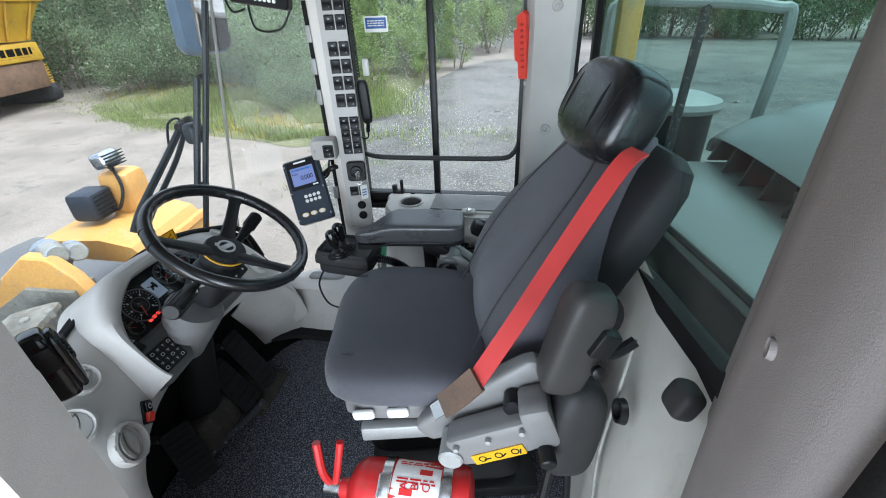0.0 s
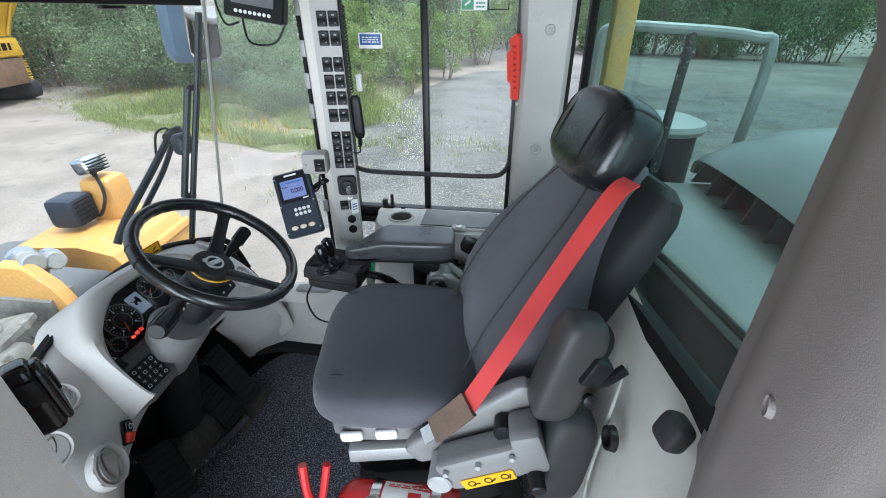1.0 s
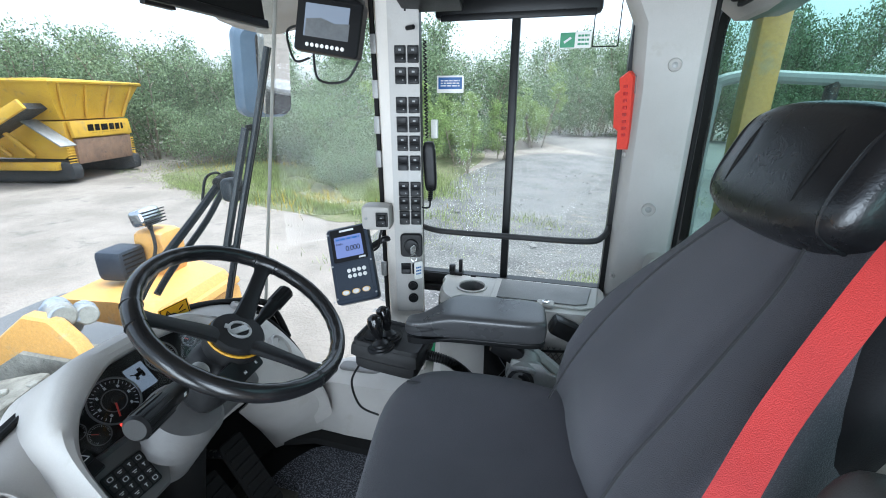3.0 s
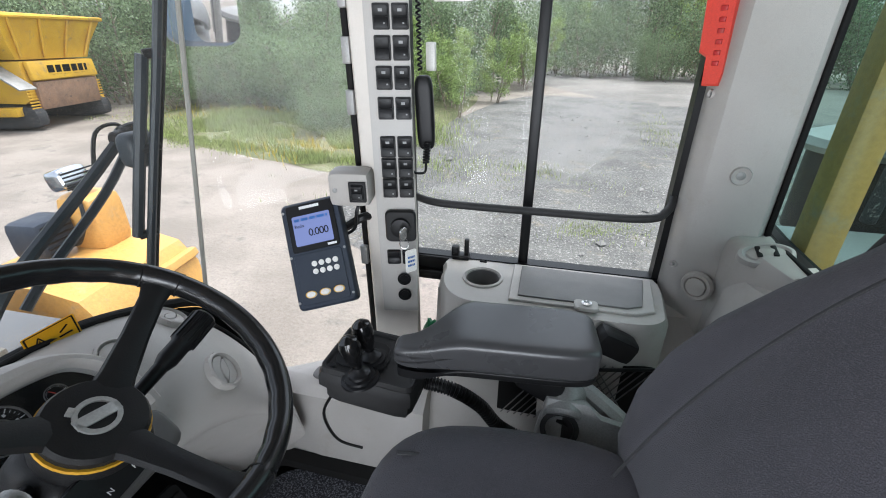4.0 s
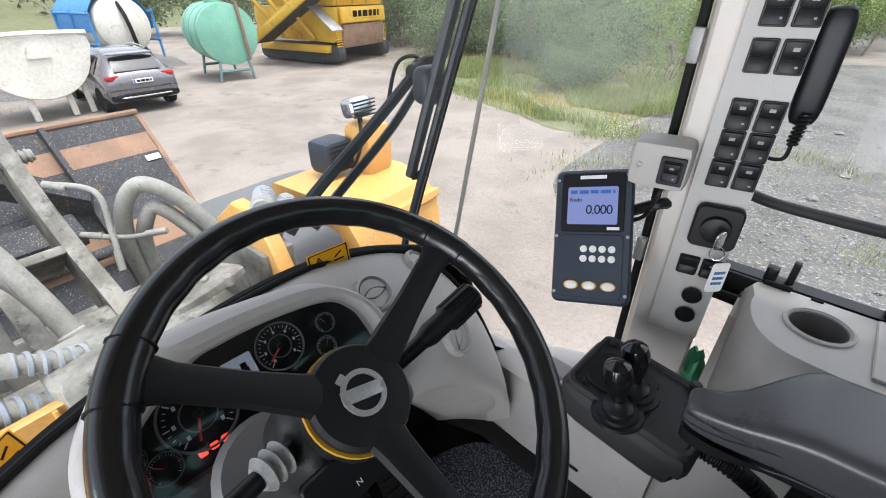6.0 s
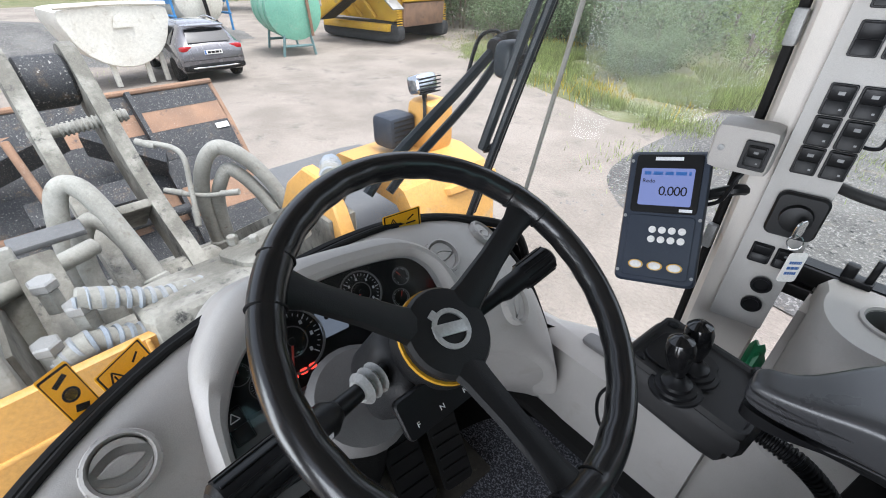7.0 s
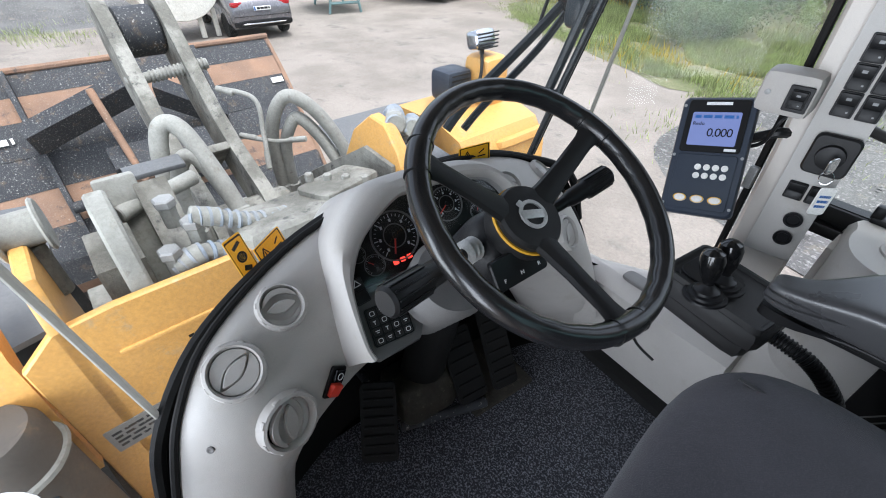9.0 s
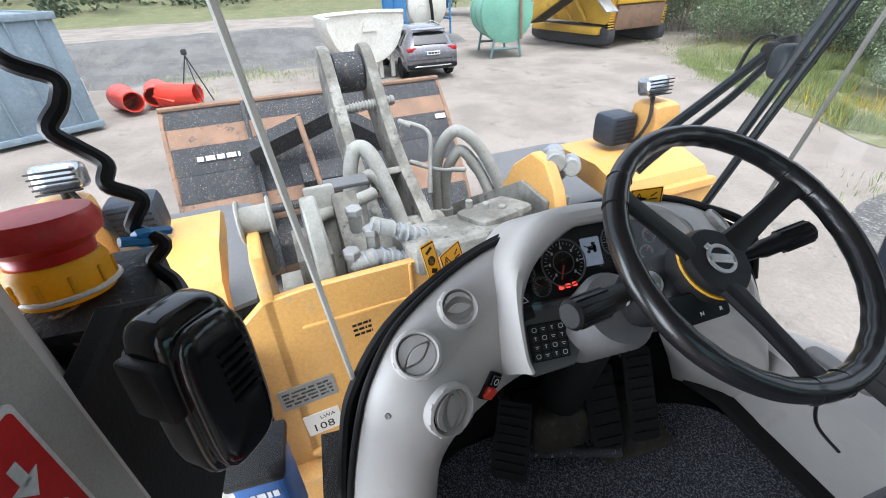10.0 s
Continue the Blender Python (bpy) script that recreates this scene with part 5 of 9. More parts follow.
part("cup_rim", make(lathe, [(0.040, 0.600), (0.044, 0.606), (0.049, 0.604), (0.050, 0.598)], Matrix.Translation((0.320, 0.672, 0)), 32, True), M_GREY, bin_)
part("cup_well", make(lathe, [(0.0405, 0.602), (0.039, 0.56), (0.036, 0.508), (0.034, 0.505), (0.0395, 0.56), (0.0415, 0.602)], Matrix.Translation((0.320, 0.672, 0)), 28, True), M_MID, bin_, "grey cup holder well")
net = thing("net_pocket", "black mesh net pocket on the side panel", "net")
# dark backing box, put in for the shade behind the net
part("pocket", make(boxat, (0.385, 0.5545, 0.30), (0.71, 0.562, 0.495), 0.004), M_RUBBER, net)
bm = bmesh.new()
for k in range(30):
    for s_ in (1, -1):
        x0 = 0.30 + 0.016 * k
        z0, z1 = 0.30, 0.49
        xa, xb = (x0, x0 + 0.12) if s_ > 0 else (x0 + 0.12, x0)
        if min(xa, xb) > 0.38 and max(xa, xb) < 0.715:
            rod(bm, (xa, 0.548, z0), (xb, 0.548, z1), 0.0016, n=5)
part("mesh", bm, M_MID, net, "woven grey-black cord mesh")
part("hem", make(tube, [(0.385, 0.546, 0.492), (0.55, 0.540, 0.478), (0.71, 0.546, 0.500)], 0.004, 6), M_BLACK, net)
solo("relay_box", make(rbox, (0.085, 0.05, 0.05), pose(0.615, 0.53, 0.565, 0, 25, 10), 7, 4), M_BLACK, "small black box under the console", "box")

sp = thing("switch_pillar", "grey pillar panel with rows of black rocker switches", "switch panel")
SPM = lambda z: basis((0.128, 0.611, z), (1, 0.235, 0), (0, 0, 1))
part("panel", make(slab, rrect(0.084, 0.93, 0.004), 0, 0.010, SPM(0.985), 0.002), M_GREY, sp)
for i, z in enumerate((0.838, 0.882, 0.926, 1.002, 1.058, 1.110, 1.162, 1.238, 1.292)):
    for sx in (-1, 1):
        rocker(sp, SPM(z) @ Matrix.Translation((sx * 0.0175 + 0.008, 0, 0.010)), 0.031, 0.043, not (sx < 0 and i in (3, 5)))
for sx in (-1, 1):
    rocker(sp, SPM(0.672) @ Matrix.Translation((sx * 0.0175 + 0.008, 0, 0.010)), 0.031, 0.036, sx > 0)
bm = bmesh.new()
for z in (0.615, 0.572):
    lathe(bm, [(0.008, 0.010), (0.014, 0.012), (0.016, 0.015), (0.016, 0.018), (0.012, 0.018), (0.010, 0.015)], SPM(z) @ Matrix.Translation((0.012, 0, 0)), 20)
part("socket", bm, M_BLACK, sp)
bm = make(words, "1", 0.05, SPM(1.41) @ Matrix.Translation((0.006, 0, 0.0105)))
part("lettering", bm, M_INK, sp)
part("hook", make(rod, SPM(1.355) @ V(0.01, 0, 0.01), SPM(1.355) @ V(0.03, 0.0, 0.03), 0.006), M_BLACK, sp)
strip = thing("pillar_edge_strip", "dark rubber sealing strip along the pillar", "seal", kind=S_)
part("seal", make(tube, [(0.028, 0.66, 0.30), (0.024, 0.66, 0.9), (0.016, 0.66, 1.45)], 0.008, 8), M_RUBBER, strip)
for z in (0.62, 0.98, 1.08, 1.18, 1.30):
    part("clip", make(boxat, (0.018, 0.636, z), (0.036, 0.650, z + 0.05), 0.003), M_ALU, strip, "metal hinge clip")
ig = thing("ignition_switch", "black ignition lock with a key and tag hanging from it", "ignition switch")
im = SPM(0.752) @ Matrix.Translation((0.010, 0, 0.010))
part("housing", make(slab, rrect(0.068, 0.075, 0.012), 0, 0.014, im, 0.004), M_BLACK, ig)
part("barrel", make(lathe, [(0.022, 0.014), (0.021, 0.024), (0.012, 0.026), (0.001, 0.026)], im, 24), M_BLACK, ig)
part("key", make(slab, rrect(0.024, 0.030, 0.008), -0.002, 0.002, im @ Matrix.Translation((0.008, -0.004, 0.045)) @ Matrix.Rotation(1.1, 4, "Y"), 0.0008), M_CHROME, ig, "metal key")
part("tag", make(slab, rrect(0.028, 0.055, 0.005), 0, 0.003, im @ Matrix.Translation((0.022, -0.070, 0.040)) @ Matrix.Rotation(0.6, 4, "Y"), 0.0008), M_WHITE, ig, "white key tag")
part("tag_print", make(bars, 3, 0.018, 0.03, im @ Matrix.Translation((0.022, -0.070, 0.040)) @ Matrix.Rotation(0.6, 4, "Y") @ Matrix.Translation((0, 0, 0.0034)), 4), M_BLUE, ig)
part("ring", make(tube, [im @ V(0.010 + 0.010 * math.cos(a), -0.026 + 0.012 * math.sin(a), 0.046) for a in (0, 1.05, 2.1, 3.14, 4.2, 5.2)], 0.001, 6, 4, True), M_CHROME, ig)

sb = thing("rocker_box", "small grey box with one black rocker switch", "switch box")
sm = basis((0.048, 0.553, 0.842), (1, 0.18, 0.0), (0, 0, 1))
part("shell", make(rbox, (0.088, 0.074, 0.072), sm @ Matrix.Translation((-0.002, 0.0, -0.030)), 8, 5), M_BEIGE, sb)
part("bezel", make(slab, rrect(0.036, 0.044, 0.003), 0, 0.004, sm @ Matrix.Translation((0.018, -0.002, 0.007)), 0.001), M_BLACK, sb)
rocker(sb, sm @ Matrix.Translation((0.018, -0.002, 0.010)), 0.026, 0.032)
part("screw", make(lathe, [(0.005, 0), (0.005, 0.002), (0.001, 0.003)], sm @ Matrix.Translation((-0.03, 0.0, 0.006)), 10), M_ALU, sb)

ltl, ltr, lbl, lbr = V(-0.129, 0.55, 0.787), V(-0.002, 0.576, 0.809), V(-0.035, 0.444, 0.595), V(0.079, 0.494, 0.627)
LC = (ltl + ltr + lbl + lbr) / 4
LM = basis(LC, (ltr - ltl) + (lbr - lbl), (ltl - lbl) + (ltr - lbr))
wd = thing("weighing_display", "navy handheld weighing display with a lit blue screen", "display")
part("shell", make(slab, rrect(0.130, 0.236, 0.012), -0.030, 0.008, LM, 0.005), M_SHELL, wd)
for y0, h in ((0.060, 0.104), (-0.052, 0.110)):
    part("panel", make(slab, rrect(0.106, h, 0.006), 0.008, 0.0105, LM @ Matrix.Translation((0, y0, 0)), 0.001), M_BLACK if y0 > 0 else M_SHELL, wd)
part("screen", make(slab, rrect(0.084, 0.066, 0.003), 0.0105, 0.0112, LM @ Matrix.Translation((0, 0.054, 0))), M_SCREEN, wd, "lit blue screen")
bm = make(words, "0.000", 0.024, LM @ Matrix.Translation((0.012, 0.046, 0.0118)), 0.85)
part("digits", bm, M_INK, wd)
part("word", make(words, "Redo", 0.010, LM @ Matrix.Translation((-0.028, 0.064, 0.0118))), M_INK, wd)
part("name_bar", make(box, (0.044, 0.006, 0.0005), LM @ Matrix.Translation((0, 0.104, 0.0108))), M_MARK, wd)
part("name_bar", make(box, (0.02, 0.005, 0.0005), LM @ Matrix.Translation((0.036, 0.014, 0.0108))), M_MARK, wd)
bm = make(bars, 1, 0.074, 0.012, LM @ Matrix.Translation((0.0, 0.078, 0.0116)), 3)
part("text_bars", bm, M_BLUE, wd)
for a in range(4):
    for b_ in range(2):
        m = LM @ Matrix.Translation((-0.012 + 0.0155 * a + 0.001, -0.022 - 0.017 * b_, 0.0105))
        part("button", make(lathe, [(0.0062, 0), (0.006, 0.002), (0.001, 0.0025)], m, 16), M_WHITE, wd)
for a in range(3):
    m = LM @ Matrix.Translation((-0.03 + 0.031 * a, -0.086, 0.0105)) @ Matrix.Diagonal((1.25, 0.8, 1, 1))
    k = part("button", make(lathe, [(0.010, 0), (0.010, 0.002), (0.008, 0.003), (0.001, 0.003)], m, 18), M_WHITE, wd)
    part("button_ring", make(lathe, [(0.0082, 0.003), (0.0082, 0.0034), (0.0095, 0.0034), (0.0098, 0.003)], m, 18, True), M_LABEL, k)
for sx in (-1, 1):
    for y in (0.1, 0.0, -0.1):
        part("screw", make(lathe, [(0.003, 0.008), (0.003, 0.010), (0.001, 0.010)], LM @ Matrix.Translation((sx * 0.0595, y, 0)), 8), M_ALU, wd)
part("bracket", make(tube, [LM @ V(0.02, 0.04, -0.03), LM @ V(0.05, 0.05, -0.05), (0.045, 0.60, 0.76), (0.06, 0.62, 0.76)], 0.010, 8), M_BLACK, wd)
part("cable", make(tube, [LM @ V(0.04, 0.03, -0.03), LM @ V(0.08, 0.04, -0.03), (0.05, 0.575, 0.79), (0.06, 0.60, 0.82)], 0.004, 6), M_BLACK, wd)


# ---- outdoors: ground, banks, road ----
G = -1.85
M_GROUND = mat("dusty_yard_dirt", (0.275, 0.24, 0.205), (0.205, 0.178, 0.15), rough=0.95, bump=0.8, grain=22, scale=0.5, edge=(0.4, 0.6), c3=(0.165, 0.148, 0.128), depth=0.025)
M_GRAVEL = mat("grey_gravel", (0.140, 0.136, 0.127), (0.088, 0.086, 0.081), rough=0.95, bump=1.0, grain=24, scale=0.7, edge=(0.40, 0.60), speck_at=(0.54, 0.68), c3=(0.170, 0.150, 0.118), speck=(0.29, 0.28, 0.265), depth=0.04)
M_SOIL = mat("brown_verge_soil", (0.155, 0.155, 0.075), (0.11, 0.125, 0.05), rough=0.95, bump=0.8, grain=12, scale=0.8, c3=(0.25, 0.21, 0.15), depth=0.03)
M_TRACK = mat("grey_compacted_track", (0.205, 0.19, 0.172), (0.15, 0.14, 0.128), rough=0.95, bump=0.8, grain=18, scale=0.4, edge=(0.4, 0.6), c3=(0.17, 0.155, 0.13), depth=0.03)
M_STONE = mat("pale_grey_stone", (0.26, 0.25, 0.235), (0.17, 0.165, 0.155), rough=0.9, bump=0.4, grain=30, scale=1.2)
bm = bmesh.new()
xs = sorted({round(math.copysign(abs(k) ** 2.2 * 0.12, k), 3) for k in range(-36, 37)})
sheet(bm, [[V(x - 4, y, G + 0.04 * noise.noise(V(x * 0.3, y * 0.3, 0)) - 0.02) for y in xs] for x in xs])
solo("ground", bm, M_GROUND, "pale dusty dirt yard", "ground", kind=S_)


def patch(name, outline, material, label, h=0.06, n=22, wob=0.05, kind=S_):
    """A low, uneven spread of soil or gravel lying on the yard."""
    edge = smooth_line([(x, y, 0) for x, y in outline], 6, True)
    c = sum(edge, V(0, 0, 0)) / len(edge)
    rings = []
    for k in range(n + 1):
        t = 1 - k / n
        ring = []
        for p in edge:
            q = c.lerp(p, t)
            z = h * min(1, (1 - t) * 6) + wob * noise.noise(V(q.x * 0.9, q.y * 0.9, 3)) * min(1, (1 - t) * 5)
            if callable(h):
                z = h(q)
            ring.append(V(q.x, q.y, G - 0.01 + max(z, -0.03 if t > 0.97 else 0.012)))
        rings.append(ring)
    rings[-1] = [r + V(0.01 * math.cos(i), 0.01 * math.sin(i), 0) for i, r in enumerate(rings[-1])]
    bm = bmesh.new()
    loft(bm, rings, True, True)
    return solo(name, bm, material, label, "ground", kind=kind)


patch("gravel_spread", [(-3.6, 9.0), (-2.5, 5.5), (2, 4.5), (9, 5), (22, 8), (30, 16), (20, 24), (6, 26), (-0.5, 27), (-3.2, 19)], M_GRAVEL, "spread of grey gravel beside the yard", 0.10, 26, 0.12)
patch("gravel_track", [(-3, 45), (3, 27), (11, 18), (22, 14), (34, 20), (24, 29), (13, 38), (4, 55)], M_TRACK, "pale compacted gravel track beyond the yard", 0.22, 20, 0.02)
patch("verge", [(-4.2, 9.9), (-6.6, 9.9), (-9, 10.6), (-12.8, 12.0), (-15.5, 13.8), (-16.5, 16), (-20, 30), (-10, 30), (-4.2, 27), (-3.4, 18)], M_SOIL, "overgrown earth verge with weeds", 0.12, 26, 0.18)
bank = lambda q: 2.6 * math.exp(-((q.x + 27 + 0.25 * q.y) / 4.2) ** 2) * min(1, max(0, (q.y + 34) / 10)) * min(1, max(0, (9 - q.y) / 9)) + 0.1 * noise.noise(q * 0.7)
bm = bmesh.new()
sheet(bm, [[V(x, y, G - 0.06 + 1.05 * math.exp(-((x + 26 + 0.2 * y) / 3.6) ** 2) * min(1, max(0, (8 - y) / 10)) * min(1, (y + 42) / 8) + 0.05 * noise.noise(V(x, y, 0))) for y in [k * 0.8 for k in range(-50, 11)]] for x in [-34 + 0.55 * k for k in range(32)]])
solo("gravel_bank", bm, M_GRAVEL, "long low bank of grey crushed stone", "gravel", kind=S_)
bm = bmesh.new()
for k in range(7000):
    x, y = random.uniform(-3, 14), random.uniform(4.6, 20)
    r = random.uniform(0.010, 0.034) * (1 + (random.random() < 0.02) * 2.5)
    m = Matrix.Translation((x, y, G + 0.10 + 0.12 * noise.noise(V(x * 0.9, y * 0.9, 3)) + r * 0.2)) @ Matrix.Rotation(random.random() * 6, 4, "Z") @ Matrix.Diagonal((r, r * random.uniform(0.6, 1), r * 0.6, 1))
    v = [bm.verts.new(m @ V(*q)) for q in ((1, 0, 0), (0, 1, 0), (-1, 0, 0), (0, -1, 0), (0, 0, 1))]
    for a in range(4):
        bm.faces.new((v[a], v[(a + 1) % 4], v[4]))
tagged(link_mesh("loose_stones", bm, M_STONE), "scattered pale stones on the gravel", "stones", kind="stuff")

# ---- plants ----
def leaf_mat(name, a, b):
    m = mat(name, a, b, rough=0.6, bump=0.0, scale=3.0, grain=30)
    n, link = m.node_tree.nodes, m.node_tree.links.new
    info, hs = n.new("ShaderNodeNewGeometry"), n.new("ShaderNodeHueSaturation")
    mr = n.new("ShaderNodeMapRange")
    mr.inputs[3].default_value, mr.inputs[4].default_value = 0.35, 1.45
    link(info.outputs["Random Per Island"], mr.inputs[0])
    link(mr.outputs[0], hs.inputs["Value"])
    src = n["Principled BSDF"].inputs["Base Color"].links[0].from_socket
    link(src, hs.inputs["Color"])
    link(hs.outputs[0], n["Principled BSDF"].inputs["Base Color"])
    tl, mx = n.new("ShaderNodeBsdfTranslucent"), n.new("ShaderNodeMixShader")
    link(hs.outputs[0], tl.inputs[0])
    mx.inputs[0].default_value = 0.28
    link(n["Principled BSDF"].outputs[0], mx.inputs[1])
    link(tl.outputs[0], mx.inputs[2])
    link(mx.outputs[0], n["Material Output"].inputs[0])
    return m


M_LEAF = leaf_mat("birch_leaves", (0.36, 0.46, 0.16), (0.26, 0.36, 0.12))
M_WILLOW = leaf_mat("grey_willow_leaves", (0.24, 0.32, 0.17), (0.18, 0.25, 0.13))
M_FARLEAF = leaf_mat("far_dark_leaves", (0.13, 0.17, 0.10), (0.10, 0.135, 0.08))
M_GRASS = leaf_mat("meadow_grass", (0.36, 0.44, 0.15), (0.30, 0.33, 0.14))
M_FLOWER = leaf_mat("yellow_flowers", (0.62, 0.45, 0.04), (0.5, 0.35, 0.03))
M_BARK = mat("pale_bark", (0.38, 0.33, 0.26), (0.16, 0.13, 0.10), rough=0.85, bump=0.5, grain=25, scale=6)


def leaf_cloud(clumps, count, size, rnd, upright=0.3):
    """Many small leaf blades scattered in clumps, as one set of points and faces."""
    vs, fs = [], []
    for k in range(count):
        c, r = clumps[rnd.randrange(len(clumps))]
        d = V(rnd.gauss(0, 1), rnd.gauss(0, 1), rnd.gauss(0, 1)).normalized() * r * rnd.random() ** 0.45
        p = c + V(d.x, d.y, d.z * 1.1)
        a = V(rnd.gauss(0, 1), rnd.gauss(0, 1), rnd.gauss(0, 1) - upright).normalized()
        b = a.orthogonal().normalized()
        b.rotate(Matrix.Rotation(rnd.random() * 6.3, 3, a))
        s = size * rnd.uniform(0.6, 1.4)
        i = len(vs)
        vs += [p - a * s, p + b * s * 0.42 - a * s * 0.1, p + a * s, p - b * s * 0.42 - a * s * 0.1]
        fs.append((i, i + 1, i + 2, i + 3))
    return vs, fs


def cloud_object(name, vs, fs, material, parent=None):
    me = bpy.data.meshes.new(name)
    me.from_pydata([tuple(v) for v in vs], [], fs)
    me.materials.append(material)
    ob = new(name, me)
    ob.parent = parent
    return ob


def tree(label, height, spread, stems, leaves, size, leaf, seed, bare=0.15):
    rnd = random.Random(seed)
    t = thing("tree", label, "tree", "young trees along the yard")
    bm, clumps = bmesh.new(), []
    for s in range(stems):
        a = rnd.random() * 6.3
        foot = V(0.15 * spread * math.cos(a), 0.15 * spread * math.sin(a), -0.1)
        h = height * rnd.uniform(0.7, 1.0)
        top = foot + V(spread * 0.35 * math.cos(a) + rnd.gauss(0, 0.1), spread * 0.35 * math.sin(a) + rnd.gauss(0, 0.1), h)
        mid = foot.lerp(top, 0.5) + V(rnd.gauss(0, 0.08), rnd.gauss(0, 0.08), 0) * height * 0.3
        r0 = 0.012 * height
        tube(bm, [foot, mid, top], r0, 6, 4, radii=(r0, r0 * 0.2))
        for k in range(9):
            f = bare + (1 - bare) * (k + rnd.random()) / 9
            p = foot.lerp(mid, f * 2) if f < 0.5 else mid.lerp(top, f * 2 - 1)
            b = rnd.random() * 6.3
            reach = spread * 0.5 * (1.05 - f * 0.8) * rnd.uniform(0.5, 1.2)
            q = p + V(math.cos(b) * reach, math.sin(b) * reach, reach * 0.5)
            tube(bm, [p, p.lerp(q, 0.5) + V(0, 0, 0.05), q], r0 * 0.3, 4, 3, radii=(r0 * 0.35, r0 * 0.1))
            clumps += [(q, 0.16 * spread * rnd.uniform(0.6, 1.3)), (p.lerp(q, 0.6), 0.14 * spread)]
        clumps.append((top, 0.12 * spread))
    part("trunk", bm, M_BARK, t)
    vs, fs = leaf_cloud(clumps, leaves, size, rnd)
    cloud_object("crown", vs, fs, leaf, t)
    return t


birch = tree("young birch with light green leaves", 4.6, 2.6, 3, 11000, 0.048, M_LEAF, 3)
birch2 = tree("slender young birch with light green leaves", 5.4, 2.2, 2, 9500, 0.048, M_LEAF, 8, 0.25)
willow = tree("dense grey-green willow bush", 3.6, 4.0, 9, 20000, 0.055, M_WILLOW, 5, 0.02)
willow2 = tree("tall grey-green willow thicket", 5.2, 4.4, 10, 20000, 0.066, M_WILLOW, 9, 0.02)
place = [
    (birch, -4.0, 20.2, 0.85), (birch2, -6.3, 20.5, 0.9), (birch, -2.6, 23.5, 0.8), (birch2, -3.4, 18.2, 0.62), (birch, -8.2, 22.5, 1.0), (birch, -5.2, 17.0, 0.7),
    (willow, -7.6, 15.8, 0.8), (willow, -9.8, 17.4, 0.95), (willow2, -12.5, 21.5, 0.95), (willow2, -15.5, 20.5, 1.0), (willow2, -18.5, 22.0, 1.05), (willow, -13.4, 18.6, 0.9), (willow, -16.4, 17.6, 0.8),
    (willow2, -21.5, 19.0, 1.1), (willow2, -25, 23, 1.3), (willow2, -29, 18, 1.2), (willow2, -33, 24, 1.5), (willow2, -10, 26, 1.2), (willow2, -5, 29, 1.2), (birch, -1, 31, 1.1), (willow, -6.8, 13.4, 0.45),
    (willow, 3.0, 40, 1.3), (birch, 1.0, 43, 1.2), (willow2, 6.5, 42, 1.2), (birch2, 9.5, 40, 1.2), (willow, 12, 38, 1.3), (willow2, 16, 38, 1.3), (willow, 20, 34, 1.3), (birch, 23, 35, 1.2), (willow2, 27, 31, 1.3), (willow2, 33, 27, 1.4), (willow2, 38, 22, 1.4), (willow2, 42, 15, 1.4), (willow2, 44, 8, 1.4), (willow2, 0, 48, 1.3), (willow2, -12, 36, 1.5), (willow2, 46, 1, 1.4),
    (willow2, -38, 16, 1.5), (willow2, -42, 10, 1.5), (willow, -2.2, 34, 1.2), (willow2, -7.5, 33, 1.2), (willow2, -16, 28, 1.4), (willow, -4.6, 22.5, 0.7), (willow2, 4.0, 52, 1.5), (willow2, 11, 46, 1.5), (willow2, 20, 42, 1.5), (willow2, 30, 37, 1.5), (willow, 15, 34.5, 0.8), (willow, 8, 37, 0.8),
]
for i, (src, x, y, s) in enumerate(place):
    m = Matrix.Translation((x, y, G)) @ Matrix.Rotation(i * 2.1, 4, "Z")
    ob = copy_thing(src, m)
    ob.scale = (s, s, s * (1.3 if y > 33 else 1.0))
birch.matrix_basis = Matrix.Translation((-8.8, 25.5, G))
birch2.matrix_basis = Matrix.Translation((4.5, 44, G))
willow.matrix_basis = Matrix.Translation((-11.6, 19.4, G))
willow2.matrix_basis = Matrix.Translation((-23, 26.5, G))
# far wooded slope ahead
rnd = random.Random(21)
clumps = []
for k in range(520):
    x, y = rnd.uniform(-120, -58), rnd.uniform(-95, 60)
    clumps.append((V(x, y, G + 0.5 + (-58 - x) * 0.10 + rnd.uniform(0, 4.5)), rnd.uniform(1.2, 3.0)))
vs, fs = leaf_cloud(clumps, 42000, 0.42, rnd)
tagged(cloud_object("far_woods", vs, fs, M_FARLEAF), "dark wooded slope beyond the gravel bank", "woods", kind="stuff")
bm = bmesh.new()
sheet(bm, [[V(x, y, G - 0.1 + max(0, (-50 - x)) * 0.09) for y in range(-130, 91, 20)] for x in range(-160, -39, 10)])
solo("far_hill", bm, M_SOIL, "far green slope", "hill", kind=S_)


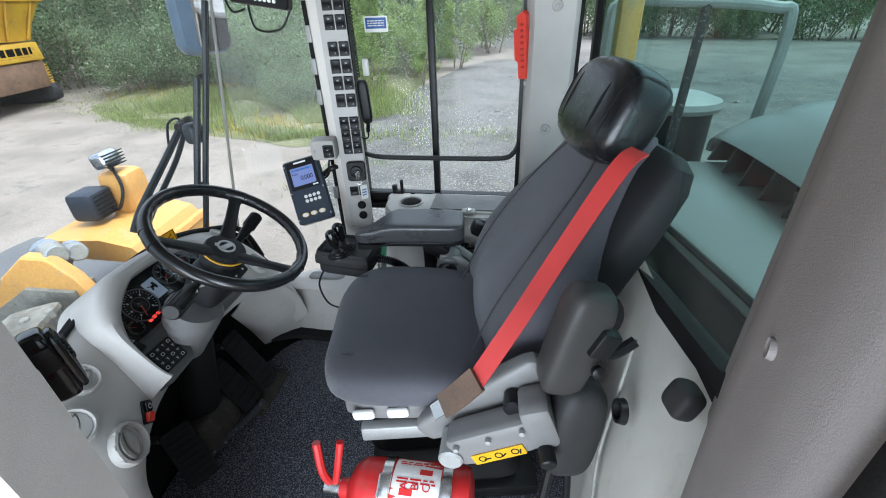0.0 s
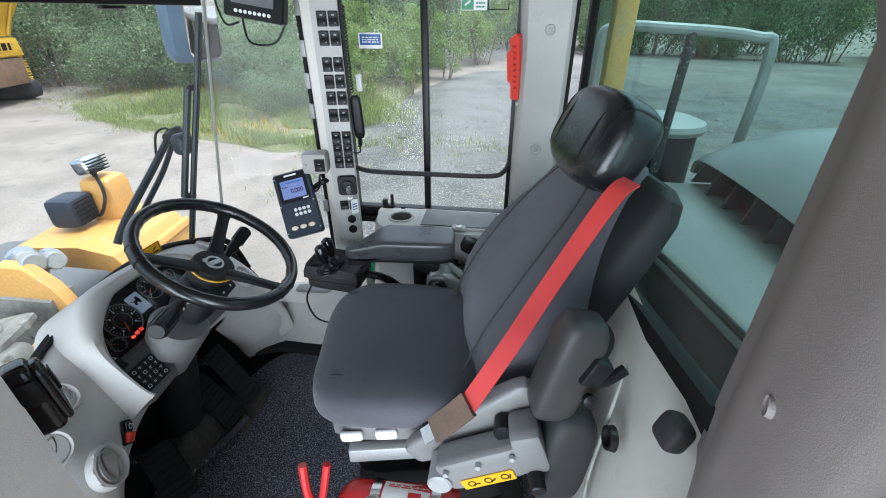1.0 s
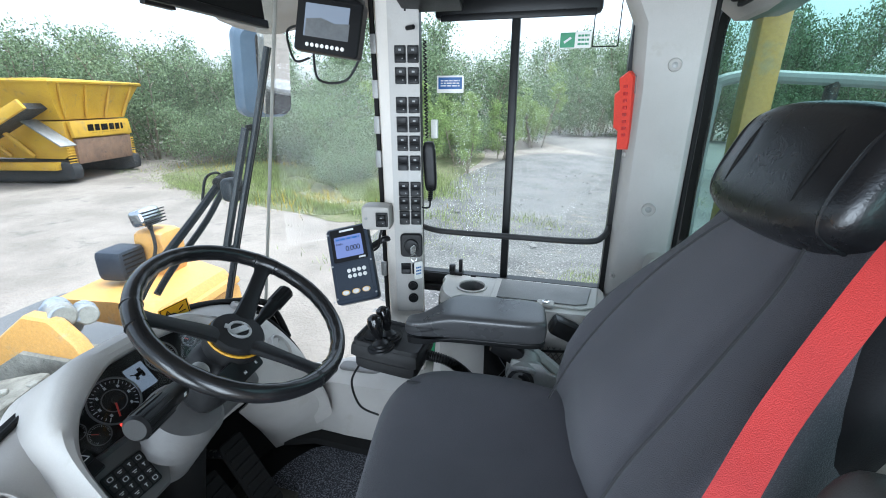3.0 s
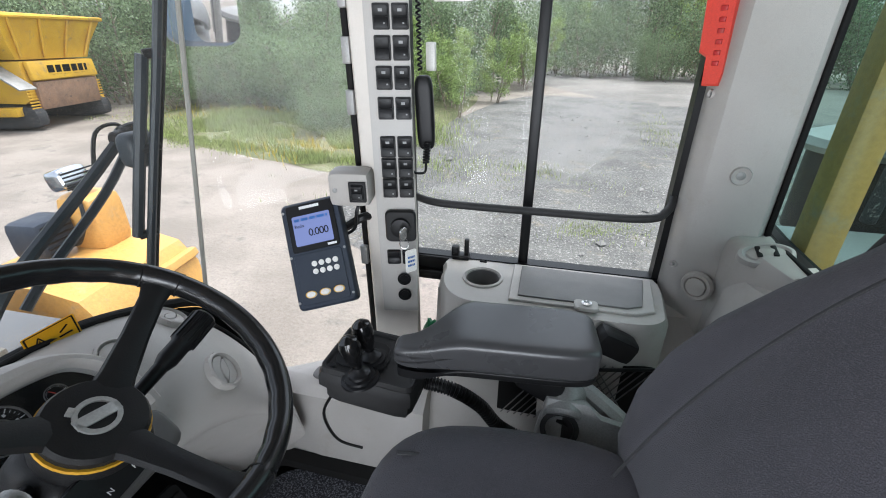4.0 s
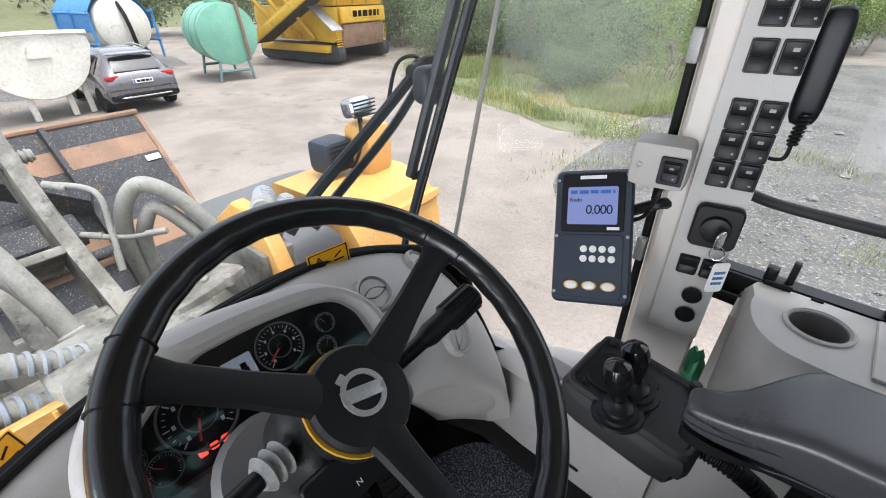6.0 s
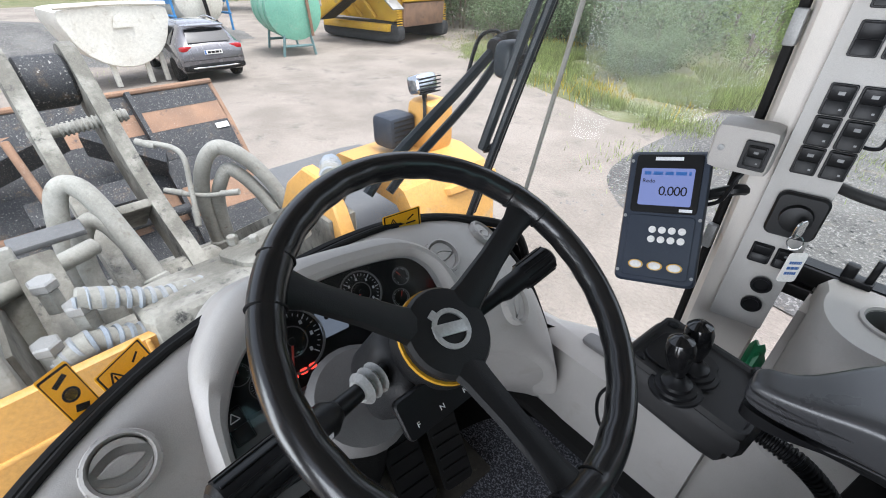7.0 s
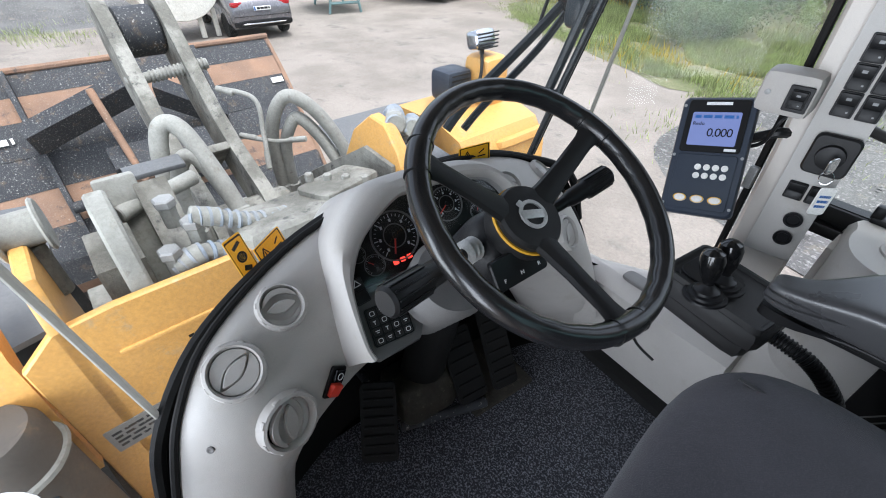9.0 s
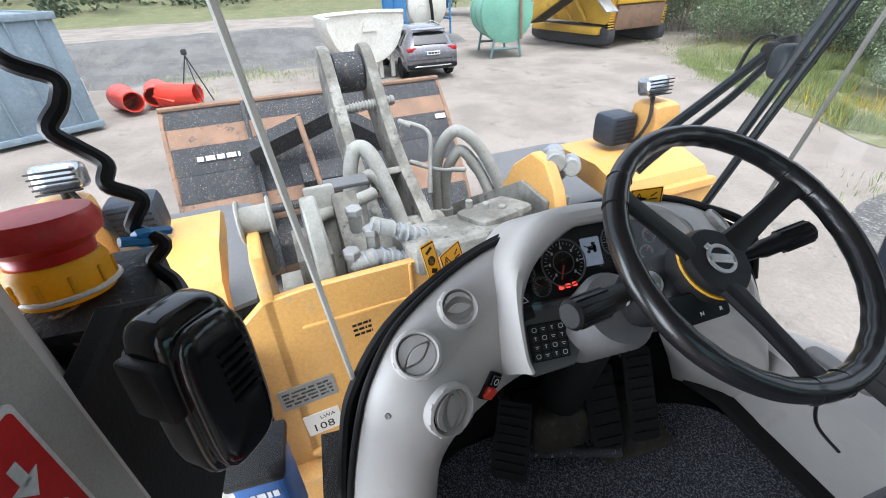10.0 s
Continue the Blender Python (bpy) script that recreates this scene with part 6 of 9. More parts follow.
def blades(name, label, spots, n, h, material, seed, kind="stuff", lean=0.22, edge=None):
    rnd = random.Random(seed)
    vs, fs = [], []
    for k in range(n):
        (x0, y0), (x1, y1) = spots[rnd.randrange(len(spots))]
        x, y = rnd.gauss((x0 + x1) / 2, abs(x1 - x0) * 0.33), rnd.gauss((y0 + y1) / 2, abs(y1 - y0) * 0.33)
        if noise.noise(V(x * 0.5, y * 0.5, seed)) < -0.15:
            continue
        if edge is not None and y < edge + 0.38 * max(0, -6 - x) + 0.9 * noise.noise(V(x * 0.6, y * 0.6, 11)) + rnd.gauss(0, 0.25):
            continue
        hh = h * rnd.uniform(0.4, 1.3) * (0.7 + 0.6 * noise.noise(V(x * 0.3, y * 0.3, 7)))
        a = rnd.random() * 6.3
        w = 0.006 + 0.007 * hh
        d = V(math.cos(a), math.sin(a), 0)
        p = V(x, y, G + 0.05)
        tip = p + V(rnd.gauss(0, lean), rnd.gauss(0, lean), 1) * hh
        i = len(vs)
        vs += [p - d * w, p + d * w, p.lerp(tip, 0.6) + d * w * 0.7, tip]
        fs.append((i, i + 1, i + 2, i + 3))
    return tagged(cloud_object(name, vs, fs, material), label, name.replace("_", " "), kind=kind)


blades("tall_grass", "tall light green grass on the verge", [((-8.5, 10.6), (-4.2, 15.5)), ((-6.5, 10.2), (-4.0, 13.5)), ((-12.5, 12.6), (-8, 16))], 90000, 0.46, M_GRASS, 4, edge=10.1)
blades("short_grass", "short green grass and weeds along the yard edge", [((-16, 13), (-6, 18)), ((-13.5, 10.6), (-7.2, 13)), ((-7.4, 7.6), (-3.2, 10.8))], 90000, 0.12, M_GRASS, 5, edge=9.3)
blades("weed_tufts", "thin green weed tufts in the gravel", [((-3.4, 6.2), (-1.2, 8)), ((-2, 9), (1.5, 11)), ((-3.4, 11), (-2, 17)), ((0.8, 6.5), (2.0, 7.2)), ((3.5, 12), (5, 20)), ((-20, -6), (-15, -1)), ((-19, 0), (-17, -6))], 9000, 0.16, M_GRASS, 6)
blades("yellow_flowers", "sprinkle of yellow wild flowers", [((-15.5, 14.5), (-8, 17.5)), ((-7.5, 10), (-4.5, 12.5))], 1500, 0.5, M_FLOWER, 7)

# ---- the loader's front frame, turned a little to the left of the cab ----
FF = pose(0, 0.02, 0, 0, 0, 7.3)


def F(x, y, z):
    return FF @ V(x, y, z)


ff = thing("loader_chassis", "dusty orange-yellow front frame of a wheel loader", "loader frame")
# rear plate of the boom tower, with its cheeks
part("rear_plate", make(slab, [(-0.79, -1.1), (0.66, -1.1), (0.66, 0.20), (0.58, 0.255), (-0.56, 0.255), (-0.70, 0.24), (-0.79, 0.16)], -0.03, 0.0, FF @ basis((-0.90, 0, 0), (0, 1, 0), (0, 0, 1)), 0.006), M_YELLOW, ff)
for sy, mt in ((-1, M_DUSTY), (1, M_YELLOW)):
    prof = [(-0.932, -0.9), (-0.932, 0.24), (-0.98, 0.36), (-1.06, 0.45), (-1.16, 0.46), (-1.30, 0.36), (-1.46, 0.12), (-1.70, -0.25), (-1.75, -0.9)]
    m = FF @ basis((0, sy * 0.48, 0), (1, 0, 0), (0, 0, 1))
    part("tower_cheek", make(slab, prof, -0.028, 0.028, m, 0.008), mt, ff)
m = FF @ basis((0, -0.68, 0), (1, 0, 0), (0, 0, 1))
part("tower_cheek", make(slab, [(-0.90, -1.0), (-0.90, 0.26), (-0.95, 0.38), (-1.10, 0.40), (-1.20, 0.2), (-1.3, -1.0)], -0.02, 0.02, m, 0.006), M_YELLOW, ff)
part("tower_floor", make(box, (0.5, 1.3, 0.03), FF @ pose(-1.18, 0, -0.02), 0.004), M_STEEL, ff)
part("plate_fold", make(box, (0.012, 0.012, 0.5), FF @ pose(-0.896, -0.20, 0.0), 0.004), M_YELLOW, ff)
part("plate_step", make(box, (0.012, 1.2, 0.014), FF @ pose(-0.898, 0.0, 0.10), 0.004), M_YELLOW, ff)
part("hinge_block", make(rbox, (0.5, 1.1, 0.9), FF @ pose(-0.35, 0.1, -1.5), 8, 4), M_YELLOW, ff)
for z in (-0.56, -0.65, -0.74):
    part("rib", make(rbox, (0.03, 0.17, 0.035), FF @ pose(-0.892, -0.615, z, 8, 0, 0), 4, 4), M_YELLOW, ff)
PLT = lambda y, z, d: FF @ basis((-0.90 + d, y, z), (0, 1, 0), (0, 0, 1)) @ Matrix.Rotation(0.05, 4, "Z")
pl = part("type_plate", make(slab, rrect(0.21, 0.11, 0.004), 0, 0.003, PLT(-0.645, -0.215, 0)), M_ALU, ff, "grey type plate")
part("plate_bars", make(bars, 4, 0.18, 0.08, PLT(-0.645, -0.215, 0.0034), 8), M_DARKSTEEL, pl)
lw = part("noise_label", make(slab, rrect(0.14, 0.12, 0.004), 0, 0.003, PLT(-0.62, -0.40, 0)), M_WHITE, ff, "white noise label")
part("digits", make(words, "108", 0.062, PLT(-0.625, -0.425, 0.0034)), M_INK, lw)
part("letters", make(words, "LWA", 0.028, PLT(-0.60, -0.37, 0.0034)), M_INK, lw)
part("print", make(bars, 3, 0.07, 0.07, PLT(-0.40, 0.02, 0.0006), 5), M_INK, ff)

# fenders with head lamps
M_DARKGREY = mat("dark_grey_rubber_sheet", (0.10, 0.105, 0.11), (0.13, 0.13, 0.13), rough=0.7, bump=0.2, grain=60, scale=2)
M_REFL = mat("lamp_reflector", (0.6, 0.62, 0.65), (0.4, 0.42, 0.45), rough=0.15, metal=0.9, bump=0.0)
for sy in (-1, 1):
    f = thing("front_fender", "yellow front fender carrying lamps", "fender", "front fenders")
    m = FF @ Matrix.Diagonal((1, sy, 1, 1))
    bm = bmesh.new()
    loft(bm, [[m @ V(x, y, z) for x, z in ((-0.90, -0.30), (-0.93, 0.20), (-1.00, 0.30), (-1.15, 0.345), (-1.45, 0.345), (-1.50, 0.31), (-1.42, 0.26), (-1.05, 0.22), (-0.98, 0.12), (-0.96, -0.30))] for y in (0.80, 1.0, 1.33)])
    part("panel", bm, M_YELLOW, f)
    part("lamp_block", make(rbox, (0.17, 0.16, 0.24), m @ pose(-1.23, 1.19, 0.45), 6, 5), M_YELLOW, f)
    hl = part("head_lamp", make(rbox, (0.14, 0.16, 0.15), m @ pose(-1.31, 1.03, 0.44), 7, 5), M_SHELL, f, "dark head lamp housing")
    for k in range(6):
        part("grille_bar", make(box, (0.004, 0.12, 0.008), m @ pose(-1.236, 1.03, 0.385 + 0.022 * k), 0.001), M_BLACK, hl)
    rod_b = make(rod, m @ V(-1.24, 1.165, 0.55), m @ V(-1.24, 1.16, 0.61), 0.012)
    part("bracket", rod_b, M_BLACK, f)
    wl = part("work_lamp", make(rbox, (0.085, 0.13, 0.085), m @ pose(-1.245, 1.155, 0.635, 0, -15, 0), 5, 5), M_REFL, f, "grey work lamp")
    for k in range(5):
        part("cooling_fin", make(box, (0.03, 0.11, 0.006), m @ pose(-1.195, 1.155, 0.605 + 0.016 * k, 0, -15, 0), 0.002), M_BLACK, wl)
    part("cable", make(tube, [m @ V(-1.22, 1.14, 0.60), m @ V(-1.16, 1.08, 0.50), m @ V(-1.20, 1.06, 0.40), m @ V(-1.24, 1.06, 0.40)], 0.008, 6), M_BLACK, f)
    part("step", make(rbox, (0.30, 0.36, 0.05), m @ pose(-1.06, 1.18, 0.20, 0, -20, 0), 7, 4), M_YELLOW, f)
    wm = m @ basis((-1.95, 1.15, -1.02), (1, 0, 0), (0, 0, 1))
    w = part("wheel", make(lathe, [(0.42, -0.30), (0.70, -0.33), (0.82, -0.26), (0.85, 0.0), (0.82, 0.26), (0.70, 0.33), (0.42, 0.30)], wm, 48), M_RUBBER, ff, "large dusty black loader tyre")
    part("rim", make(lathe, [(0.15, -0.12), (0.42, -0.22), (0.43, 0.22), (0.15, 0.12)], wm, 32), M_YELLOW, w)
    mf = thing("wheel_flap", "dark grey flat mudguard plate over the wheel", "mudguard", "mudguards")
    part("plate", make(rbox, (1.15, 0.95, 0.04), m @ pose(-1.95, 1.22, -0.10, 0, 0, 0), 10, 4), M_DARKGREY, mf)

# ---- boom, lever, hoses and bucket ----
bk = thing("loader_bucket", "wide worn loader bucket, black and rust brown", "bucket")
BP = [(-5.02, 0.0), (-4.86, -0.16), (-4.70, -0.32), (-4.52, -0.56), (-4.35, -0.80), (-4.15, -1.05), (-4.0, -1.30), (-3.98, -1.55), (-4.15, -1.75), (-4.6, -1.82), (-5.9, -1.83)]
for k, (p, q) in enumerate(zip(BP, BP[1:])):
    for y0, y1 in ((-1.55, -0.75), (-0.74, 0.74), (0.75, 1.55)):
        d = (V(q[0], q[1]) - V(p[0], p[1])).normalized() * 0.006
        bm = make(loft, [[F(p[0] + d.x, y, p[1] + d.y), F(q[0] - d.x, y, q[1] - d.y), F(q[0] - d.x - 0.05, y, q[1] - d.y + 0.03), F(p[0] + d.x - 0.05, y, p[1] + d.y + 0.03)] for y in (y0, y1)])
        part("back_plate", bm, M_RUST if k % 3 == 1 else M_DARKSTEEL, bk, "rust brown plate" if k % 3 == 1 else "black worn plate")
for y in (-1.56, 1.56):
    bm = make(slab, [(x, z) for x, z in BP] + [(-5.9, -1.2)], -0.025, 0.025, FF @ basis((0, y, 0), (1, 0, 0), (0, 0, 1)))
    part("side_plate", bm, M_RUST, bk)
part("top_edge", make(rod, F(-5.03, -1.58, 0.015), F(-5.03, 1.58, 0.015), 0.03, n=8), M_RUST, bk)
for y in (-0.75, 0.75):
    part("rib", make(loft, [[F(x + a, y + w, z + b_) for x, z in BP[:8]] + [F(x + a + 0.12, y + w, z + b_ + 0.05) for x, z in BP[:8]][::-1] for a, b_, w in ((0, 0, -0.02), (0, 0, 0.02))]), M_DARKSTEEL, bk)
part("white_mark", make(bars, 1, 0.42, 0.10, FF @ basis((-4.60, -1.1, -0.42), (0, 1, 0), (-0.58, 0, 0.81)), 3, 0.004), M_WHITE, bk, "white worn lettering bars")
part("note", make(box, (0.005, 0.13, 0.06), FF @ pose(-4.655, 1.45, -0.36, 0, -40, 0)), M_WHITE, bk)
# heavy carrier across the bucket's back
qc = thing("quick_coupler", "black worn quick coupler frame behind the bucket", "coupler")
for p_, q_ in (((-4.25, -1.32, -0.38), (-4.35, -0.45, -0.09)), ((-4.35, -0.32, -0.16), (-4.45, 0.22, -0.54))):
    bm = bmesh.new()
    d_ = (V(*q_) - V(*p_)).normalized()
    up_ = V(0.60, 0.0, 0.80)
    out_ = d_.cross(up_).normalized() * 0.07
    loft(bm, [[V(*e) + up_ * 0.13 + out_, V(*e) + up_ * 0.13 - out_, V(*e) - up_ * 0.13 - out_, V(*e) - up_ * 0.13 + out_] for e in (p_, q_)])
    part("beam", bm, M_DARKSTEEL, qc)
part("beam", make(box, (0.25, 0.9, 0.16), FF @ pose(-4.1, 0.10, -0.62, 0, 30, 0), 0.02), M_DARKSTEEL, qc)
part("rod", make(rod, F(-4.3, -0.25, -0.05), F(-3.9, -0.18, -0.75), 0.03), M_RUST, qc)
part("rod", make(rod, F(-4.1, -0.75, -0.9), F(-4.1, 0.75, -0.9), 0.05), M_DARKSTEEL, qc)

lv = thing("tilt_lever", "dusty grey double-plate tilt lever with a roller", "loader linkage")
for y in (-0.13, 0.13):
    prof = [(-2.78, 0.70), (-2.66, 0.76), (-2.52, 0.70), (-2.25, 0.42), (-1.95, 0.18), (-1.62, 0.02), (-1.50, -0.12), (-1.56, -0.25), (-1.75, -0.20), (-2.1, -0.02), (-2.45, 0.22), (-2.72, 0.48)]
    pts = [(p.x, p.y) for p in smooth_line([(a, b, 0) for a, b in prof], 4, True)]
    part("plate", make(slab, pts, -0.032, 0.032, FF @ basis((0, y, 0), (1, 0, 0), (0, 0, 1)), 0.008), M_STEEL, lv)
part("roller", make(rod, F(-2.62, -0.10, 0.60), F(-2.62, 0.10, 0.60), 0.12, n=24), M_DARKSTEEL, lv)
part("roller", make(rod, F(-1.66, -0.20, -0.10), F(-1.66, 0.24, -0.10), 0.10, n=20), M_STEEL, lv)
bar_ = part("cross_bar", make(rod, F(-2.40, -0.17, 0.42), F(-2.36, 0.22, 0.46), 0.026), M_DUSTY, lv)
bm = bmesh.new()
for k in range(14):
    p_ = F(-2.40, -0.17, 0.42).lerp(F(-2.36, 0.22, 0.46), 0.30 + 0.05 * k)
    lathe(bm, [(0.024, -0.006), (0.033, -0.004), (0.033, 0.004), (0.024, 0.006)], along(p_, F(-2.36, 0.22, 0.46) - F(-2.40, -0.17, 0.42)), 12)
part("spiral_wrap", bm, M_DUSTY, bar_)
part("spacer", make(box, (0.4, 0.2, 0.04), FF @ pose(-2.1, 0.0, 0.06, 0, -35, 0), 0.01), M_STEEL, lv)
# boom arms and cross tube down to the bucket
bo = thing("boom", "yellow loader boom arms dulled by dust", "boom")
for y in (-0.50, 0.50):
    prof = [(-1.0, 0.30), (-1.2, 0.32), (-2.0, -0.15), (-3.0, -0.75), (-3.9, -1.25), (-4.0, -1.5), (-3.7, -1.5), (-2.8, -1.1), (-1.9, -0.6), (-1.0, 0.05)]
    part("arm", make(slab, prof, -0.06, 0.06, FF @ basis((0, y, 0), (1, 0, 0), (0, 0, 1)), 0.01), M_STEEL, bo)
part("cross_tube", make(rod, F(-2.5, -0.5, -0.62), F(-2.5, 0.5, -0.62), 0.16, n=24), M_STEEL, bo)
part("tilt_cylinder", make(rod, F(-0.95, -0.02, 0.05), F(-2.0, -0.02, -0.38), 0.09, n=20), M_STEEL, bo)
# top block between the tower cheeks
tb = thing("valve_block", "dusty hydraulic block with fittings between the frame cheeks", "hydraulic block")
part("block", make(rbox, (0.30, 0.42, 0.12), FF @ pose(-1.02, 0.02, 0.22, 0, -12, 0), 8, 5), M_STEEL, tb)
part("block", make(rbox, (0.20, 0.26, 0.035), FF @ pose(-1.05, 0.22, 0.288, 0, -10, 12), 8, 4), M_STEEL, tb)
for k in range(4):
    part("bolt", make(rod, F(-1.12 + 0.05 * k, 0.14 + 0.05 * k, 0.29), F(-1.12 + 0.05 * k, 0.14 + 0.05 * k, 0.325), 0.016, n=6), M_DUSTY, tb)
part("slab", make(box, (0.05, 0.12, 0.42), FF @ pose(-1.32, -0.42, 0.20, 0, -12, 0), 0.01), M_DUSTY, tb)
part("wedge", make(slab, [(0, 0), (0.42, 0.0), (0.42, 0.05), (0.03, 0.44)], -0.05, 0.05, FF @ basis((-1.35, -0.33, -0.06), (1, 0, 0), (0, 0, 1)), 0.006), M_STEEL, tb)
part("top_box", make(box, (0.09, 0.20, 0.022), FF @ pose(-1.55, -0.28, 0.32, 0, 5, 0), 0.006), M_DARKGREY, tb)
part("pin", make(rod, F(-1.30, -0.45, 0.30), F(-1.42, -0.18, 0.30), 0.028), M_DUSTY, tb)
for k, (y, x) in enumerate(((-0.38, -1.0), (-0.29, -1.04), (-0.33, -1.12))):
    part("fitting", make(rod, F(x, y, 0.20 + 0.05 * k), F(x, y, 0.27 + 0.05 * k), 0.026, n=6), M_DUSTY, tb)
    part("fitting", make(rod, F(x, y, 0.27 + 0.05 * k), F(x, y, 0.30 + 0.05 * k), 0.033, n=6), M_ALU, tb)
sp2 = thing("cable_spool", "pale cable spool on the frame edge", "spool")
part("core", make(lathe, [(0.05, -0.05), (0.05, 0.05)], FF @ basis((-1.14, -0.66, 0.42), (0, 0, 1), (1, 0, 0)), 20), M_DUSTY, sp2)
for z in (-0.05, 0.05):
    part("flange", make(lathe, [(0.07, z - 0.006), (0.075, z), (0.07, z + 0.006), (0.001, z + 0.006)], FF @ basis((-1.14, -0.66, 0.42), (0, 0, 1), (1, 0, 0)), 20), M_DUSTY, sp2)
part("post", make(rod, F(-1.14, -0.66, 0.20), F(-1.14, -0.66, 0.37), 0.03), M_STEEL, sp2)


M_WRAP = mat("blue_grey_spiral_guard", (0.22, 0.26, 0.31), (0.30, 0.31, 0.31), rough=0.7, bump=0.3, grain=200)


def hose_thing(pts, r, label="dusty pale hydraulic hose", material=None):
    o = thing("hydraulic_hose", label, "hose", "hydraulic hoses")
    part("hose", make(tube, [F(*p) for p in pts], r, 12, 10), material or M_DUSTY, o)
    if label.startswith("spiral"):
        line = smooth_line([F(*p) for p in pts], 60)
        turn, spots, side = 0.0, [], None
        for a, b in zip(line, line[1:]):
            d = (b - a).normalized()
            side = (side or d.orthogonal()) - d * (side or d.orthogonal()).dot(d)
            side.normalize()
            turn += (b - a).length / 0.028 * 6.28
            spots.append(a + (side * math.cos(turn) + d.cross(side) * math.sin(turn)) * r * 1.02)
        part("spiral_wrap", make(tube, spots, 0.0075, 5, 1, smooth=False), M_WRAP, o, "blue-grey spiral guard")
    for p, q in ((pts[0], pts[1]), (pts[-1], pts[-2])):
        d = (F(*q) - F(*p)).normalized()
        part("ferrule", make(rod, F(*p), F(*p) + d * 0.09, r * 1.25), M_DUSTY, o)


hose_thing([(-1.95, 0.33, -0.22), (-1.94, 0.315, 0.10), (-1.90, 0.35, 0.29), (-1.86, 0.43, 0.365), (-1.79, 0.54, 0.26), (-1.71, 0.63, 0.03), (-1.66, 0.68, -0.28)], 0.035)
hose_thing([(-1.93, 0.375, -0.22), (-1.92, 0.37, 0.06), (-1.88, 0.40, 0.20), (-1.85, 0.45, 0.25), (-1.79, 0.53, 0.13), (-1.72, 0.59, -0.06), (-1.68, 0.62, -0.28)], 0.032)
hose_thing([(-1.62, -0.26, -0.1), (-1.66, -0.25, 0.20), (-1.69, -0.20, 0.40), (-1.66, -0.13, 0.40), (-1.52, -0.08, 0.22), (-1.40, -0.05, 0.02)], 0.036)
hose_thing([(-1.55, -0.22, -0.1), (-1.60, -0.22, 0.16), (-1.62, -0.17, 0.29), (-1.58, -0.11, 0.28), (-1.48, -0.06, 0.10), (-1.40, -0.04, -0.05)], 0.033)
hose_thing([(-1.0, -0.38, 0.23), (-0.99, -0.30, 0.25), (-0.985, -0.20, 0.21), (-0.98, -0.10, 0.17), (-1.0, 0.02, 0.18)], 0.030, "spiral-wrapped grey hydraulic hose")
hose_thing([(-1.04, -0.29, 0.36), (-1.03, -0.22, 0.33), (-1.02, -0.12, 0.28), (-1.03, 0.0, 0.25)], 0.024, "spiral-wrapped grey hydraulic hose")
hose_thing([(-1.05, 0.50, 0.44), (-1.20, 0.60, 0.42), (-1.35, 0.66, 0.30), (-1.5, 0.66, 0.05)], 0.034, "spiral-wrapped grey hydraulic hose")
hose_thing([(-1.02, 0.56, 0.42), (-1.16, 0.66, 0.38), (-1.32, 0.72, 0.24), (-1.5, 0.72, 0.0)], 0.030, "spiral-wrapped grey hydraulic hose")
hose_thing([(-2.1, 0.16, 0.40), (-1.95, 0.28, 0.36), (-1.88, 0.26, 0.20), (-1.8, 0.22, 0.05)], 0.012, "thin grey grease line")
hose_thing([(-2.0, 0.18, 0.18), (-1.86, 0.30, 0.16), (-1.74, 0.42, 0.18)], 0.012, "thin grey grease line")

# brown vessel and hoses beside the cab, low on the left
M_DRUM = mat("dusty_dark_drum_paint", (0.11, 0.095, 0.080), (0.075, 0.068, 0.060), rough=0.6, bump=0.3, grain=120, scale=3.0, c3=(0.17, 0.125, 0.085))
tk = thing("side_canister", "dusty dark brown canister beside the front frame", "canister")
part("body", make(lathe, [(0.02, -0.7), (0.11, -0.68), (0.12, -0.65), (0.12, 0.0), (0.10, 0.04), (0.02, 0.05)], Matrix.Translation((-0.72, -1.0, 0.04)), 28), M_DRUM, tk)
part("clamp", make(tube, [(-0.72 + 0.124 * math.cos(a), -1.0 + 0.124 * math.sin(a), -0.05) for a in (0, 1, 2, 3, 4, 5)], 0.012, 6, 4, True), M_DUSTY, tk)

part("bracket", make(boxat, (-0.84, -0.92, -0.66), (-0.72, -0.62, -0.62), 0.006), M_YELLOW, tk)

# ---- outside wiper and mirrors ----
M_WIPER = mat("dark_navy_wiper_paint", (0.014, 0.019, 0.025), (0.020, 0.026, 0.032), rough=0.4, bump=0.15, grain=300)
wp = thing("windscreen_wiper", "black pantograph wiper outside the windscreen", "wiper")
WX = lambda y, z, d=0.0: V(-0.415 - d, y, z)
part("pivot", make(rod, WX(0.515, 0.915), WX(0.515, 0.96, 0.02), 0.030), M_BLACK, wp)
part("pivot_arm", make(rod, WX(0.47, 0.935, 0.01), WX(0.53, 0.945, 0.01), 0.020), M_BLACK, wp)
part("arm", make(tube, [WX(0.495, 0.94, 0.02), WX(0.38, 0.86, 0.02), WX(0.22, 0.755, 0.02), WX(0.16, 0.70, 0.02)], 0.0115, 8, 4), M_WIPER, wp)
part("arm", make(tube, [WX(0.515, 0.93, 0.02), WX(0.42, 0.84, 0.02), WX(0.265, 0.735, 0.02), WX(0.21, 0.69, 0.02)], 0.0090, 8, 4), M_WIPER, wp)
WB = [(-0.400, 0.405, 0.585), (-0.362, 0.430, 0.75), (-0.318, 0.457, 0.93), (-0.275, 0.482, 1.10), (-0.225, 0.510, 1.31)]
part("blade", make(tube, [V(*p) for p in WB], 0.0085, 8, 4), M_WIPER, wp)
part("rubber_lip", make(tube, [V(x - 0.006, y + 0.020, z) for x, y, z in WB], 0.0050, 6, 4), M_RUBBER, wp)
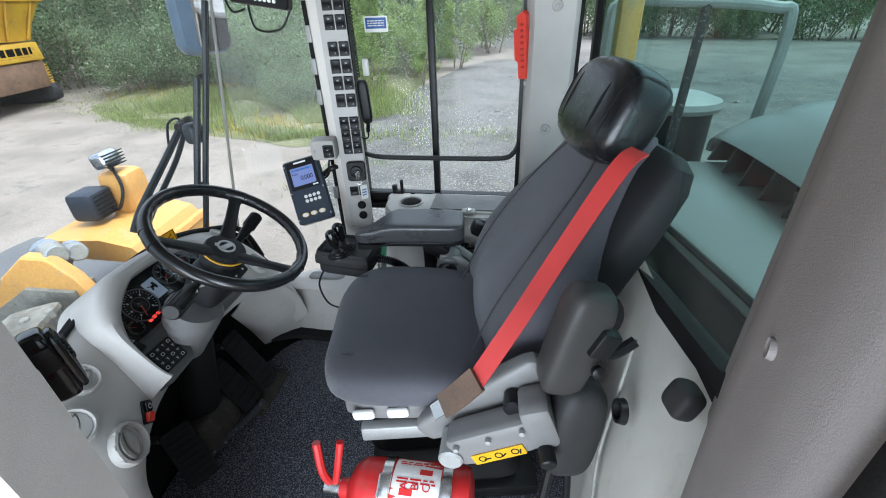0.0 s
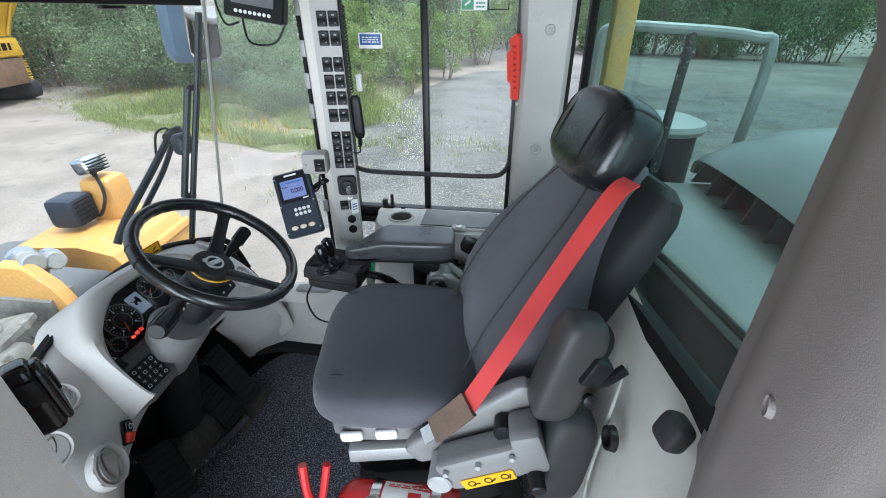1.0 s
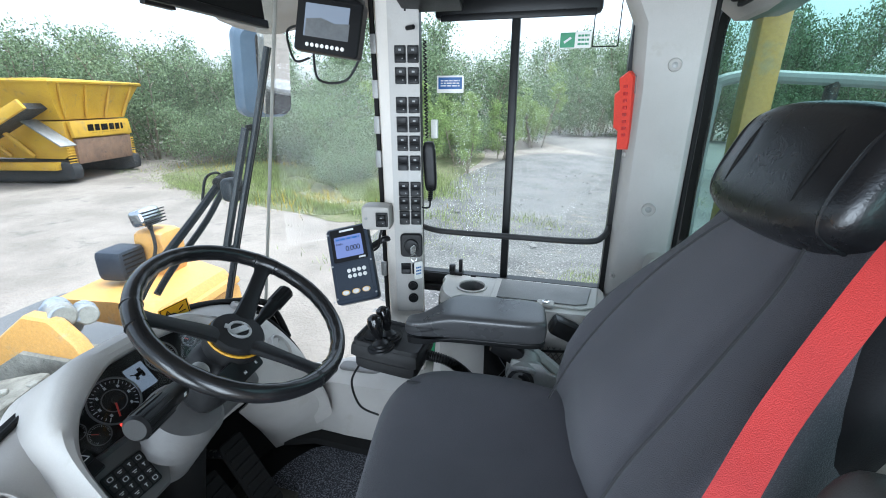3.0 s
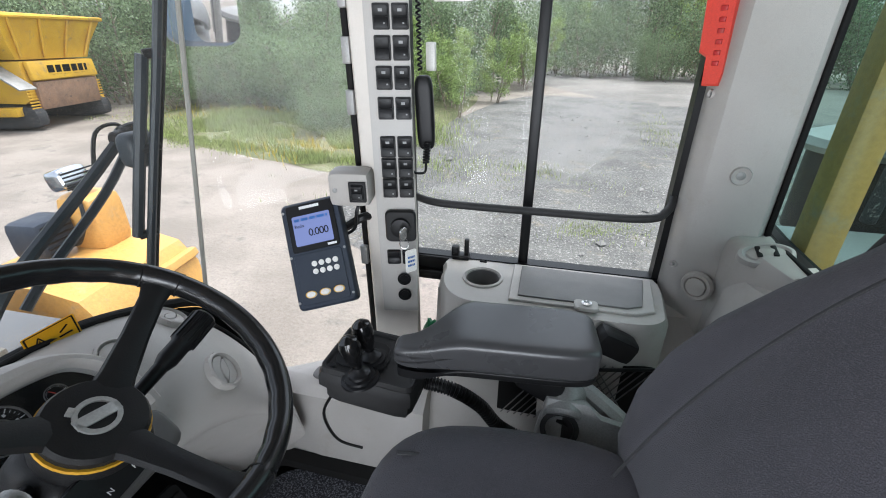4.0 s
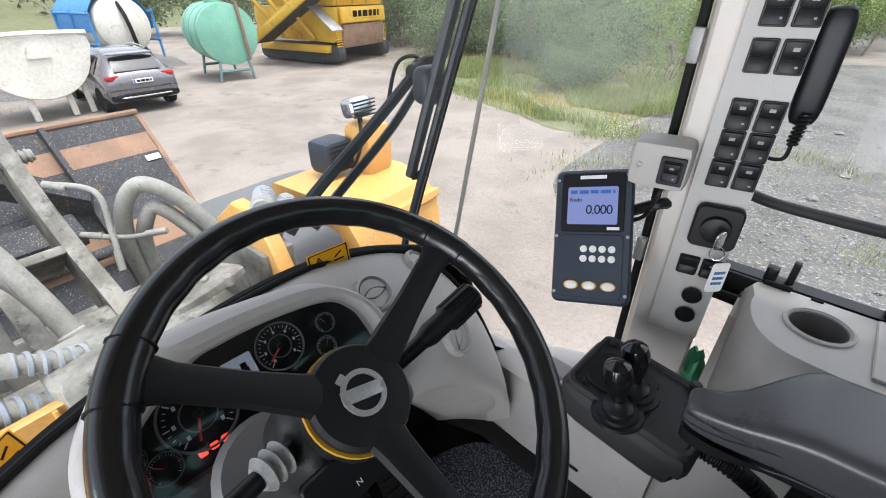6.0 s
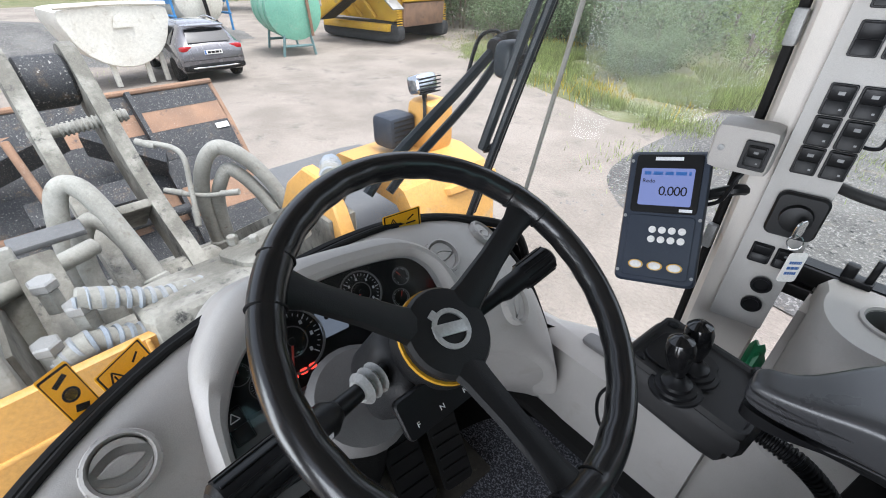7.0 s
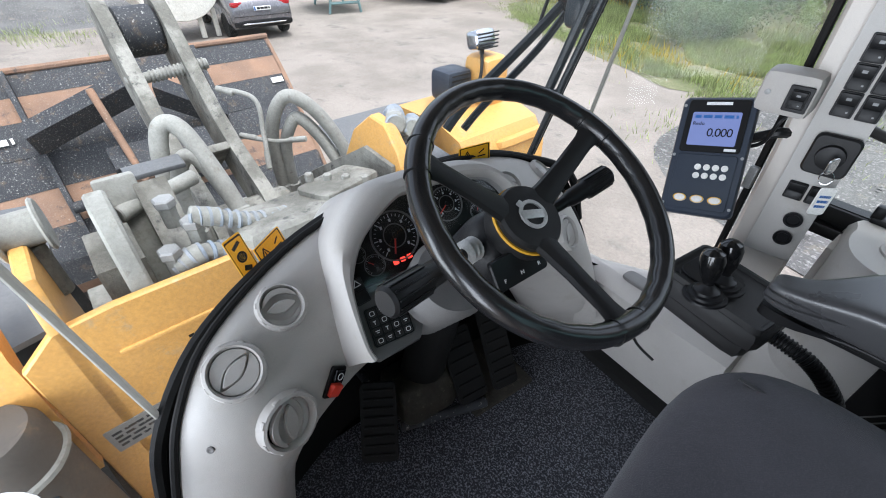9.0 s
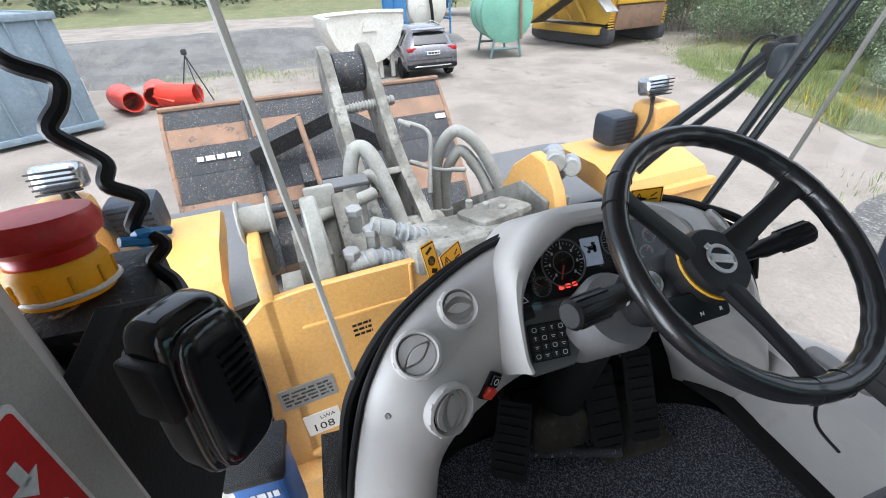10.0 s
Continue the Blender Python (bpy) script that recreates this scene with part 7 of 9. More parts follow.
part("blade_holder", make(tube, [V(x - 0.022, y - 0.012, z) for x, y, z in WB[1:4]], 0.0110, 8, 4), M_WIPER, wp)
for p in WB[1:4]:
    part("clip", make(rod, V(p[0] - 0.02, p[1] - 0.012, p[2]), V(p[0], p[1] + 0.018, p[2] + 0.004), 0.009), M_BLACK, wp)
part("knuckle", make(rbox, (0.05, 0.06, 0.07), pose(-0.365, 0.462, 0.925), 4, 5), M_WIPER, wp)
part("link", make(rod, V(-0.415, 0.512, 0.935), V(-0.345, 0.458, 0.925), 0.016), M_WIPER, wp)
part("hose", make(tube, [WX(0.42, 0.88, 0.03), WX(0.45, 0.955, 0.03), WX(0.50, 0.965, 0.03), WX(0.52, 0.94, 0.03)], 0.004, 6, 5), M_BLACK, wp)
M_NAVYG = mat("blue_grey_mirror_shell", (0.10, 0.15, 0.21), (0.08, 0.12, 0.17), rough=0.4, bump=0.1)
mi = thing("outside_mirror", "tall outside mirror with a blue-grey shell", "mirror")
mm = basis((-0.70, 1.15, 1.285), (0.42, 0.9, 0), (0.14, 0, 1))
part("shell", make(slab, rrect(0.235, 0.37, 0.05), -0.08, 0.0, mm, 0.02), M_NAVYG, mi)
part("mirror_glass", make(slab, rrect(0.155, 0.34, 0.04), 0.0, 0.004, mm @ Matrix.Translation((0.035, 0, 0))), M_MIRROR, mi)
part("arm", make(tube, [(-0.70, 1.17, 1.45), (-0.5, 1.02, 1.52), (-0.3, 0.86, 1.54)], 0.02, 8), M_BLACK, mi)

# ---- engine hood behind the cab ----
M_HOOD = mat("light_grey_hood_paint", (0.165, 0.17, 0.167), (0.145, 0.15, 0.147), rough=0.35, bump=0.05, grain=200, scale=1.5)
hd = thing("engine_hood", "pale grey engine hood with a raised air intake", "engine hood")
bm = bmesh.new()
edge_x = lambda x, y: x + (0.055 - 0.2 * y if x < 1.3 else 0.0)
loft(bm, [[V(edge_x(x, y), y, z if z < 0 else z - s) for y, z in ((-1.18, -0.6), (-1.15, 0.55), (-1.05, 0.65), (-0.5, 0.675), (0.0, 0.69), (0.5, 0.685), (1.05, 0.66), (1.2, 0.60), (1.24, -0.6))] for x, s in ((1.215, 0.012), (1.235, 0), (1.7, 0.0), (2.4, 0.05), (3.2, 0.14), (3.5, 0.3))])
part("body", bm, M_HOOD, hd)
part("front_seal", make(tube, [(edge_x(1.215, y) - 0.006, y, z) for y, z in ((-1.1, 0.58), (-0.5, 0.655), (0.0, 0.67), (0.5, 0.665), (1.05, 0.64))], 0.010, 6, 6), M_RUBBER, hd)
# black sheets added for the shade in the gap between cab and hood
part("gap_shade_panel", make(loft, [[V(edge_x(1.215, y) - 0.012, y, -0.6), V(edge_x(1.215, y) - 0.012, y, 0.615), V(edge_x(1.215, y) - 0.004, y, 0.625), V(edge_x(1.215, y) - 0.004, y, -0.6)] for y in (-1.12, -0.4, 0.4, 1.1)]), M_RUBBER, hd, "black panel added for the shade below the hood edge")
part("gap_shade_cover", make(boxat, (1.07, -1.1, 0.30), (1.20, 1.1, 0.33), 0.004), M_RUBBER, hd)
# raised air intake: a hollow arch open to the cab, with upright vanes
DOME = ((1.50, 0.735, 0.135), (1.52, 0.745, 0.165), (1.60, 0.755, 0.24), (1.75, 0.755, 0.31), (2.0, 0.73, 0.34), (2.4, 0.64, 0.30), (2.8, 0.47, 0.17), (3.0, 0.2, 0.03))
arch = lambda x, w, h, k=1.0: [V(x + 0.06 * abs(math.cos(a)) ** 3, 0.46 + w * k * math.cos(a), 0.668 + h * k * math.sin(a) ** 0.75) for a in (math.pi * j / 28 for j in range(29))]
bm = bmesh.new()
loft(bm, [arch(1.62, 0.735, 0.135, 0.955), arch(1.505, 0.735, 0.135, 0.965)] + [arch(*d) for d in DOME], False, False)
part("intake_bulge", bm, M_HOOD, hd, sharp=50)
# flat black face added to give the hollow arch its dark inside
bm = bmesh.new()
bm.faces.new([bm.verts.new(p) for p in arch(1.615, 0.735, 0.135, 0.95)])
part("intake_mouth", bm, M_BLACK, hd, "black face added behind the intake vanes for the dark inside")
for k in range(9):
    y_ = 0.46 + 0.145 * (k - 4)
    top_ = 0.130 * max(0.05, 1 - ((y_ - 0.46) / 0.72) ** 2) ** 0.40
    part("vane", make(slab, [(0.0, 0.0), (0.10, 0.0), (0.10, top_), (0.035, top_)], -0.006, 0.006, basis((1.512, y_, 0.672), (1, 0, 0), (0, 0, 1))), M_DARK, hd)
rl = thing("hood_rail", "grey tubular guard rail on the hood", "rail")
part("tube", make(tube, [(1.08, 1.25, 0.62), (1.08, 1.25, 1.15), (1.12, 1.25, 1.25), (1.35, 1.25, 1.25), (1.68, 1.25, 1.22), (1.76, 1.25, 1.15), (1.74, 1.25, 0.62)], 0.022, 10, 5), M_ALU, rl)
part("post", make(rod, (1.44, 1.25, 1.24), (1.42, 1.25, 0.62), 0.02), M_DARKSTEEL, rl)
cp = thing("air_precleaner", "round grey pre-cleaner with a mesh band", "air cleaner")
cm = Matrix.Translation((1.49, 1.48, 0.60))
part("stand", make(rod, (1.49, 1.48, 0.55), (1.40, 1.22, 0.20), 0.06), M_DARK, cp)
part("mesh_band", make(lathe, [(0.165, -0.1), (0.165, 0.20), (0.001, 0.20)], cm, 28), M_DARK, cp)
part("lid", make(lathe, [(0.19, 0.19), (0.20, 0.21), (0.19, 0.235), (0.12, 0.26), (0.001, 0.265)], cm, 28), M_ALU, cp)
ex = thing("cab_corner_tube", "yellow painted cab corner behind the window", "frame", kind=S_)
part("post", make(boxat, (1.025, 0.79, -0.3), (1.10, 0.87, 1.6), 0.02), M_YELLOW, ex)

# ---- things in the yard ----
def car():
    c = thing("parked_car", "dark grey estate car parked on the yard", "car")
    M_CAR = mat("dark_grey_car_paint", (0.17, 0.165, 0.175), (0.145, 0.14, 0.15), rough=0.25, metal=0.4, coat=1.0, bump=0.0)
    M_CARGL = mat("dark_car_glass", (0.012, 0.014, 0.016), rough=0.06, bump=0.0)
    M_TAIL = mat("red_tail_lamp", (0.45, 0.01, 0.015), rough=0.2, bump=0.0)
    cm = pose(-16.6, 3.05, G, 0, 0, 4)        # nose away from the cab, tail at local +x 2.2
    secs = []
    for x, w, zb, belt, roof, rw in ((-2.25, 0.62, 0.35, 0.62, 0.66, 0.5), (-2.1, 0.85, 0.25, 0.78, 0.84, 0.7), (-1.2, 0.92, 0.22, 0.92, 0.98, 0.75), (-0.85, 0.92, 0.22, 0.96, 1.1, 0.68), (-0.3, 0.92, 0.22, 0.98, 1.50, 0.60), (0.5, 0.92, 0.22, 1.0, 1.58, 0.60), (1.4, 0.92, 0.24, 1.02, 1.53, 0.58), (1.75, 0.92, 0.26, 1.03, 1.40, 0.58), (2.05, 0.90, 0.30, 1.02, 1.08, 0.66), (2.17, 0.86, 0.36, 0.92, 0.95, 0.74), (2.20, 0.84, 0.45, 0.80, 0.82, 0.76)):
        half = [V(x, 0, zb), V(x, w * 0.9, zb), V(x, w, zb + 0.2), V(x, w, (zb + belt) / 2), V(x, w * 0.97, belt), V(x, rw, roof - 0.02), V(x, rw * 0.6, roof), V(x, 0, roof + 0.015)]
        secs.append([cm @ p for p in half] + [cm @ V(p.x, -p.y, p.z) for p in half[-2:0:-1]])
    part("body", make(loft, secs), M_CAR, c, sharp=60)
    part("rear_window", make(loft, [[cm @ V(x, y, z) for y in (-w, -w * 0.5, 0, w * 0.5, w)] for x, z, w in ((1.80, 1.40, 0.52), (1.95, 1.26, 0.56), (2.09, 1.09, 0.60))], False, False), M_CARGL, c, "dark tinted rear window")
    part("spoiler", make(rbox, (0.24, 1.16, 0.05), cm @ pose(1.78, 0, 1.49, 0, 6, 0), 5, 4), M_CAR, c)
    for sy in (-1, 1):
        part("side_window", make(loft, [[cm @ V(x, sy * 0.915, 1.02), cm @ V(x2, sy * 0.66, 1.44)] for x, x2 in ((-0.7, -0.25), (0.3, 0.3), (1.5, 1.4))], False, False), M_CARGL, c)
        tl = part("tail_lamp", make(rbox, (0.16, 0.36, 0.13), cm @ pose(2.10, sy * 0.68, 0.94, 0, 0, -sy * 14), 5, 4), M_TAIL, c, "red tail lamp")
        part("roof_rail", make(tube, [cm @ V(-0.2, sy * 0.56, 1.52), cm @ V(0.5, sy * 0.57, 1.62), cm @ V(1.4, sy * 0.55, 1.57)], 0.018, 6), M_CHROME, c)
        part("mirror", make(rbox, (0.1, 0.2, 0.13), cm @ pose(-0.6, sy * 1.02, 1.05), 4, 3), M_CAR, c)
        part("exhaust", make(rbox, (0.05, 0.16, 0.06), cm @ pose(2.17, sy * 0.6, 0.40), 4, 3), M_CHROME, c)
        for x in (-1.45, 1.35):
            wm = cm @ basis((x, sy * 0.82, 0.34), (1, 0, 0), (0, 0, 1))
            w = part("wheel", make(lathe, [(0.2, -0.11), (0.32, -0.115), (0.34, -0.08), (0.34, 0.08), (0.32, 0.115), (0.2, 0.11)], wm, 28), M_RUBBER, c)
            part("rim", make(lathe, [(0.03, -0.09), (0.21, -0.10), (0.21, 0.10), (0.03, 0.09)], wm, 20), M_ALU, w)
    part("bumper", make(rbox, (0.20, 1.74, 0.22), cm @ pose(2.12, 0, 0.44), 5, 5), M_BLACK, c)
    part("bumper_trim", make(rbox, (0.05, 1.3, 0.04), cm @ pose(2.225, 0, 0.44), 5, 3), M_CHROME, c)
    pl = part("number_plate", make(box, (0.012, 0.50, 0.11), cm @ pose(2.215, 0, 0.83, 0, -8, 0), 0.004), M_WHITE, c, "white plate with dark bars")
    part("plate_bars", make(bars, 1, 0.38, 0.12, cm @ basis((2.223, 0.03, 0.83), (0, 1, 0), (-0.1, 0, 1)), 5, 0.003), M_INK, pl)
    part("plate_band", make(box, (0.004, 0.045, 0.10), cm @ pose(2.222, -0.22, 0.83, 0, -8, 0)), M_BLUE, pl)
    return c


car()


def tank(name, label, o, yaw, r, length, body, legs):
    t = thing(name, label, "tank")
    m = pose(*o, 0, 0, yaw)
    tm = m @ basis((0, 0, r + 0.55), (0, 0, 1), (0, 1, 0))
    part("barrel", make(lathe, [(0.02, -length / 2 - 0.10), (r * 0.7, -length / 2 - 0.07), (r, -length / 2), (r, length / 2), (r * 0.7, length / 2 + 0.07), (0.02, length / 2 + 0.10)], tm, 40), body, t)
    for x in (-length * 0.48, length * 0.48):
        for sy in (-1, 1):
            part("leg", make(rod, m @ V(x, sy * 0.30, 1.9), m @ V(x * 1.03, sy * 0.62, 0.0), 0.05, n=6), legs, t)
        part("brace", make(rod, m @ V(x * 1.02, -0.58, 0.35), m @ V(x * 1.02, 0.58, 0.35), 0.05, n=6), legs, t)
        part("brace", make(rod, m @ V(x * 1.05, -0.42, 1.35), m @ V(x * 1.05, 0.42, 1.35), 0.06, n=6), legs, t)
        part("gusset", make(box, (0.06, 0.62, 0.5), m @ pose(x * 1.06, 0, 1.55), 0.02), legs, t)
    for k in range(3):
        part("band", make(lathe, [(r + 0.002, -0.03), (r + 0.02, -0.03), (r + 0.02, 0.03), (r + 0.002, 0.03)], tm @ Matrix.Translation((0, 0, (k - 1) * length * 0.36)), 36), body, t)
    part("hatch", make(lathe, [(0.28, 0), (0.28, 0.1), (0.02, 0.14)], m @ Matrix.Translation((0.1, 0, 2 * r + 0.52)), 20), body, t)
    part("pipe", make(tube, [m @ V(length * 0.52, 0.45, 2.6), m @ V(length * 0.56, 0.5, 1.6), m @ V(length * 0.56, 0.55, 0.7)], 0.06, 8), M_RUST, t)
    return t


M_TANKG = mat("faded_green_tank_paint", (0.20, 0.46, 0.33), (0.16, 0.38, 0.28), rough=0.5, bump=0.1, grain=20, scale=1.5, c3=(0.30, 0.44, 0.34))
M_LEGS = mat("blue_grey_leg_paint", (0.16, 0.26, 0.26), (0.13, 0.22, 0.22), rough=0.6, bump=0.1, c3=(0.22, 0.14, 0.09))
M_CREAM = mat("cream_tank_paint", (0.74, 0.72, 0.64), (0.66, 0.63, 0.55), rough=0.5, bump=0.1, grain=15, scale=1.2, c3=(0.5, 0.46, 0.38))
M_BLUEP = mat("bright_blue_paint", (0.05, 0.26, 0.58), (0.04, 0.21, 0.48), rough=0.45, bump=0.1, grain=20)
tank("green_tank", "faded green steel tank on braced legs", (-18.6, 7.2, G), -8, 1.02, 2.6, M_TANKG, M_LEGS)
bt = thing("blue_tank_trailer", "blue framed trailer with a white tank", "tank trailer")
m = pose(-24.5, 4.9, G, 0, 0, 12)
part("barrel", make(lathe, [(0.02, -1.6), (0.9, -1.55), (1.05, -1.45), (1.05, 1.45), (0.9, 1.55), (0.02, 1.6)], m @ basis((0, 0, 1.75), (0, 0, 1), (0, 1, 0)), 36), M_CREAM, bt)
part("hood", make(loft, [[m @ V(x, 1.22 * math.cos(a), 1.75 + 1.22 * math.sin(a)) for a in (radians(-10 + 200 * k / 16) for k in range(17))] for x in (-1.7, 1.35)], False, False), M_BLUEP, bt)
for sy in (-1, 1):
    for x in (-1.5, 0, 1.5):
        part("post", make(rod, m @ V(x, sy * 1.22, 0.4), m @ V(x, sy * 1.22, 2.3), 0.05, n=6), M_BLUEP, bt)
    part("rail", make(rod, m @ V(-1.6, sy * 1.22, 1.1), m @ V(1.6, sy * 1.22, 1.1), 0.05, n=6), M_BLUEP, bt)
    part("rail", make(rod, m @ V(-1.6, sy * 1.22, 2.2), m @ V(1.6, sy * 1.22, 2.2), 0.05, n=6), M_BLUEP, bt)
    part("wheel", make(lathe, [(0.2, -0.1), (0.4, -0.12), (0.42, 0), (0.4, 0.12), (0.2, 0.1)], m @ basis((0.2, sy * 1.0, 0.42), (1, 0, 0), (0, 0, 1)), 24), M_RUBBER, bt)
part("chassis", make(box, (3.7, 1.0, 0.2), m @ pose(0.05, 0, 0.7), 0.02), M_BLACK, bt)
part("boom_hose", make(tube, [m @ V(1.8, 0.1, 0.9), m @ V(1.7, 0.0, 2.2), m @ V(0.8, -0.1, 3.3), m @ V(0, 0, 3.2)], 0.08, 8), M_BLACK, bt)

wt = thing("white_hopper", "cream steel hopper with a rounded belly", "hopper")
m = pose(-16.2, 1.05, G, 0, 0, 10) @ Matrix.Diagonal((0.86, 0.86, 0.86, 1))
rings = []
for x, k in ((-1.2, 1.0), (-1.15, 1.02), (1.15, 1.02), (1.2, 1.0)):
    rings.append([m @ V(x, 1.42 * k * math.cos(a) * (1 if math.sin(a) < 0 else 1.05), 1.95 + 0.02 + (1.35 * k * math.sin(a) if math.sin(a) < 0 else 0.35 * math.sin(a) ** 0.2)) for a in (2 * math.pi * j / 32 for j in range(32))])
part("trough", make(loft, rings), M_CREAM, wt)
part("rim", make(tube, [m @ V(1.2, -1.5, 2.35), m @ V(1.22, 0, 2.40), m @ V(1.2, 1.5, 2.35)], 0.06, 6, 4), M_CREAM, wt)
for y in (-0.5, 0.5, 1.0):
    part("leg", make(box, (0.12, 0.16, 0.9), m @ pose(0.9, y, 0.45), 0.02), M_CREAM, wt)
part("bracket", make(slab, [(-0.3, 0), (0.3, 0), (0.2, 0.3), (0, 0.42), (-0.2, 0.3)], 0, 0.05, m @ basis((1.22, 0.1, 1.75), (0, 1, 0), (0, 0, 1))), M_CREAM, wt)


def crusher():
    c = thing("tracked_crusher", "yellow tracked screening machine on rubber tracks", "crusher")
    m = pose(-18.6, 13.4, G, 0, 0, 13) @ Matrix.Diagonal((1.15, 1.2, 1.0, 1))      # local +x faces the cab
    part("track", make(rbox, (4.6, 0.55, 0.85), m @ pose(-1.6, -1.35, 0.44), 5, 5), M_DARKSTEEL, c)
    part("track", make(rbox, (4.6, 0.55, 0.85), m @ pose(-1.6, 1.35, 0.44), 5, 5), M_DARKSTEEL, c)
    for sy in (-1, 1):
        part("track_cover", make(box, (3.8, 0.35, 0.3), m @ pose(-1.6, sy * 1.62, 0.66), 0.03), M_YELLOW2, c)
    part("body", make(loft, [[m @ V(x, -w, 1.0 - d), m @ V(x, w, 1.0 - d), m @ V(x, w, 2.15), m @ V(x, w * 0.98, 2.3), m @ V(x, -w * 0.98, 2.3), m @ V(x, -w, 2.15)] for x, w, d in ((-4.0, 1.4, 0), (0.35, 1.45, 0.1), (0.55, 1.38, -0.05))]), M_YELLOW2, c)
    rings = [[m @ V(x * k - 0.9, y * k2, z) for x, y in ((1.75, -1.7), (1.75, 1.7), (-2.6, 1.7), (-2.6, -1.7))] for k, k2, z in ((0.80, 0.80, 2.35), (0.86, 0.92, 2.9), (1.04, 1.12, 3.7))]
    part("hopper", make(loft, rings), M_YELLOW2, c)
    for y in (-1.2, -0.4, 0.4, 1.2):
        part("hopper_rib", make(rod, m @ V(0.55, y, 2.4), m @ V(0.92, y * 1.3, 3.7), 0.05, n=5), M_YELLOW2, c)
    part("hopper_rim", make(tube, [m @ V(0.95, -1.92, 3.72), m @ V(0.95, 1.92, 3.72), m @ V(-3.6, 1.92, 3.74), m @ V(-3.6, -1.92, 3.74)], 0.08, 6, 1, True, False), M_YELLOW2, c)
    dr = part("front_door", make(box, (0.12, 2.4, 0.95), m @ pose(0.60, 0, 1.15, 0, 5, 0), 0.02), M_RUST, c, "brown dirty front door")
    part("head_board", make(box, (0.14, 2.55, 0.62), m @ pose(0.66, 0, 1.98, 0, -4, 0), 0.03), M_YELLOW2, c)
    part("brand_bars", make(bars, 1, 1.55, 0.5, m @ basis((0.745, 0.1, 2.02), (0, 1, 0), (0.05, 0, 1)), 4, 0.01), M_INK, c)
    part("small_bars", make(bars, 1, 1.3, 0.12, m @ basis((0.735, 0.1, 1.80), (0, 1, 0), (0.05, 0, 1)), 6, 0.01), M_INK, c)
    part("chute", make(box, (1.6, 0.5, 0.06), m @ pose(0.35, -1.75, 1.9, 0, 35, -8), 0.01), M_ALU, c, "grey steel chute")
    for k in range(8):
        part("grille_slat", make(box, (0.03, 0.45, 0.05), m @ pose(0.56, -1.28, 0.75 + 0.1 * k, 0, 0, 0), 0.01), M_YELLOW2, c)
        part("grille_slat", make(box, (0.03, 0.30, 0.05), m @ pose(0.50, 1.40, 0.75 + 0.1 * k, 0, 0, 0), 0.01), M_YELLOW2, c)
    part("side_conveyor", make(box, (3.6, 0.9, 0.25), m @ pose(-1.2, -2.1, 1.9, 0, -32, 6), 0.03), M_DARKSTEEL, c)
    part("conveyor_frame", make(box, (3.9, 0.12, 0.35), m @ pose(-1.2, -2.6, 1.9, 0, -32, 6), 0.02), M_YELLOW2, c)
    for k in range(3):
        part("arm", make(rod, m @ V(-0.6 - 0.8 * k, -1.5, 1.0), m @ V(-1.6 - 0.6 * k, -2.3, 3.2 - 0.3 * k), 0.09, n=6), M_YELLOW2, c)
    part("mast", make(rod, m @ V(-3.4, -0.8, 3.7), m @ V(-3.8, -0.9, 5.0), 0.05, n=6), M_DARKSTEEL, c)
    return c


crusher()
ct = thing("shipping_container", "blue-grey steel shipping container", "container")
M_CONT = mat("blue_grey_container_paint", (0.20, 0.26, 0.30), (0.17, 0.22, 0.26), rough=0.55, bump=0.1, grain=15, scale=1.5, c3=(0.26, 0.30, 0.32))
m = pose(-13.9, -8.8, G, 0, 0, 38)
part("frame_box", make(box, (6.0, 2.44, 2.45), m @ pose(0, 0, 1.325), 0.03), M_CONT, ct)
for k in range(24):
    part("corrugation", make(box, (0.12, 0.05, 2.15), m @ pose(-2.8 + 0.243 * k, 1.235, 1.32), 0.015), M_CONT, ct)
    part("corrugation", make(box, (0.12, 0.05, 2.15), m @ pose(-2.8 + 0.243 * k, -1.235, 1.32), 0.015), M_CONT, ct)
for y in (-0.9, -0.35, 0.35, 0.9):
    part("lock_rod", make(rod, m @ V(3.05, y, 0.25), m @ V(3.05, y, 2.45), 0.02, n=6), M_CONT, ct)
for z in (0.14, 2.52):
    for y in (-1.24, 1.24):
        part("rail", make(box, (6.1, 0.1, 0.14), m @ pose(0, y, z), 0.01), M_CONT, ct)
    part("rail", make(box, (0.1, 2.5, 0.14), m @ pose(3.02, 0, z), 0.01), M_CONT, ct)
sg = part("sign", make(box, (1.9, 0.02, 0.38), m @ pose(1.9, 1.275, 0.98)), M_WHITE, ct, "white sign board")
part("sign_bars", make(bars, 1, 1.6, 0.36, m @ basis((1.9, 1.29, 0.98), (-1, 0, 0), (0, 0, 1)), 2, 0.01), M_DARKSTEEL, sg)
part("code_bars", make(bars, 2, 1.5, 0.34, m @ basis((2.0, 1.275, 2.15), (-1, 0, 0), (0, 0, 1)), 9, 0.01), M_WHITE, ct)
for i, (x, y, rz, l) in enumerate(((-14.6, -6.2, 30, 1.4), (-14.2, -5.0, 70, 1.1), (-14.9, -5.3, 10, 1.0))):
    rc = thing("red_chute", "bright red plastic rubble chute lying on the ground", "chute", "red chutes")
    part("shell", make(lathe, [(0.34, 0), (0.36, 0.04), (0.30, l * 0.5), (0.27, l), (0.24, l), (0.28, l * 0.5), (0.31, 0.02)], pose(x, y, G + 0.30, 0, 88, rz), 24), M_ORANGE, rc)
    part("flap", make(box, (0.6, 0.5, 0.04), pose(x + 0.2, y + 0.2, G + 0.35, 20, 15, rz), 0.01), M_ORANGE, rc)
tp = thing("tripod", "dark survey tripod standing on the yard edge", "tripod")
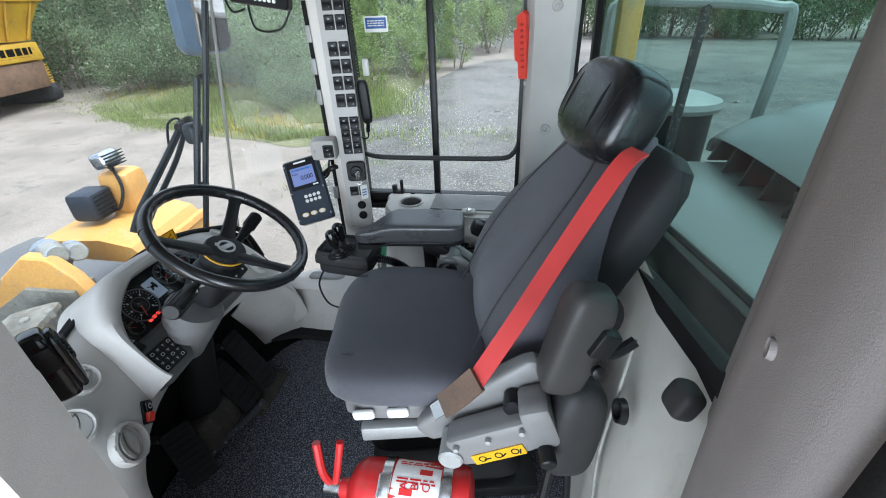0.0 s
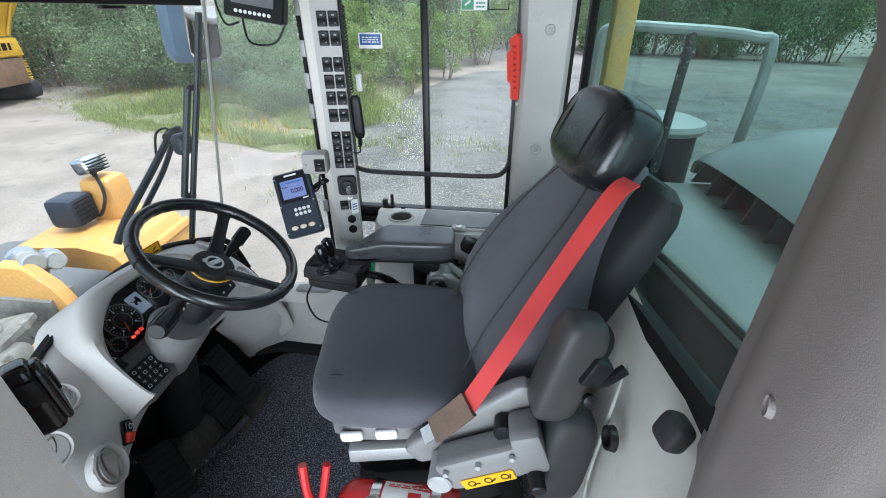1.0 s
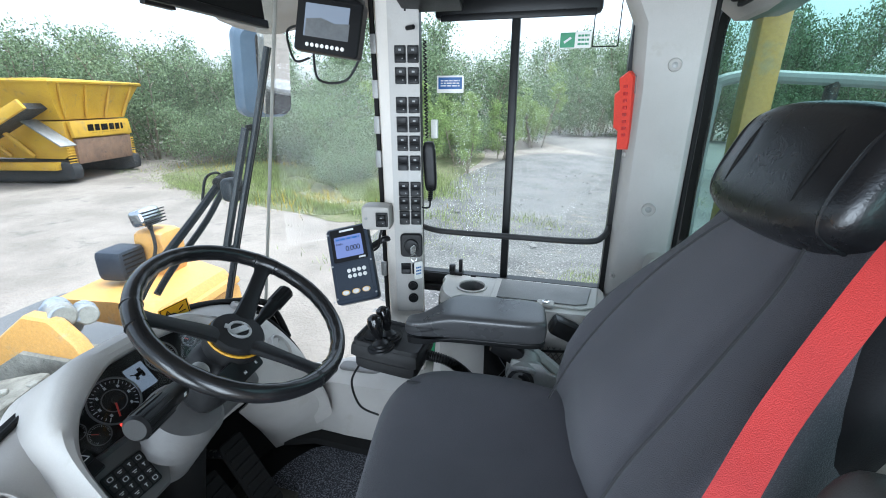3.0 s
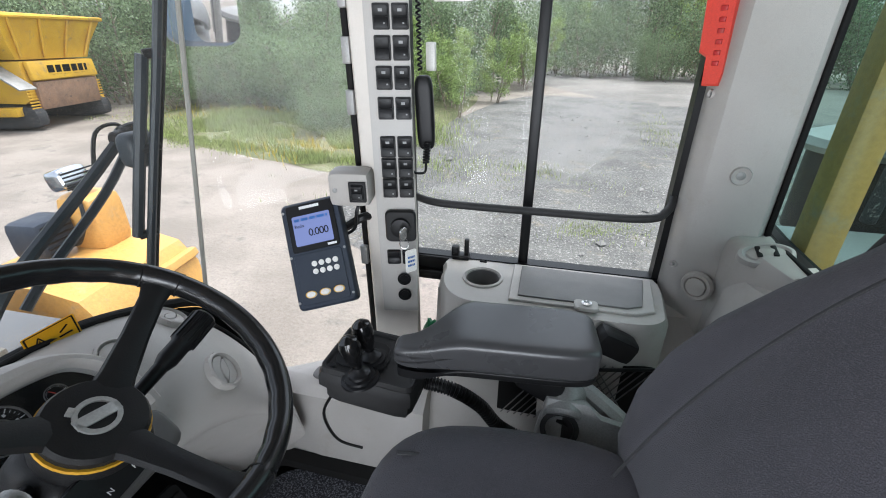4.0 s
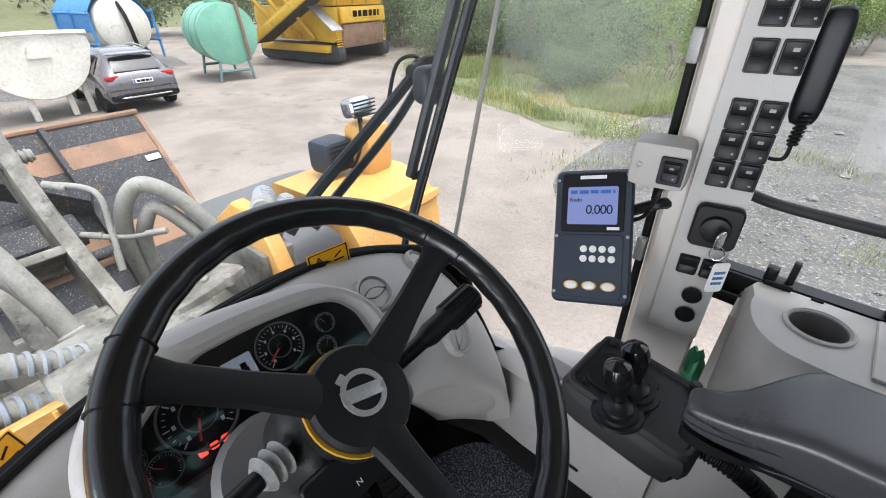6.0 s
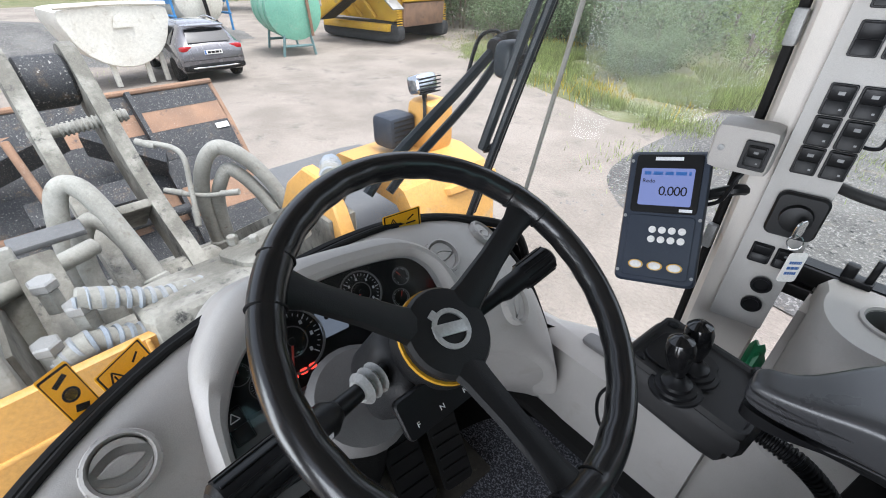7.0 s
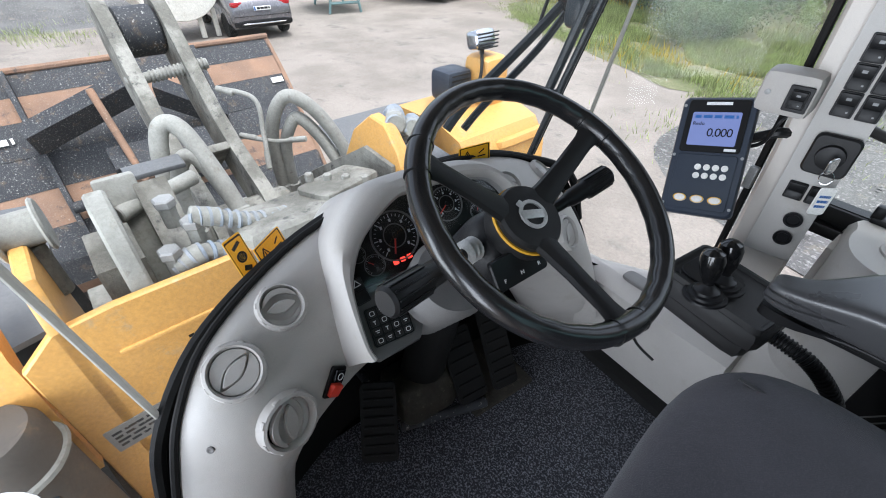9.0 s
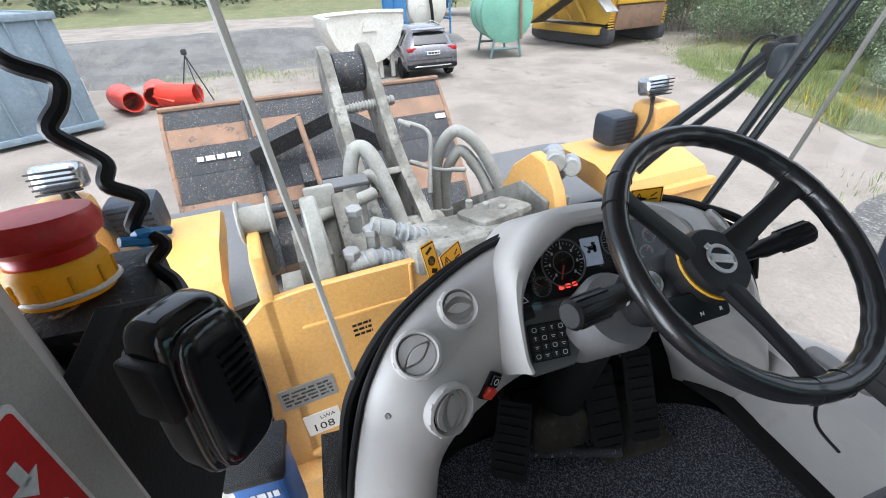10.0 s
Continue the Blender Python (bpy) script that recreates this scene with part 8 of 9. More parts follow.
apex = V(-13.9, -4.0, G + 1.35)
for a in (0.4, 2.5, 4.6):
    part("leg", make(rod, apex, V(apex.x + 0.5 * math.cos(a), apex.y + 0.5 * math.sin(a), G + 0.02), 0.018, n=6), M_DARKSTEEL, tp)
part("head", make(rbox, (0.14, 0.14, 0.16), Matrix.Translation(apex + V(0, 0, 0.08)), 5, 3), M_DARKSTEEL, tp)


# ---- roof things ----
rd = thing("radio", "black car radio with an amber display in the overhead console", "radio")
rm = basis((0.255, 0.462, 1.520), (1, 0.05, 0), (0, 0.25, 1))
part("body", make(slab, rrect(0.172, 0.072, 0.006), -0.06, 0.012, rm, 0.003), M_BLACK, rd)
part("display", make(slab, rrect(0.064, 0.016, 0.002), 0.012, 0.0128, rm @ Matrix.Translation((0.012, 0.004, 0))), M_AMBER, rd, "amber display")
part("knob", make(lathe, [(0.010, 0.012), (0.009, 0.022), (0.001, 0.022)], rm @ Matrix.Translation((-0.045, 0, 0)), 18), M_GLOSS, rd)
part("slot", make(box, (0.13, 0.003, 0.001), rm @ Matrix.Translation((-0.01, -0.024, 0.0125))), M_GLOSS, rd)
for k in range(3):
    part("button", make(box, (0.01, 0.008, 0.003), rm @ Matrix.Translation((0.066, 0.018 - 0.014 * k, 0.013)), 0.001), M_GLOSS, rd)
cbx = thing("cb_radio", "black radio set with knobs below the overhead console", "radio")
cm_ = basis((0.21, 0.52, 1.445), (1, 0.05, 0), (0, 0.25, 1))
part("body", make(slab, rrect(0.16, 0.045, 0.005), -0.12, 0.012, cm_, 0.003), M_BLACK, cbx)
for k, x in enumerate((-0.055, -0.02, 0.03, 0.055)):
    part("knob", make(lathe, [(0.008, 0.012), (0.007, 0.024), (0.001, 0.024)], cm_ @ Matrix.Translation((x, 0.004 * (k % 2), 0)), 12), M_CHROME if k % 2 else M_BLACK, cbx)
part("mark", make(bars, 2, 0.09, 0.02, cm_ @ Matrix.Translation((0, -0.008, 0.0125)), 4), M_MARK, cbx)

mn = thing("camera_monitor", "black camera monitor with a lit screen on a bracket", "monitor")
mm = basis((-0.055, 0.545, 1.355), (1, 0.02, -0.16), (0.14, 0.12, 1))
part("housing", make(slab, rrect(0.185, 0.135, 0.010), -0.025, 0.010, mm, 0.004), M_BLACK, mn)
part("screen", make(slab, rrect(0.125, 0.080, 0.002), 0.010, 0.0106, mm @ Matrix.Translation((-0.004, 0.010, 0))), M_SCREEN2, mn, "lit grey-blue screen")
bm = make(slab, [(-0.062, -0.03), (0.062, -0.03), (0.062, 0.012), (0.02, 0.008), (-0.02, 0.018), (-0.062, 0.012)], 0.0107, 0.0109, mm)
part("picture_ground", bm, M_DARKGREY, mn)
for k in range(8):
    part("button", make(lathe, [(0.005, 0.010), (0.005, 0.013), (0.001, 0.013)], mm @ Matrix.Translation((-0.052 + 0.0145 * k, -0.050, 0)), 12), M_WHITE, mn)
part("visor", make(box, (0.18, 0.012, 0.05), mm @ Matrix.Translation((0, 0.068, 0.02)), 0.002), M_BLACK, mn)
part("bracket", make(tube, [mm @ V(0, 0.03, -0.03), mm @ V(0.01, 0.09, -0.05), (0.0, 0.58, 1.50)], 0.014, 8), M_BLACK, mn)
part("cable", make(tube, [mm @ V(-0.05, -0.06, -0.02), mm @ V(-0.03, -0.13, -0.03), mm @ V(0.05, -0.12, -0.03), mm @ V(0.085, -0.05, -0.03)], 0.0035, 6), M_BLACK, mn)
part("cable", make(tube, [mm @ V(-0.09, 0.0, -0.02), mm @ V(-0.14, -0.02, -0.03), mm @ V(-0.11, -0.09, -0.03), mm @ V(-0.06, -0.08, -0.02)], 0.0035, 6), M_BLACK, mn)

vs_ = thing("sun_visor", "large black pull-down blind at the windscreen", "blind")
part("cloth", make(loft, [[V(-0.115, y, 1.55), V(-0.105, y, 1.34), V(-0.10, y, 1.335), V(-0.098, y, 1.34), V(-0.108, y, 1.55)] for y in (-0.52, -0.2, 0.1, 0.335)]), M_RUBBER, vs_)
part("bar", make(boxat, (-0.112, -0.53, 1.325), (-0.095, 0.345, 1.342), 0.003), M_BLACK, vs_)
part("pull", make(box, (0.012, 0.06, 0.006), pose(-0.10, 0.06, 1.32), 0.002), M_BLACK, vs_)
part("cassette", make(tube, [(-0.11, -0.55, 1.565), (-0.11, 0.43, 1.565)], 0.022, 10, 2, smooth=False), M_BLACK, vs_)
part("strut", make(rod, (-0.105, 0.40, 1.56), (-0.09, 0.44, 1.46), 0.006), M_BLACK, vs_)
im_ = thing("interior_mirror", "wide interior mirror in a thin black frame", "mirror")
mm = basis((-0.075, -0.245, 1.425), (-0.34, 0.94, 0), (0.39, 0.14, 0.91)) @ Matrix.Diagonal((0.9, 0.9, 1, 1))
part("frame", make(slab, rrect(0.25, 0.155, 0.02), -0.015, 0.0, mm, 0.004), M_BLACK, im_)
part("mirror_glass", make(slab, rrect(0.238, 0.143, 0.016), 0.0, 0.001, mm), M_MIRROR, im_)
part("arm", make(rod, mm @ V(0, 0, -0.01), (-0.11, -0.24, 1.52), 0.008), M_BLACK, im_)


def coil(a, b, r, turns, wire, sag=0.0):
    a, b = Vector(a), Vector(b)
    d = (b - a).normalized()
    s = d.orthogonal().normalized()
    u = d.cross(s)
    n = turns * 10
    return [a.lerp(b, k / n) + V(0, 0, -sag * 4 * (k / n) * (1 - k / n)) + r * (math.cos(2 * math.pi * k / 10) * s + math.sin(2 * math.pi * k / 10) * u) for k in range(n + 1)]


cc = thing("microphone_cable", "black coiled cord slung under the headliner", "cord")
part("coil", make(tube, coil((-0.10, -0.45, 1.52), (0.00, 0.10, 1.535), 0.017, 14, 0.004), 0.005, 7, 1, smooth=False), M_BLACK, cc)
part("lead", make(tube, [(0.0, 0.10, 1.535), (0.05, 0.14, 1.548), (0.12, 0.17, 1.565), (0.16, 0.17, 1.60)], 0.0055, 7), M_BLACK, cc)
gl = thing("roof_speaker", "slotted grey speaker grille in the headliner", "speaker")
gm = basis((0.73, 0.46, 1.522), (0.95, 0.15, 0.05), (0.1, -0.8, 0.4))
part("frame", make(slab, rrect(0.13, 0.055, 0.006), -0.004, 0.006, gm, 0.002), M_GREY, gl)
for k in range(10):
    part("slat", make(box, (0.004, 0.04, 0.006), gm @ Matrix.Translation((-0.05 + 0.011 * k, 0, 0.005)), 0.001), M_BLACK, gl)
for x, y, z in ((0.55, 0.40, 1.597), (0.62, 0.40, 1.597), (0.02, 0.28, 1.547), (0.07, 0.36, 1.547), (0.2, 0.15, 1.597)):
    cl = thing("liner_clip", "small grey plug in the headliner", "plug", "headliner plugs")
    part("plug", make(lathe, [(0.010, -0.006), (0.013, -0.004), (0.013, 0.0), (0.001, 0.0)], Matrix.Translation((x, y, z)), 14), M_MID, cl)

# ---- rear corner, pillar things ----
hm_ = thing("emergency_hammer", "red emergency hammer in a toothed holder", "hammer")
bm = bmesh.new()
slab(bm, [(-0.016, -0.10), (0.012, -0.10), (0.016, -0.08), (0.020, 0.09), (0.006, 0.105), (-0.018, 0.09), (-0.014, 0.06), (-0.030, 0.05), (-0.030, -0.04), (-0.016, -0.05)], -0.014, 0.014, basis((0.727, 0.735, 1.145), (0.75, -0.45, 0.06), (-0.08, 0, 1)), 0.004)
part("handle", bm, M_ORANGE, hm_)
for k in range(8):
    part("tooth", make(box, (0.010, 0.008, 0.006), basis((0.727, 0.735, 1.145), (0.75, -0.45, 0.06), (-0.08, 0, 1)) @ Matrix.Translation((0.002, -0.06 + 0.018 * k, 0.016)), 0.001), M_RED, hm_)
part("holder", make(box, (0.03, 0.03, 0.05), pose(0.738, 0.74, 1.215), 0.005), M_MID, hm_)


def screw(place, nrm, r, cup=M_GREY):
    o = thing("trim_screw", "recessed grey trim screw", "screw", "trim screws")
    m = along(place, nrm, (0, 0, 1))
    part("cup", make(lathe, [(r * 0.45, 0.0), (r * 0.8, 0.002), (r, 0.0045), (r * 1.12, 0.001), (r * 1.12, -0.01)], m, 20), cup, o)
    part("head", make(lathe, [(r * 0.5, -0.004), (r * 0.5, 0.001), (r * 0.15, 0.003), (0.001, 0.003)], m, 14), M_ALU, o)


for p, nrm, r in (((0.815, 0.695, 0.884), (-0.1, -1, 0), 0.017), ((0.822, 0.695, 1.26), (-0.1, -1, 0), 0.015), ((0.739, 0.738, 1.03), (-0.98, -0.2, 0), 0.008), ((0.752, 0.738, 0.66), (-0.8, -0.6, 0), 0.008)):
    screw(p, nrm, r)
screw((0.8800, -0.606, 1.087), (-0.92, 0.38, 0), 0.007, M_TAUPE)
kb = thing("round_vent_knob", "round grey notched vent on the rear pillar", "vent")
km = along((0.792, 0.685, 0.635), (-0.62, -0.78, 0.1), (0, 0, 1))
part("rim", make(lathe, [(0.020, 0), (0.024, 0.006), (0.030, 0.006), (0.034, -0.004)], km, 26), M_BEIGE, kb)
part("cap", make(lathe, [(0.021, 0.0), (0.020, 0.007), (0.001, 0.009)], km, 22), M_BEIGE, kb)
rv = thing("ball_vent", "oval swivel air vent on the rear shelf", "vent")
vm = along((0.872, 0.628, 0.752), (-0.22, -0.32, 0.9), (1, 0, 0)) @ Matrix.Diagonal((1.3, 0.8, 1, 1))
part("rim", make(lathe, [(0.026, 0), (0.031, 0.005), (0.036, 0.003), (0.038, -0.008)], vm, 26), M_GREY, rv)
part("ball", make(lathe, [(0.027, -0.004), (0.024, 0.004), (0.010, 0.010), (0.001, 0.011)], vm, 22), M_BEIGE, rv)
for x in (-0.010, 0.010):
    part("slot", make(box, (0.007, 0.034, 0.004), vm @ Matrix.Translation((x, 0, 0.008)), 0.001), M_BLACK, rv)
bm = bmesh.new()
rings = []
for z, k in ((0.25, 1.0), (0.55, 1.0), (0.66, 0.94), (0.695, 0.82), (0.705, 0.66)):
    rings.append([V(0.985 - 0.16 * k, 0.67, z - 0.012), V(0.975 - 0.155 * k, 0.61, z), V(0.955 - 0.115 * k, 0.53, z + 0.012), V(0.955 - 0.055 * k, 0.46, z + 0.014), V(0.98, 0.43, z + 0.01), V(1.0, 0.69, z)])
loft(bm, [[p for p in smooth_line(r[:5], 4)] + [r[5]] for r in rings])
solo("rear_shelf", bm, M_GREY, "grey moulded rear corner panel with a rounded top", "shelf", kind=S_)
bm = bmesh.new()
rings = []
for z, k in ((0.45, 1.0), (0.715, 1.0), (0.742, 0.93), (0.752, 0.80), (0.757, 0.55)):
    rings.append([V(0.88 - 0.055 * k, 0.80, z + 0.006), V(0.885 - 0.065 * k, 0.695, z + 0.004), V(0.895 - 0.055 * k, 0.64, z), V(0.902 - 0.045 * k, 0.585, z - 0.002), V(0.898 - 0.022 * k, 0.535, z - 0.004), V(0.902, 0.515, z), V(0.902, 0.80, z + 0.01)])
loft(bm, rings)
solo("rear_ledge", bm, M_GREY, "grey moulded ledge between pillar and rear window", "ledge", kind=S_)
screw((0.925, 0.545, 0.715), (-0.3, -0.4, 0.86), 0.008)
hk = thing("coat_hook", "translucent grey hook on the rear wall", "hook")
part("hook", make(rbox, (0.035, 0.045, 0.05), pose(0.955, -0.395, 0.805, 0, 20, 10), 4, 5), M_DARK, hk)
pt = thing("lighter_socket", "round black socket in the rear wall", "socket")
part("ring", make(lathe, [(0.014, 0.0), (0.016, 0.012), (0.021, 0.012), (0.023, 0.0)], along((0.922, -0.297, 0.655), (-1, -0.1, 0.15), (0, 0, 1)), 24), M_BLACK, pt)
part("bore", make(lathe, [(0.015, 0.0), (0.015, 0.004), (0.001, 0.004)], along((0.922, -0.297, 0.655), (-1, -0.1, 0.15), (0, 0, 1)), 20), M_GLOSS, pt)
ww = thing("thin_wire", "thin grey wire hanging down the rear wall", "wire")
part("wire", make(tube, [(0.93, -0.25, 0.78), (0.918, -0.265, 0.66), (0.905, -0.28, 0.50), (0.90, -0.33, 0.36), (0.895, -0.36, 0.2)], 0.0035, 6), M_DUSTY, ww)
hb = thing("black_hose", "black hoses along the floor behind the seat", "hose")
part("hose", make(tube, [(0.82, -0.27, 0.43), (0.80, -0.30, 0.30), (0.75, -0.33, 0.15), (0.70, -0.36, 0.04)], 0.010, 8), M_BLACK, hb)
part("hose", make(tube, [(0.86, -0.25, 0.40), (0.86, -0.28, 0.25), (0.80, -0.32, 0.10), (0.74, -0.36, 0.04)], 0.008, 8), M_BLACK, hb)
pp = thing("inspection_sheet", "white printed inspection sheet fixed to the rear pillar", "sheet")
pm = basis((0.894, -0.528, 1.33), (0.8, -0.6, 0), (0, 0, 1))
part("paper", make(slab, [(-0.012, 0.006), (-0.056, 0.090), (0.03, 0.098), (0.03, 0.004)], 0.0, 0.001, pm), M_PAPER, pp)
pt = pm @ Matrix.Diagonal((0.66, 1, 1, 1))
part("heading", make(words, "BESIKTNING", 0.0100, pt @ Matrix.Translation((-0.020, 0.0775, 0.0014)) @ Matrix.Rotation(0.06, 4, "Z")), M_INK, pp)
part("heading", make(words, "BRANDSKYDDSKONTROLL", 0.0058, pt @ Matrix.Translation((-0.018, 0.0705, 0.0014)) @ Matrix.Rotation(0.05, 4, "Z")), M_INK, pp)
part("number_bar", make(box, (0.024, 0.004, 0.0006), pt @ Matrix.Translation((-0.020, 0.0640, 0.0014))), M_INK, pp)
for k, y in enumerate((0.057, 0.050, 0.044, 0.038)):
    part("text_bar", make(box, (0.022 + 0.004 * (k % 2), 0.0026, 0.0006), pt @ Matrix.Translation((-0.046 + 0.006 * k, y, 0.0014))), M_INK, pp)
for x, y in ((-0.076, 0.081), (-0.066, 0.082), (-0.070, 0.074)):
    part("crest_mark", make(slab, [(-0.003, -0.003), (0.003, -0.003), (0.004, 0.003), (0, 0.0), (-0.004, 0.003)], 0.001, 0.0015, pt @ Matrix.Translation((x, y, 0))), M_INK, pp)

# ---- window stickers ----
def sticker(name, label, m, w, h, base, marks):
    s = thing(name, label, "sticker")
    part("sheet", make(slab, rrect(w, h, 0.003), 0, 0.0008, m), base, s)
    for mk, fn in marks:
        bm = bmesh.new()
        fn(bm)
        part("print", bm, mk, s)
    return s


gm = basis((0.215, 0.7835, 1.222), (1, 0, 0), (0, 0, 1))
sticker("blue_sticker", "blue and white sticker on the side window", gm, 0.085, 0.05, M_WHITE, [(M_BLUE, lambda bm: box(bm, (0.075, 0.034, 0.0006), gm @ Matrix.Translation((0, 0.003, 0.001)))), (M_MARK, lambda bm: bars(bm, 3, 0.06, 0.022, gm @ Matrix.Translation((0, 0.003, 0.0015)), 3))])
gm2 = basis((0.575, 0.7835, 1.335), (1, 0, 0), (0, 0, 1))
sticker("exit_sticker", "green emergency exit sticker on the side window", gm2, 0.085, 0.042, M_WHITE, [(M_GREEN, lambda bm: box(bm, (0.040, 0.038, 0.0006), gm2 @ Matrix.Translation((-0.021, 0, 0.001)))), (M_GREEN, lambda bm: bars(bm, 3, 0.03, 0.032, gm2 @ Matrix.Translation((0.022, 0, 0.001)), 5)), (M_MARK, lambda bm: box(bm, (0.022, 0.006, 0.0006), gm2 @ Matrix.Translation((-0.021, 0, 0.0015)) @ Matrix.Rotation(0.6, 4, "Z")))])
gm3 = basis((0.655, 0.7835, 1.375), (1, 0, 0), (0, 0, 1))
st = thing("clear_pocket", "clear document pocket with a black edge on the window", "pocket")
part("edge", frame_ring(rrect(0.07, 0.12, 0.004), rrect(0.064, 0.114, 0.003), gm3, 0, 0.001), M_INK, st)
for k, (p, xa, ya, w, h) in enumerate((((-0.329, -0.287, 0.617), (-0.09, 0.10, 0.0), (-0.25, -0.2, 1), 0.075, 0.042), ((-0.288, -0.339, 0.646), (-0.07, 0.10, 0), (-0.25, -0.2, 1), 0.036, 0.075), ((-0.372, 0.196, 0.655), (0.05, 1, 0), (-0.1, 0, 1), 0.085, 0.042))):
    m = basis(p, xa, ya)
    s = thing("warning_sticker", "yellow warning sticker inside the windscreen", "sticker", "warning stickers")
    part("sheet", make(slab, rrect(w, h, 0.003), 0, 0.001, m), M_LABEL, s)
    part("border", frame_ring(rrect(w * 0.94, h * 0.92, 0.002), rrect(w * 0.88, h * 0.84, 0.002), m, 0.001, 0.0014), M_INK, s)
    bm = bmesh.new()
    if w > h:
        for a in (90, 210, 330):
            p0, p1 = (m @ V(-w * 0.24 + 0.30 * h * math.cos(radians(t)), 0.30 * h * math.sin(radians(t)) - 0.002, 0.0015) for t in (a, a + 120))
            rod(bm, p0, p1, 0.0012, n=5)
        box(bm, (0.002, h * 0.22, 0.0005), m @ Matrix.Translation((-w * 0.24, 0, 0.0015)))
        box(bm, (w * 0.26, h * 0.07, 0.0005), m @ Matrix.Translation((w * 0.22, -h * 0.16, 0.0015)))
        box(bm, (w * 0.2, h * 0.07, 0.0005), m @ Matrix.Translation((w * 0.22, h * 0.1, 0.0015)) @ Matrix.Rotation(0.5, 4, "Z"))
    else:
        lathe(bm, [(0.007, 0.001), (0.007, 0.0016), (0.0095, 0.0016), (0.0095, 0.001)], m, 16)
        box(bm, (w * 0.5, h * 0.08, 0.0005), m @ Matrix.Translation((0, h * 0.28, 0.0014)) @ Matrix.Rotation(0.4, 4, "Z"))
        box(bm, (w * 0.4, h * 0.12, 0.0005), m @ Matrix.Translation((0, -h * 0.28, 0.0014)) @ Matrix.Rotation(-0.5, 4, "Z"))
    part("pictogram", bm, M_INK, s)

# ---- hand microphones and stop button ----
mc = thing("cb_microphone", "black hand microphone with a coiled lead on the pillar", "microphone")
part("body", make(rbox, (0.038, 0.032, 0.15), pose(0.184, 0.662, 0.985, 4, -2, 10), 5, 6), M_BLACK, mc)
part("lead", make(tube, coil((0.190, 0.655, 0.93), (0.188, 0.645, 0.885), 0.006, 8, 0.002), 0.0025, 6, 1, smooth=False), M_BLACK, mc)
part("lead", make(tube, [(0.188, 0.645, 0.885), (0.186, 0.645, 0.865), (0.172, 0.64, 0.862), (0.160, 0.632, 0.868)], 0.003, 6), M_BLACK, mc)
part("coil", make(tube, coil((0.178, 0.640, 1.33), (0.178, 0.650, 1.07), 0.004, 26, 0.002), 0.002, 5, 1, smooth=False), M_BLACK, mc)
wc_ = thing("white_clip", "small white plastic clip on the window edge", "clip")
part("clip", make(boxat, (0.176, 0.70, 1.065), (0.196, 0.715, 1.12), 0.003), M_WHITE, wc_)
gc = thing("work_glove", "crumpled green work glove tucked on the sill", "glove")
bm = bmesh.new()
bmesh.ops.create_icosphere(bm, subdivisions=3, radius=1.0)
for v in bm.verts:
    n_ = v.co.normalized()
    fold = 1 + 0.28 * noise.noise(n_ * 2.3) + 0.10 * abs(math.sin(5 * n_.x + 3 * n_.z))
    v.co = V(0.172 + 0.024 * n_.x * fold, 0.722 + 0.030 * n_.y * fold, max(0.282, 0.345 + 0.066 * n_.z * fold))
part("palm", bm, M_GREEN, gc)
part("cuff", make(tube, [(0.158, 0.700, 0.300), (0.172, 0.692, 0.296), (0.188, 0.704, 0.300)], 0.008, 8), M_GREEN, gc)

hs = thing("hand_microphone", "gloss black hand microphone on the door pillar", "microphone")
sm_ = pose(0.2036, -0.560, 0.943) @ Matrix.Scale(0.86, 4) @ Matrix.Rotation(radians(-6), 4, "Y") @ Matrix.Rotation(radians(-35), 4, "Z")
part("shell", make(rbox, (0.047, 0.034, 0.105), sm_, 5, 8), M_GLOSS, hs)
part("face", make(rbox, (0.042, 0.014, 0.094), sm_ @ Matrix.Translation((0, 0.018, 0)), 4, 6), M_GLOSS, hs)
part("talk_key", make(box, (0.014, 0.028, 0.035), sm_ @ Matrix.Translation((0.022, 0, 0.018)), 0.003), M_BLACK, hs)
for k in range(6):
    part("slot", make(box, (0.018, 0.002, 0.0025), sm_ @ Matrix.Translation((-0.006, 0.0262, 0.026 - 0.006 * k)), 0.0005), M_INK, hs)
part("clip", make(rod, sm_ @ V(0.0, -0.018, 0.01), sm_ @ V(0.0, -0.045, 0.01), 0.010), M_ALU, hs)
es = thing("emergency_stop", "red mushroom stop button on a yellow collar", "stop button")
em = along((0.070, -0.675, 0.925), (-0.15, 0.0, 1), (1, 0, 0))
part("collar", make(lathe, [(0.027, 0), (0.029, 0.004), (0.029, 0.022), (0.026, 0.028)], em, 28), M_LABEL, es)
part("cap", make(lathe, [(0.024, 0.026), (0.026, 0.036), (0.033, 0.042), (0.034, 0.052), (0.031, 0.058), (0.012, 0.061), (0.001, 0.060)], em, 32), M_ALERT, es, "faded red cap")
for k in range(10):
    part("collar_rib", make(box, (0.003, 0.003, 0.014), em @ Matrix.Rotation(0.63 * k, 4, "Z") @ Matrix.Translation((0.029, 0, 0.013)), 0.001), M_LABEL, es)
part("tie", make(tube, [em @ V(0.031 * math.cos(a), 0.031 * math.sin(a), 0.006) for a in (0, 1, 2, 3, 4, 5)], 0.002, 6, 4, True), M_WHITE, es, "white cable tie")
sbx = thing("stop_box", "black metal bracket box under the stop button", "box")
part("box", make(boxat, (0.01, -0.715, 0.78), (0.115, -0.632, 0.923), 0.008), M_DARKSTEEL, sbx)
part("side_plate", make(slab, [(-0.07, -0.05), (0.04, -0.08), (0.10, 0.02), (0.10, 0.09), (0.02, 0.11), (-0.06, 0.06)], -0.008, 0.008, basis((0.115, -0.618, 0.84), (1, -0.1, 0), (-0.15, 0, 1)), 0.003), M_RUBBER, sbx)
